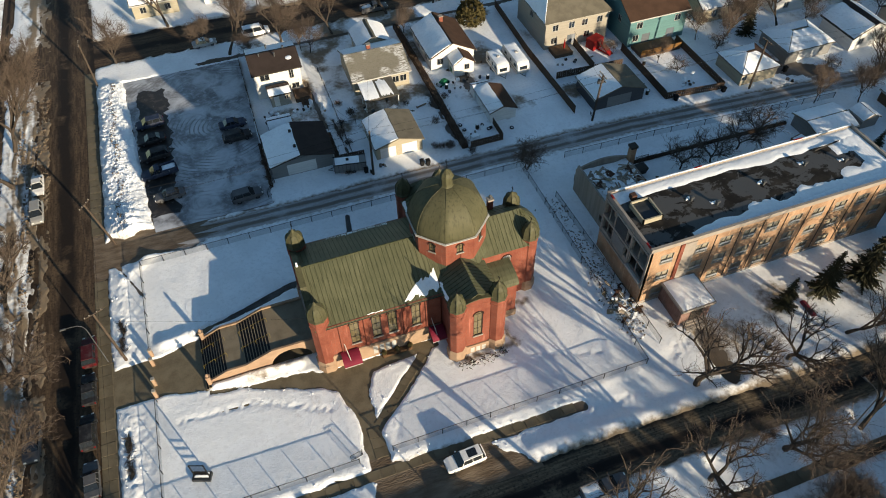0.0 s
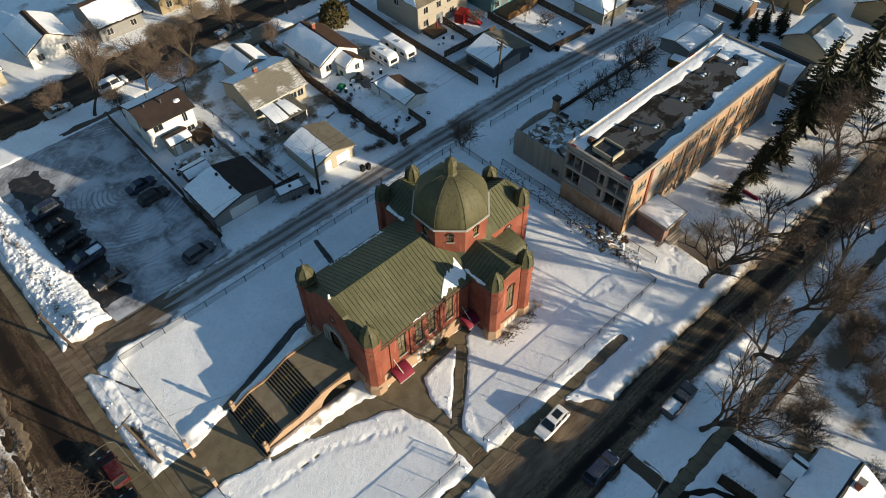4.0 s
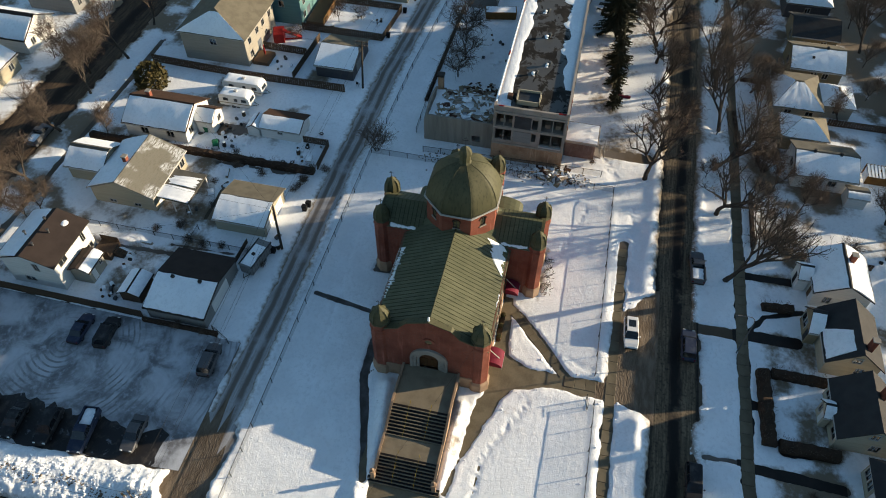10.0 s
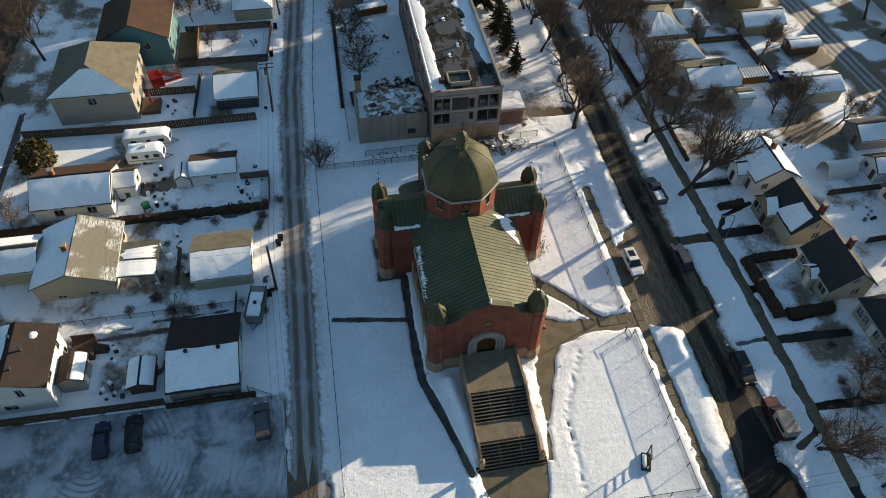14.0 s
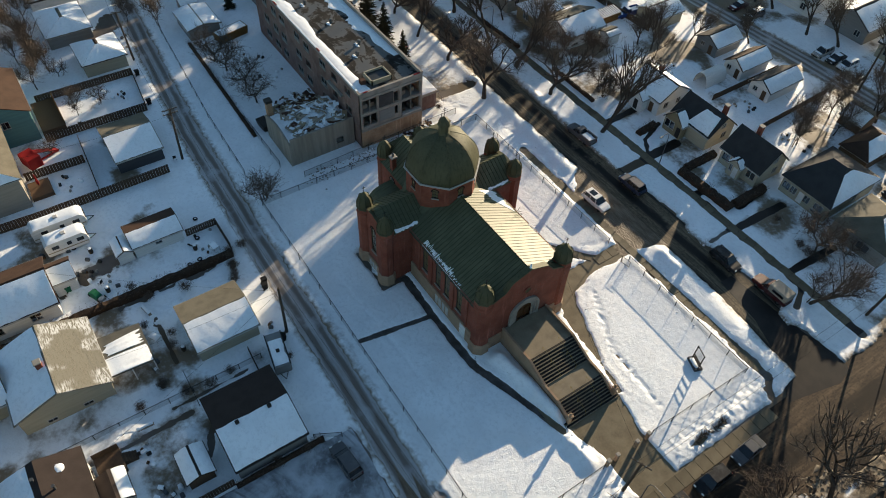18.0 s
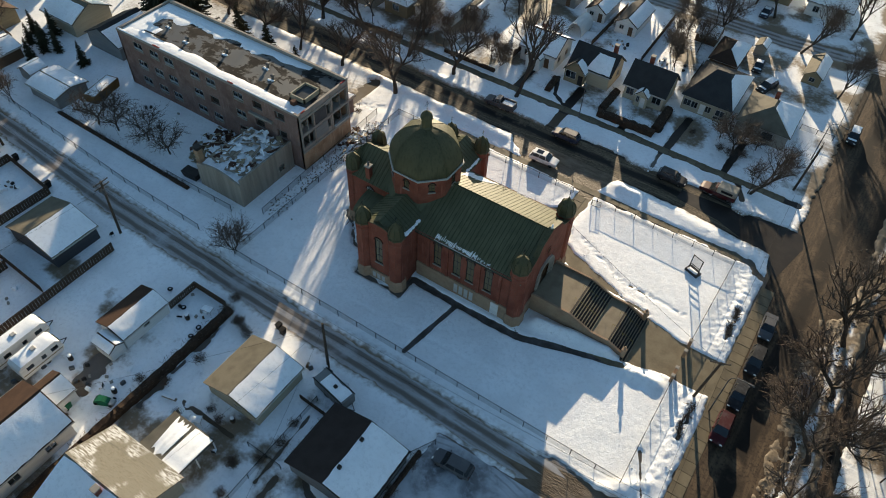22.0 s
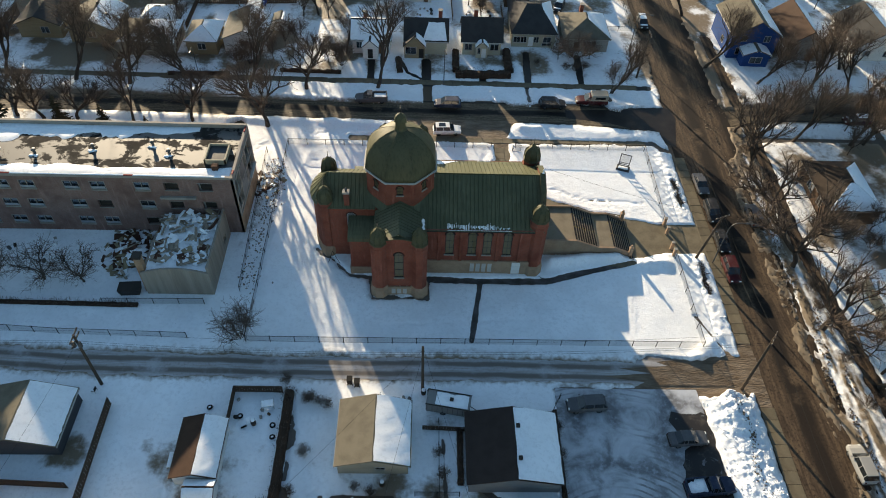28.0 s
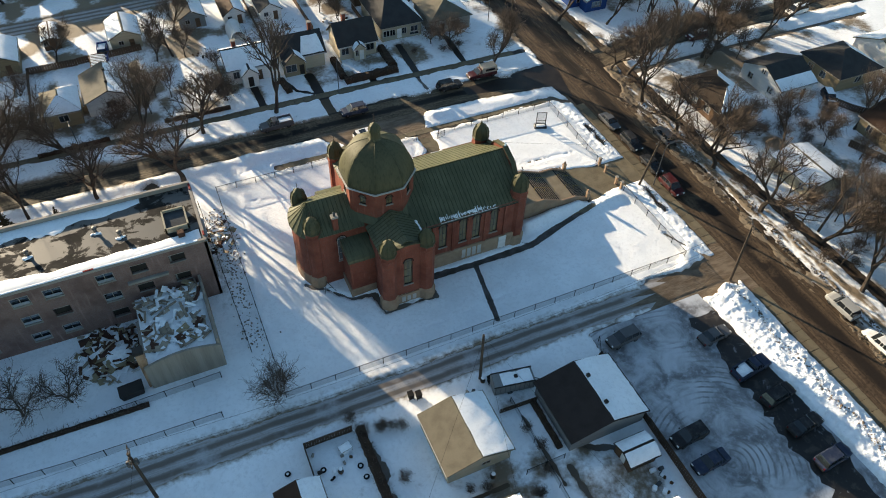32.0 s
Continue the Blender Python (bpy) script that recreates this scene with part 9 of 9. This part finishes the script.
def car(x, y, turn, mat, kind, label, snowy=0, z=0.05):
    """A parked vehicle along its own x axis; the nose points to +x."""
    th = thing({"pickup": "pickup_truck", "suv": "suv", "sedan": "sedan", "van": "van"}[kind], x, y, z, label, "car" if kind != "pickup" else "truck", rot=turn)
    L, W = {"pickup": (5.6, 1.95), "suv": (4.7, 1.88), "sedan": (4.6, 1.8), "van": (5.2, 1.95)}[kind]
    h = {"pickup": 1.05, "suv": 1.02, "sedan": 0.88, "van": 1.1}[kind]
    w = W / 2
    b_ = Mesh()

    def hull(st):
        rings = []
        for px, zb, zt, wd in st:
            rings.append([(px, -wd * 0.92, zb), (px, wd * 0.92, zb), (px, wd, zb + 0.22), (px, wd * 0.99, zt - 0.14), (px, wd * 0.9, zt), (px, -wd * 0.9, zt), (px, -wd * 0.99, zt - 0.14), (px, -wd, zb + 0.22)])
        return rings
    e = L / 2
    body = part("body", b_.loft(hull([(-e, 0.42, h * 0.86, w * 0.86), (-e + 0.12, 0.3, h, w * 0.96), (-e + 0.7, 0.26, h + 0.02, w), (0, 0.26, h, w), (e - 1.3, 0.26, h - 0.02, w), (e - 0.5, 0.28, h - 0.1, w * 0.97), (e - 0.1, 0.32, h - 0.22, w * 0.9), (e, 0.45, h - 0.32, w * 0.8)])), mat, th)
    top = {"pickup": (-0.35, 1.35, 1.75), "suv": (-e + 0.15, 1.15, 1.68), "sedan": (-e + 0.75, 1.0, 1.42), "van": (-e + 0.1, 1.75, 1.95)}[kind]
    x0, x1, zt = top
    rk = {"pickup": 0.15, "suv": 0.35, "sedan": 0.65, "van": 0.1}[kind]

    def cab(i, zt_, g):
        zb = h - 0.02
        q = lambda px, wd, z_: [(px, -wd, z_), (px, wd, z_)]
        return [[(x0 + g, -w * 0.9 + g * 0.3, zb), (x1 - g, -w * 0.9 + g * 0.3, zb), (x1 - g, w * 0.9 - g * 0.3, zb), (x0 + g, w * 0.9 - g * 0.3, zb)],
                [(x0 + rk, -w * 0.72, zt_), (x1 - 0.75, -w * 0.72, zt_), (x1 - 0.75, w * 0.72, zt_), (x0 + rk, w * 0.72, zt_)]]
    gl = part("window_band", Mesh().loft(cab(0, zt - 0.05, 0.0)), "window_glass", th)
    rf_ = part("car_roof", Mesh().cbox(x0 + rk - 0.04, -w * 0.74, zt - 0.06, x1 - 0.72, w * 0.74, zt, 0.035), mat, th)
    if kind == "suv" and mat == "car_white":
        part("sunroof", Mesh().cbox(x0 + rk + 0.5, -w * 0.5, zt, x0 + rk + 1.6, w * 0.5, zt + 0.012, 0.005), "window_glass", rf_)
    for px in ((x0 + x1) / 2 - 0.1, x0 + rk + 0.1, x1 - 0.5):
        for s in (-1, 1):
            part("pillar", Mesh().tube((px - 0.02, s * w * 0.905, h - 0.02), (min(max(px, x0 + rk), x1 - 0.76), s * w * 0.735, zt - 0.03), 0.045, 0.04, 4), mat, gl)
    if kind == "pickup":
        bed = part("truck_bed", Mesh().box(-e + 0.12, -w * 0.78, h + 0.03, x0 - 0.08, w * 0.78, h + 0.05), "rubber", th)
        sd = Mesh()
        for s in (-1, 1):
            sd.box(-e + 0.1, s * w * 0.9 - 0.06, h, x0, s * w * 0.9 + 0.06, h + 0.34)
        sd.box(-e + 0.06, -w * 0.9, h, -e + 0.14, w * 0.9, h + 0.34)
        part("bed_sides", sd, mat, body)
        lying_snow("bed_snow", th, -e + 0.2, -w * 0.7, x0 - 0.2, w * 0.7, h + 0.05, int(x), 0.1, 0.6, 8, 5)
    for s in (-1, 1):
        part("headlight", Mesh().cbox(e - 0.22, s * w * 0.62 - 0.17, h - 0.36, e - 0.02, s * w * 0.62 + 0.17, h - 0.2, 0.03), "lamp_lens", body)
        part("tail_light", Mesh().cbox(-e - 0.01, s * w * 0.74 - 0.1, h - 0.35, -e + 0.1, s * w * 0.74 + 0.1, h - 0.1, 0.02), "tail_lens", body)
        part("mirror", Mesh().cbox(x1 - 0.45, s * (w + 0.1) - 0.09, h + 0.02, x1 - 0.3, s * (w + 0.1) + 0.09, h + 0.17, 0.03), mat, body)
    part("bumper", Mesh().cbox(-e - 0.05, -w * 0.85, 0.35, -e + 0.08, w * 0.85, 0.55, 0.03), "dark_trim", body)
    part("bumper", Mesh().cbox(e - 0.1, -w * 0.75, 0.35, e + 0.04, w * 0.75, 0.55, 0.03), "dark_trim", body)
    wheel_set(th, (-e + 0.95, e - 0.95), w - 0.02, 0.34)
    if snowy:
        lying_snow("roof_snow", rf_, x0 + rk, -w * 0.7, x1 - 0.8, w * 0.7, zt, int(y * 3), 0.1 * snowy, 0.1, 8, 5)
        lying_snow("hood_snow", body, x1 + 0.05, -w * 0.75, e - 0.6, w * 0.75, h - 0.06, int(y * 5), 0.1 * snowy, 0.1, 6, 5)
    return th


car(12.8, 32.3, 183, "car_white", "suv", "white SUV with a dark sunroof parked on slush")
car(25.9, 23.9, 2, "car_grey", "pickup", "dark grey pickup truck with snow in its bed")
car(12.6, 25.0, 0, "car_navy", "suv", "dark SUV parked on wet asphalt by the kerb")
car(-5.8, 24.35, 180, "car_black", "suv", "black SUV parked in shade by the kerb")
rt_ = car(-12.9, 23.1, 0, "car_red", "pickup", "red pickup truck with a pale beige camper shell")
part("camper_shell", Mesh().cbox(-2.75, -0.95, 1.1, 0.25, 0.95, 2.15, 0.12), "siding_beige", rt_, "pale beige fibreglass camper shell")
part("shell_window", Mesh().cbox(-2.2, -0.97, 1.4, -0.4, 0.97, 1.85, 0.02), "window_glass", rt_)
car(-27.0, 44.4, 92, "car_grey", "sedan", "dark grey sedan parked along the cross street")
car(-27.2, 50.6, 90, "car_black", "suv", "black SUV parked along the cross street")
car(-27.0, 56.6, 90, "car_black", "sedan", "black sedan parked by the forecourt")
car(-26.8, 62.2, 90, "car_red", "suv", "dark red SUV parked along the cross street")
car(-33.4, 51.2, 268, "car_grey", "suv", "muddy dark grey SUV on the far side of the street")
car(-33.6, 91.0, 272, "car_silver", "suv", "silver SUV parked on the far side of the street")
car(-33.6, 97.4, 272, "car_white", "sedan", "white sedan parked on the far side of the street")
car(-14.4, 88.0, 184, "car_grey", "sedan", "dark grey sedan parked in the lot")
car(-15.4, 93.8, 186, "car_navy", "pickup", "dark blue pickup truck parked in the lot")
car(-15.8, 98.2, 186, "car_black", "suv", "black SUV parked in the lot")
car(-16.0, 102.6, 184, "car_black", "sedan", "black sedan parked in the lot")
car(-15.9, 107.0, 184, "car_navy", "suv", "dark SUV parked in the lot")
car(-3.2, 83.7, 4, "car_grey", "suv", "dark grey SUV parked beside the back lane")
car(-2.6, 101.9, 2, "car_navy", "sedan", "dark blue sedan parked by the fence")
car(-2.4, 98.3, 3, "car_black", "suv", "dark SUV parked by the fence")
car(-4, 128.6, 2, "car_silver", "sedan", "silver sedan on the north street", 0.8)
car(6, 128.8, 2, "car_white", "van", "white van on the north street", 0.8)
car(30, 128.8, 2, "car_grey", "pickup", "grey pickup truck on the north street")
for i, (x, y) in enumerate(((20.1, -32.0), (17.4, -32.4), (14.9, -32.4), (-3.0, -35.2), (36, -31.0), (40, -30.8))):
    car(x, y, 88, ("car_silver", "car_black", "car_white", "car_navy", "car_grey", "car_red")[i], ("suv", "sedan")[i % 2], "car parked behind the back lane with snow on its roof", 0.8)
car(49.8, -9.0, 84, "car_blue", "pickup", "blue pickup truck beside the timber lean-to", 0.4)
car(-10.9, -9.2, 70, "car_black", "suv", "dark SUV in the drive beside the corner house", 0.7)
car(-27.3, -3.7, 90, "car_black", "suv", "black SUV with snow on its roof by the corner house fence", 0.5)
car(-7.6, -14.9, 96, "car_black", "sedan", "dark sedan parked in a back garden", 0.5)
car(-47, 21.9, 2, "car_silver", "sedan", "silver sedan on the street beyond the crossing", 0.4)
car(-59, 27.2, 2, "car_red", "suv", "dark red SUV on the street beyond the crossing", 0.3)
car(-85.6, 26.8, 2, "car_white", "van", "white van on the street beyond the crossing", 0.5)
car(-68.2, 53.6, 60, "car_black", "suv", "dark SUV beside the slate-roofed bungalow", 0.3)


def trailer(x, y, turn, L, label):
    th = thing("travel_trailer", x, y, 0.1, label, "caravan", "two travel trailers", rot=turn)
    h = L / 2
    prof = [(-h, 0.6), (-h + 0.15, 0.35), (h - 0.3, 0.35), (h, 0.9), (h - 0.15, 2.1), (h - 0.6, 2.55), (-h + 0.4, 2.55), (-h, 2.2)]
    bd_ = part("shell", Mesh().loft([[(px, s * 1.15, pz) for px, pz in prof] for s in (-1, 1)]), "siding_white", th)
    for s in (-1, 1):
        for px, w in ((-h * 0.55, 0.9), (h * 0.1, 0.6), (h * 0.62, 0.9)):
            part("window", Mesh().cbox(px - w / 2, s * 1.15 - 0.02, 1.35, px + w / 2, s * 1.15 + 0.02, 1.95, 0.01), "window_glass", bd_)
        part("stripe", Mesh().box(-h + 0.1, s * 1.155 - 0.01, 0.85, h - 0.2, s * 1.155 + 0.01, 1.0), "siding_tan", bd_)
    part("end_window", Mesh().cbox(h - 0.1, -0.7, 1.3, h + 0.02, 0.7, 1.9, 0.02), "window_glass", bd_)
    lying_snow("roof_snow", bd_, -h + 0.4, -1.1, h - 0.6, 1.1, 2.55, int(L * 9), 0.14, 0.1, 14, 6)
    part("roof_vent", Mesh().cbox(-0.3, -0.3, 2.55, 0.3, 0.3, 2.85, 0.05), "white_trim", bd_)
    part("drawbar", Mesh().tube((h - 0.2, -0.6, 0.45), (h + 1.0, 0, 0.45), 0.05, 0.05, 4).tube((h - 0.2, 0.6, 0.45), (h + 1.0, 0, 0.45), 0.05, 0.05, 4), "iron", th)
    wheel_set(th, (-0.4, 0.4), 1.12, 0.34)


# ---- smaller things in the back gardens ----
TYRE = data("tread", Mesh().lathe([(0.19, 0.02), (0.3, 0.0), (0.35, 0.06), (0.35, 0.16), (0.3, 0.22), (0.19, 0.2), (0.17, 0.11), (0.19, 0.02)], 14), "rubber", True)
SIDE = data("tyre_snow", Mesh().lathe([(0.2, 0.05), (0.18, 0.14), (0.08, 0.17), (0.01, 0.18)], 10), "roof_snow", True)
for x, y, tilt in ((37.4, 85.5, 5), (33.5, 86.6, -8), (33.3, 88.1, 14), (36.7, 86.9, 60), (41.1, 84.4, 12)):
    ty = thing("old_tyre", x, y, 0.16, "worn black car tyre lying in garden snow", "tyre", "old tyres")
    part("tread", TYRE, None, ty, at=pose(0, 0, 0, tilt, 0, 30))
    part("snow_fill", SIDE, None, ty, at=pose(0, 0, 0, tilt, 0, 0))
for x, y, rot in ((34.4, 84.1, 12), (24.0, 96.0, 30)):
    tb = thing("garden_table", x, y, 0.1, "white garden table with a cushion of snow", "table", "garden tables", rot=rot)
    part("tabletop", Mesh().cbox(-0.75, -0.5, 0.68, 0.75, 0.5, 0.73, 0.02), "white_trim", tb)
    for sx in (-0.65, 0.65):
        for sy in (-0.4, 0.4):
            part("leg", Mesh().tube((sx, sy, -0.1), (sx, sy, 0.68), 0.03, 0.03, 6), "white_trim", tb)
    lying_snow("table_snow", tb, -0.7, -0.46, 0.7, 0.46, 0.73, int(x), 0.16, 0.06, 8, 6)
for x, y, rot in ((19.5, 97.5, 20), (55.0, 82.4, 80), (36.3, 99.2, 130), (3.4, 101.0, 200)):
    ch = thing("garden_chair", x, y, 0.12, "dark metal garden chair standing in the snow", "chair", "garden chairs", rot=rot)
    part("seat", Mesh().cbox(-0.25, -0.25, 0.42, 0.25, 0.25, 0.46, 0.015), "iron", ch)
    part("seat_snow", Mesh().cbox(-0.22, -0.22, 0.46, 0.22, 0.2, 0.53, 0.03), "roof_snow", ch)
    part("backrest", Mesh().cbox(-0.25, 0.22, 0.5, 0.25, 0.27, 0.95, 0.015), "iron", ch)
    for sx in (-0.22, 0.22):
        for sy in (-0.22, 0.24):
            part("leg", Mesh().tube((sx, sy, -0.12), (sx, sy, 0.42), 0.018, 0.018, 5), "iron", ch)
ft = thing("ride_on_mower", 34.8, 100.3, 0.12, "mower under a bright green tarpaulin with snow on its end", "mower", rot=24)
part("tarpaulin", Mesh().loft([[(-0.85, -0.5, 0), (-0.85, 0.5, 0), (-0.85, 0.4, 0.5), (-0.85, -0.4, 0.5)], [(-0.2, -0.55, 0), (-0.2, 0.55, 0), (-0.2, 0.36, 0.85), (-0.2, -0.36, 0.85)], [(0.5, -0.55, 0), (0.5, 0.55, 0), (0.5, 0.42, 0.7), (0.5, -0.42, 0.7)], [(0.95, -0.5, 0), (0.95, 0.5, 0), (0.95, 0.4, 0.35), (0.95, -0.4, 0.35)]]), "green_plastic", ft)
part("deck", Mesh().cbox(-1.5, -0.4, 0.0, -0.86, 0.4, 0.4, 0.06), "white_trim", ft)
for sx in (-1.2, 0.6):
    for s in (-1, 1):
        part("wheel", Mesh().tube((sx, s * 0.5, 0.2), (sx, s * 0.6, 0.2), 0.22, 0.22, 10), "rubber", ft)
br_ = data("barrel_shell", Mesh().lathe([(0.27, -0.1), (0.29, 0.1), (0.3, 0.45), (0.29, 0.8), (0.25, 0.86), (0.02, 0.86)], 12), "dark_trim", True)
for x, y in ((35.7, 86.4), (34.7, 98.7), (42.6, 98.7), (20.6, 93.6), (16.2, 82.2), (66.8, 84.4), (70.8, 92.4)):
    bl = thing("steel_barrel", x, y, 0.1, "dark steel barrel capped with snow in a back yard", "barrel", "steel barrels")
    part("shell", br_, None, bl)
    part("hoop", Mesh().lathe([(0.3, 0.28), (0.325, 0.3), (0.3, 0.32)], 12), "rust_steel", bl)
    part("snow_cap", Mesh().lathe([(0.25, 0.86), (0.24, 0.93), (0.14, 0.99), (0.01, 1.0)], 10), "roof_snow", bl)
for x, y, rot in ((28.9, 95.6, 15), (12.9, 101.0, 90), (44.0, 91.0, 92), (62.5, 98.0, 10)):
    fw = thing("firewood_stack", x, y, 0.1, "low stack of split firewood under snow", "firewood", "firewood stacks", rot=rot)
    lg = data("log", Mesh().tube((0, -0.2, 0), (0, 0.2, 0), 0.08, 0.07, 6), "rubble_wood")
    for q in range(26):
        part("log", lg, None, fw, at=pose(-0.9 + 0.17 * (q % 11) + 0.08 * (q // 11), 0, 0.02 + 0.14 * (q // 11), 0, 20 * q, 3 * (q % 4)))
    lying_snow("stack_snow", fw, -0.9, -0.22, 0.95, 0.22, 0.4, int(x * 3), 0.14, 0.05, 10, 4)
plant(SHRUB, [(29.8, 83.2, 0.4), (28.4, 83.6, 0.35), (32.6, 80.8, 0.4), (16.7, 97.5, 0.35), (21.8, 94.6, 0.35), (23.6, 94.0, 0.3), (26.4, 96.6, 0.3), (14.0, 92.6, 0.4), (14.4, 90.0, 0.35), (30.6, 94.6, 0.35), (29.6, 90.0, 0.4), (-49, 57, 0.8), (-52.5, 58.5, 0.8), (-55, 56, 0.7), (-56.5, 59.5, 0.8), (-58.5, 56.0, 0.7), (-62, 58.5, 0.8), (-54.4, 62.0, 0.7)], "bare shrubs in the gardens")
plant(SHRUB, [(-47, 53.2, 0.7), (-59.8, 62.5, 0.7), (-36.9, 36.0, 0.5), (-37.3, 46.0, 0.5), (-37.2, 54.0, 0.5), (-37.3, 65.4, 0.6), (-36.9, 68.5, 0.5), (-37.2, 77.0, 0.6), (-37.6, 83.5, 0.6)], "brush along the cross street")
plant(THIN, [(-50.5, 29.5, 1.2), (-56.0, 29.8, 1.2), (-42.5, 28.6, 1.2), (-47.5, 75.5, 1.0), (-51.5, 78.0, 1.1), (-57.5, 63.5, 1.1), (-60.5, 68.5, 1.0), (-45.4, 83.6, 1.0), (-53.5, 99.8, 1.0), (-46.2, 110.5, 1.0), (13.0, 119.8, 0.9), (33.0, 118.5, 0.9), (31.4, 4.0, 0.7), (43.0, 8.0, 0.8), (73.4, 13.0, 0.8)], "garden saplings")
plant(ELM, [(-55.5, 33.5, 1.0), (-60.5, 19.5, 0.9), (-71.5, 19.0, 0.95), (47.5, 130.5, 0.8)], "tall garden trees")

trailer(49.0, 101.0, -90, 7.2, "long white travel trailer with a snowy roof in the yard")
trailer(45.4, 100.9, -90, 5.6, "short white travel trailer with a snowy roof in the yard")
bt = thing("box_trailer", 13.25, 84.15, 0.1, "grey ribbed box trailer with a snowy roof by the garage", "trailer", rot=170)
bx_ = part("box", Mesh().cbox(-2.55, -1.0, 0.45, 2.55, 1.0, 2.0, 0.06), "siding_grey", bt)
for q in range(9):
    for s_ in (-1, 1):
        part("rib", Mesh().box(-2.4 + 0.6 * q - 0.03, s_ * 1.015 - 0.02, 0.5, -2.4 + 0.6 * q + 0.03, s_ * 1.015 + 0.02, 1.95), "galvanised", bx_)
for s_ in (-1, 1):
    part("roof_rail", Mesh().box(-2.6, s_ * 1.0 - 0.06, 1.98, 2.6, s_ * 1.0 + 0.06, 2.08), "dark_trim", bx_)
lying_snow("roof_snow", bx_, -1.5, -0.85, 2.3, 0.85, 2.0, 44, 0.12, 0.15, 14, 6)
part("vent", Mesh().cbox(0.1, -0.22, 2.0, 0.55, 0.22, 2.35, 0.05), "dark_trim", bx_)
part("drawbar", Mesh().tube((2.5, -0.5, 0.5), (3.5, 0, 0.5), 0.05, 0.05, 4).tube((2.5, 0.5, 0.5), (3.5, 0, 0.5), 0.05, 0.05, 4), "iron", bt)
wheel_set(bt, (-0.5,), 1.0, 0.33)

# ---- paving slabs ----
def paving(name, x0, y0, x1, y1, w, step, z, label):
    """A footpath of concrete slabs with open joints, each slab a piece of its own."""
    L = math.dist((x0, y0), (x1, y1))
    a = math.degrees(math.atan2(y1 - y0, x1 - x0))
    th = thing(name, x0, y0, 0, label, "pavement", kind="structure", rot=a)
    me = data("slab", Mesh().cbox(0.02, -w / 2, -0.1, step - 0.02, w / 2, z, 0.02), "concrete")
    rr = random.Random(int(L))
    for i in range(int(L / step)):
        part("slab", me, None, th, at=pose(i * step, 0, rr.uniform(-0.012, 0.012), rr.uniform(-0.4, 0.4), rr.uniform(-0.3, 0.3)))


paving("sidewalk_west", -25.25, 37.5, -25.2, 75.0, 1.7, 1.6, 0.06, "wet concrete slab sidewalk along the cross street")
paving("sidewalk_west", -25.25, 83.6, -25.3, 128.0, 1.8, 1.6, 0.06, "wet concrete slab sidewalk along the cross street")
paving("sidewalk_street", -20.5, 34.2, 28.5, 34.2, 1.2, 1.6, 0.06, "wet dark concrete slab sidewalk beside the church lawn")
paving("sidewalk_south", -22.0, 18.2, 98.0, 17.7, 1.5, 1.6, 0.06, "dark wet concrete slab sidewalk in front of the houses")
paving("church_path", 4.2, 36.0, 4.2, 40.0, 1.5, 1.3, 0.07, "concrete slab path to the church side doors")
paving("garden_path", 4.9, 40.0, 13.0, 47.6, 1.1, 1.0, 0.07, "narrow stone slab path to the side door")
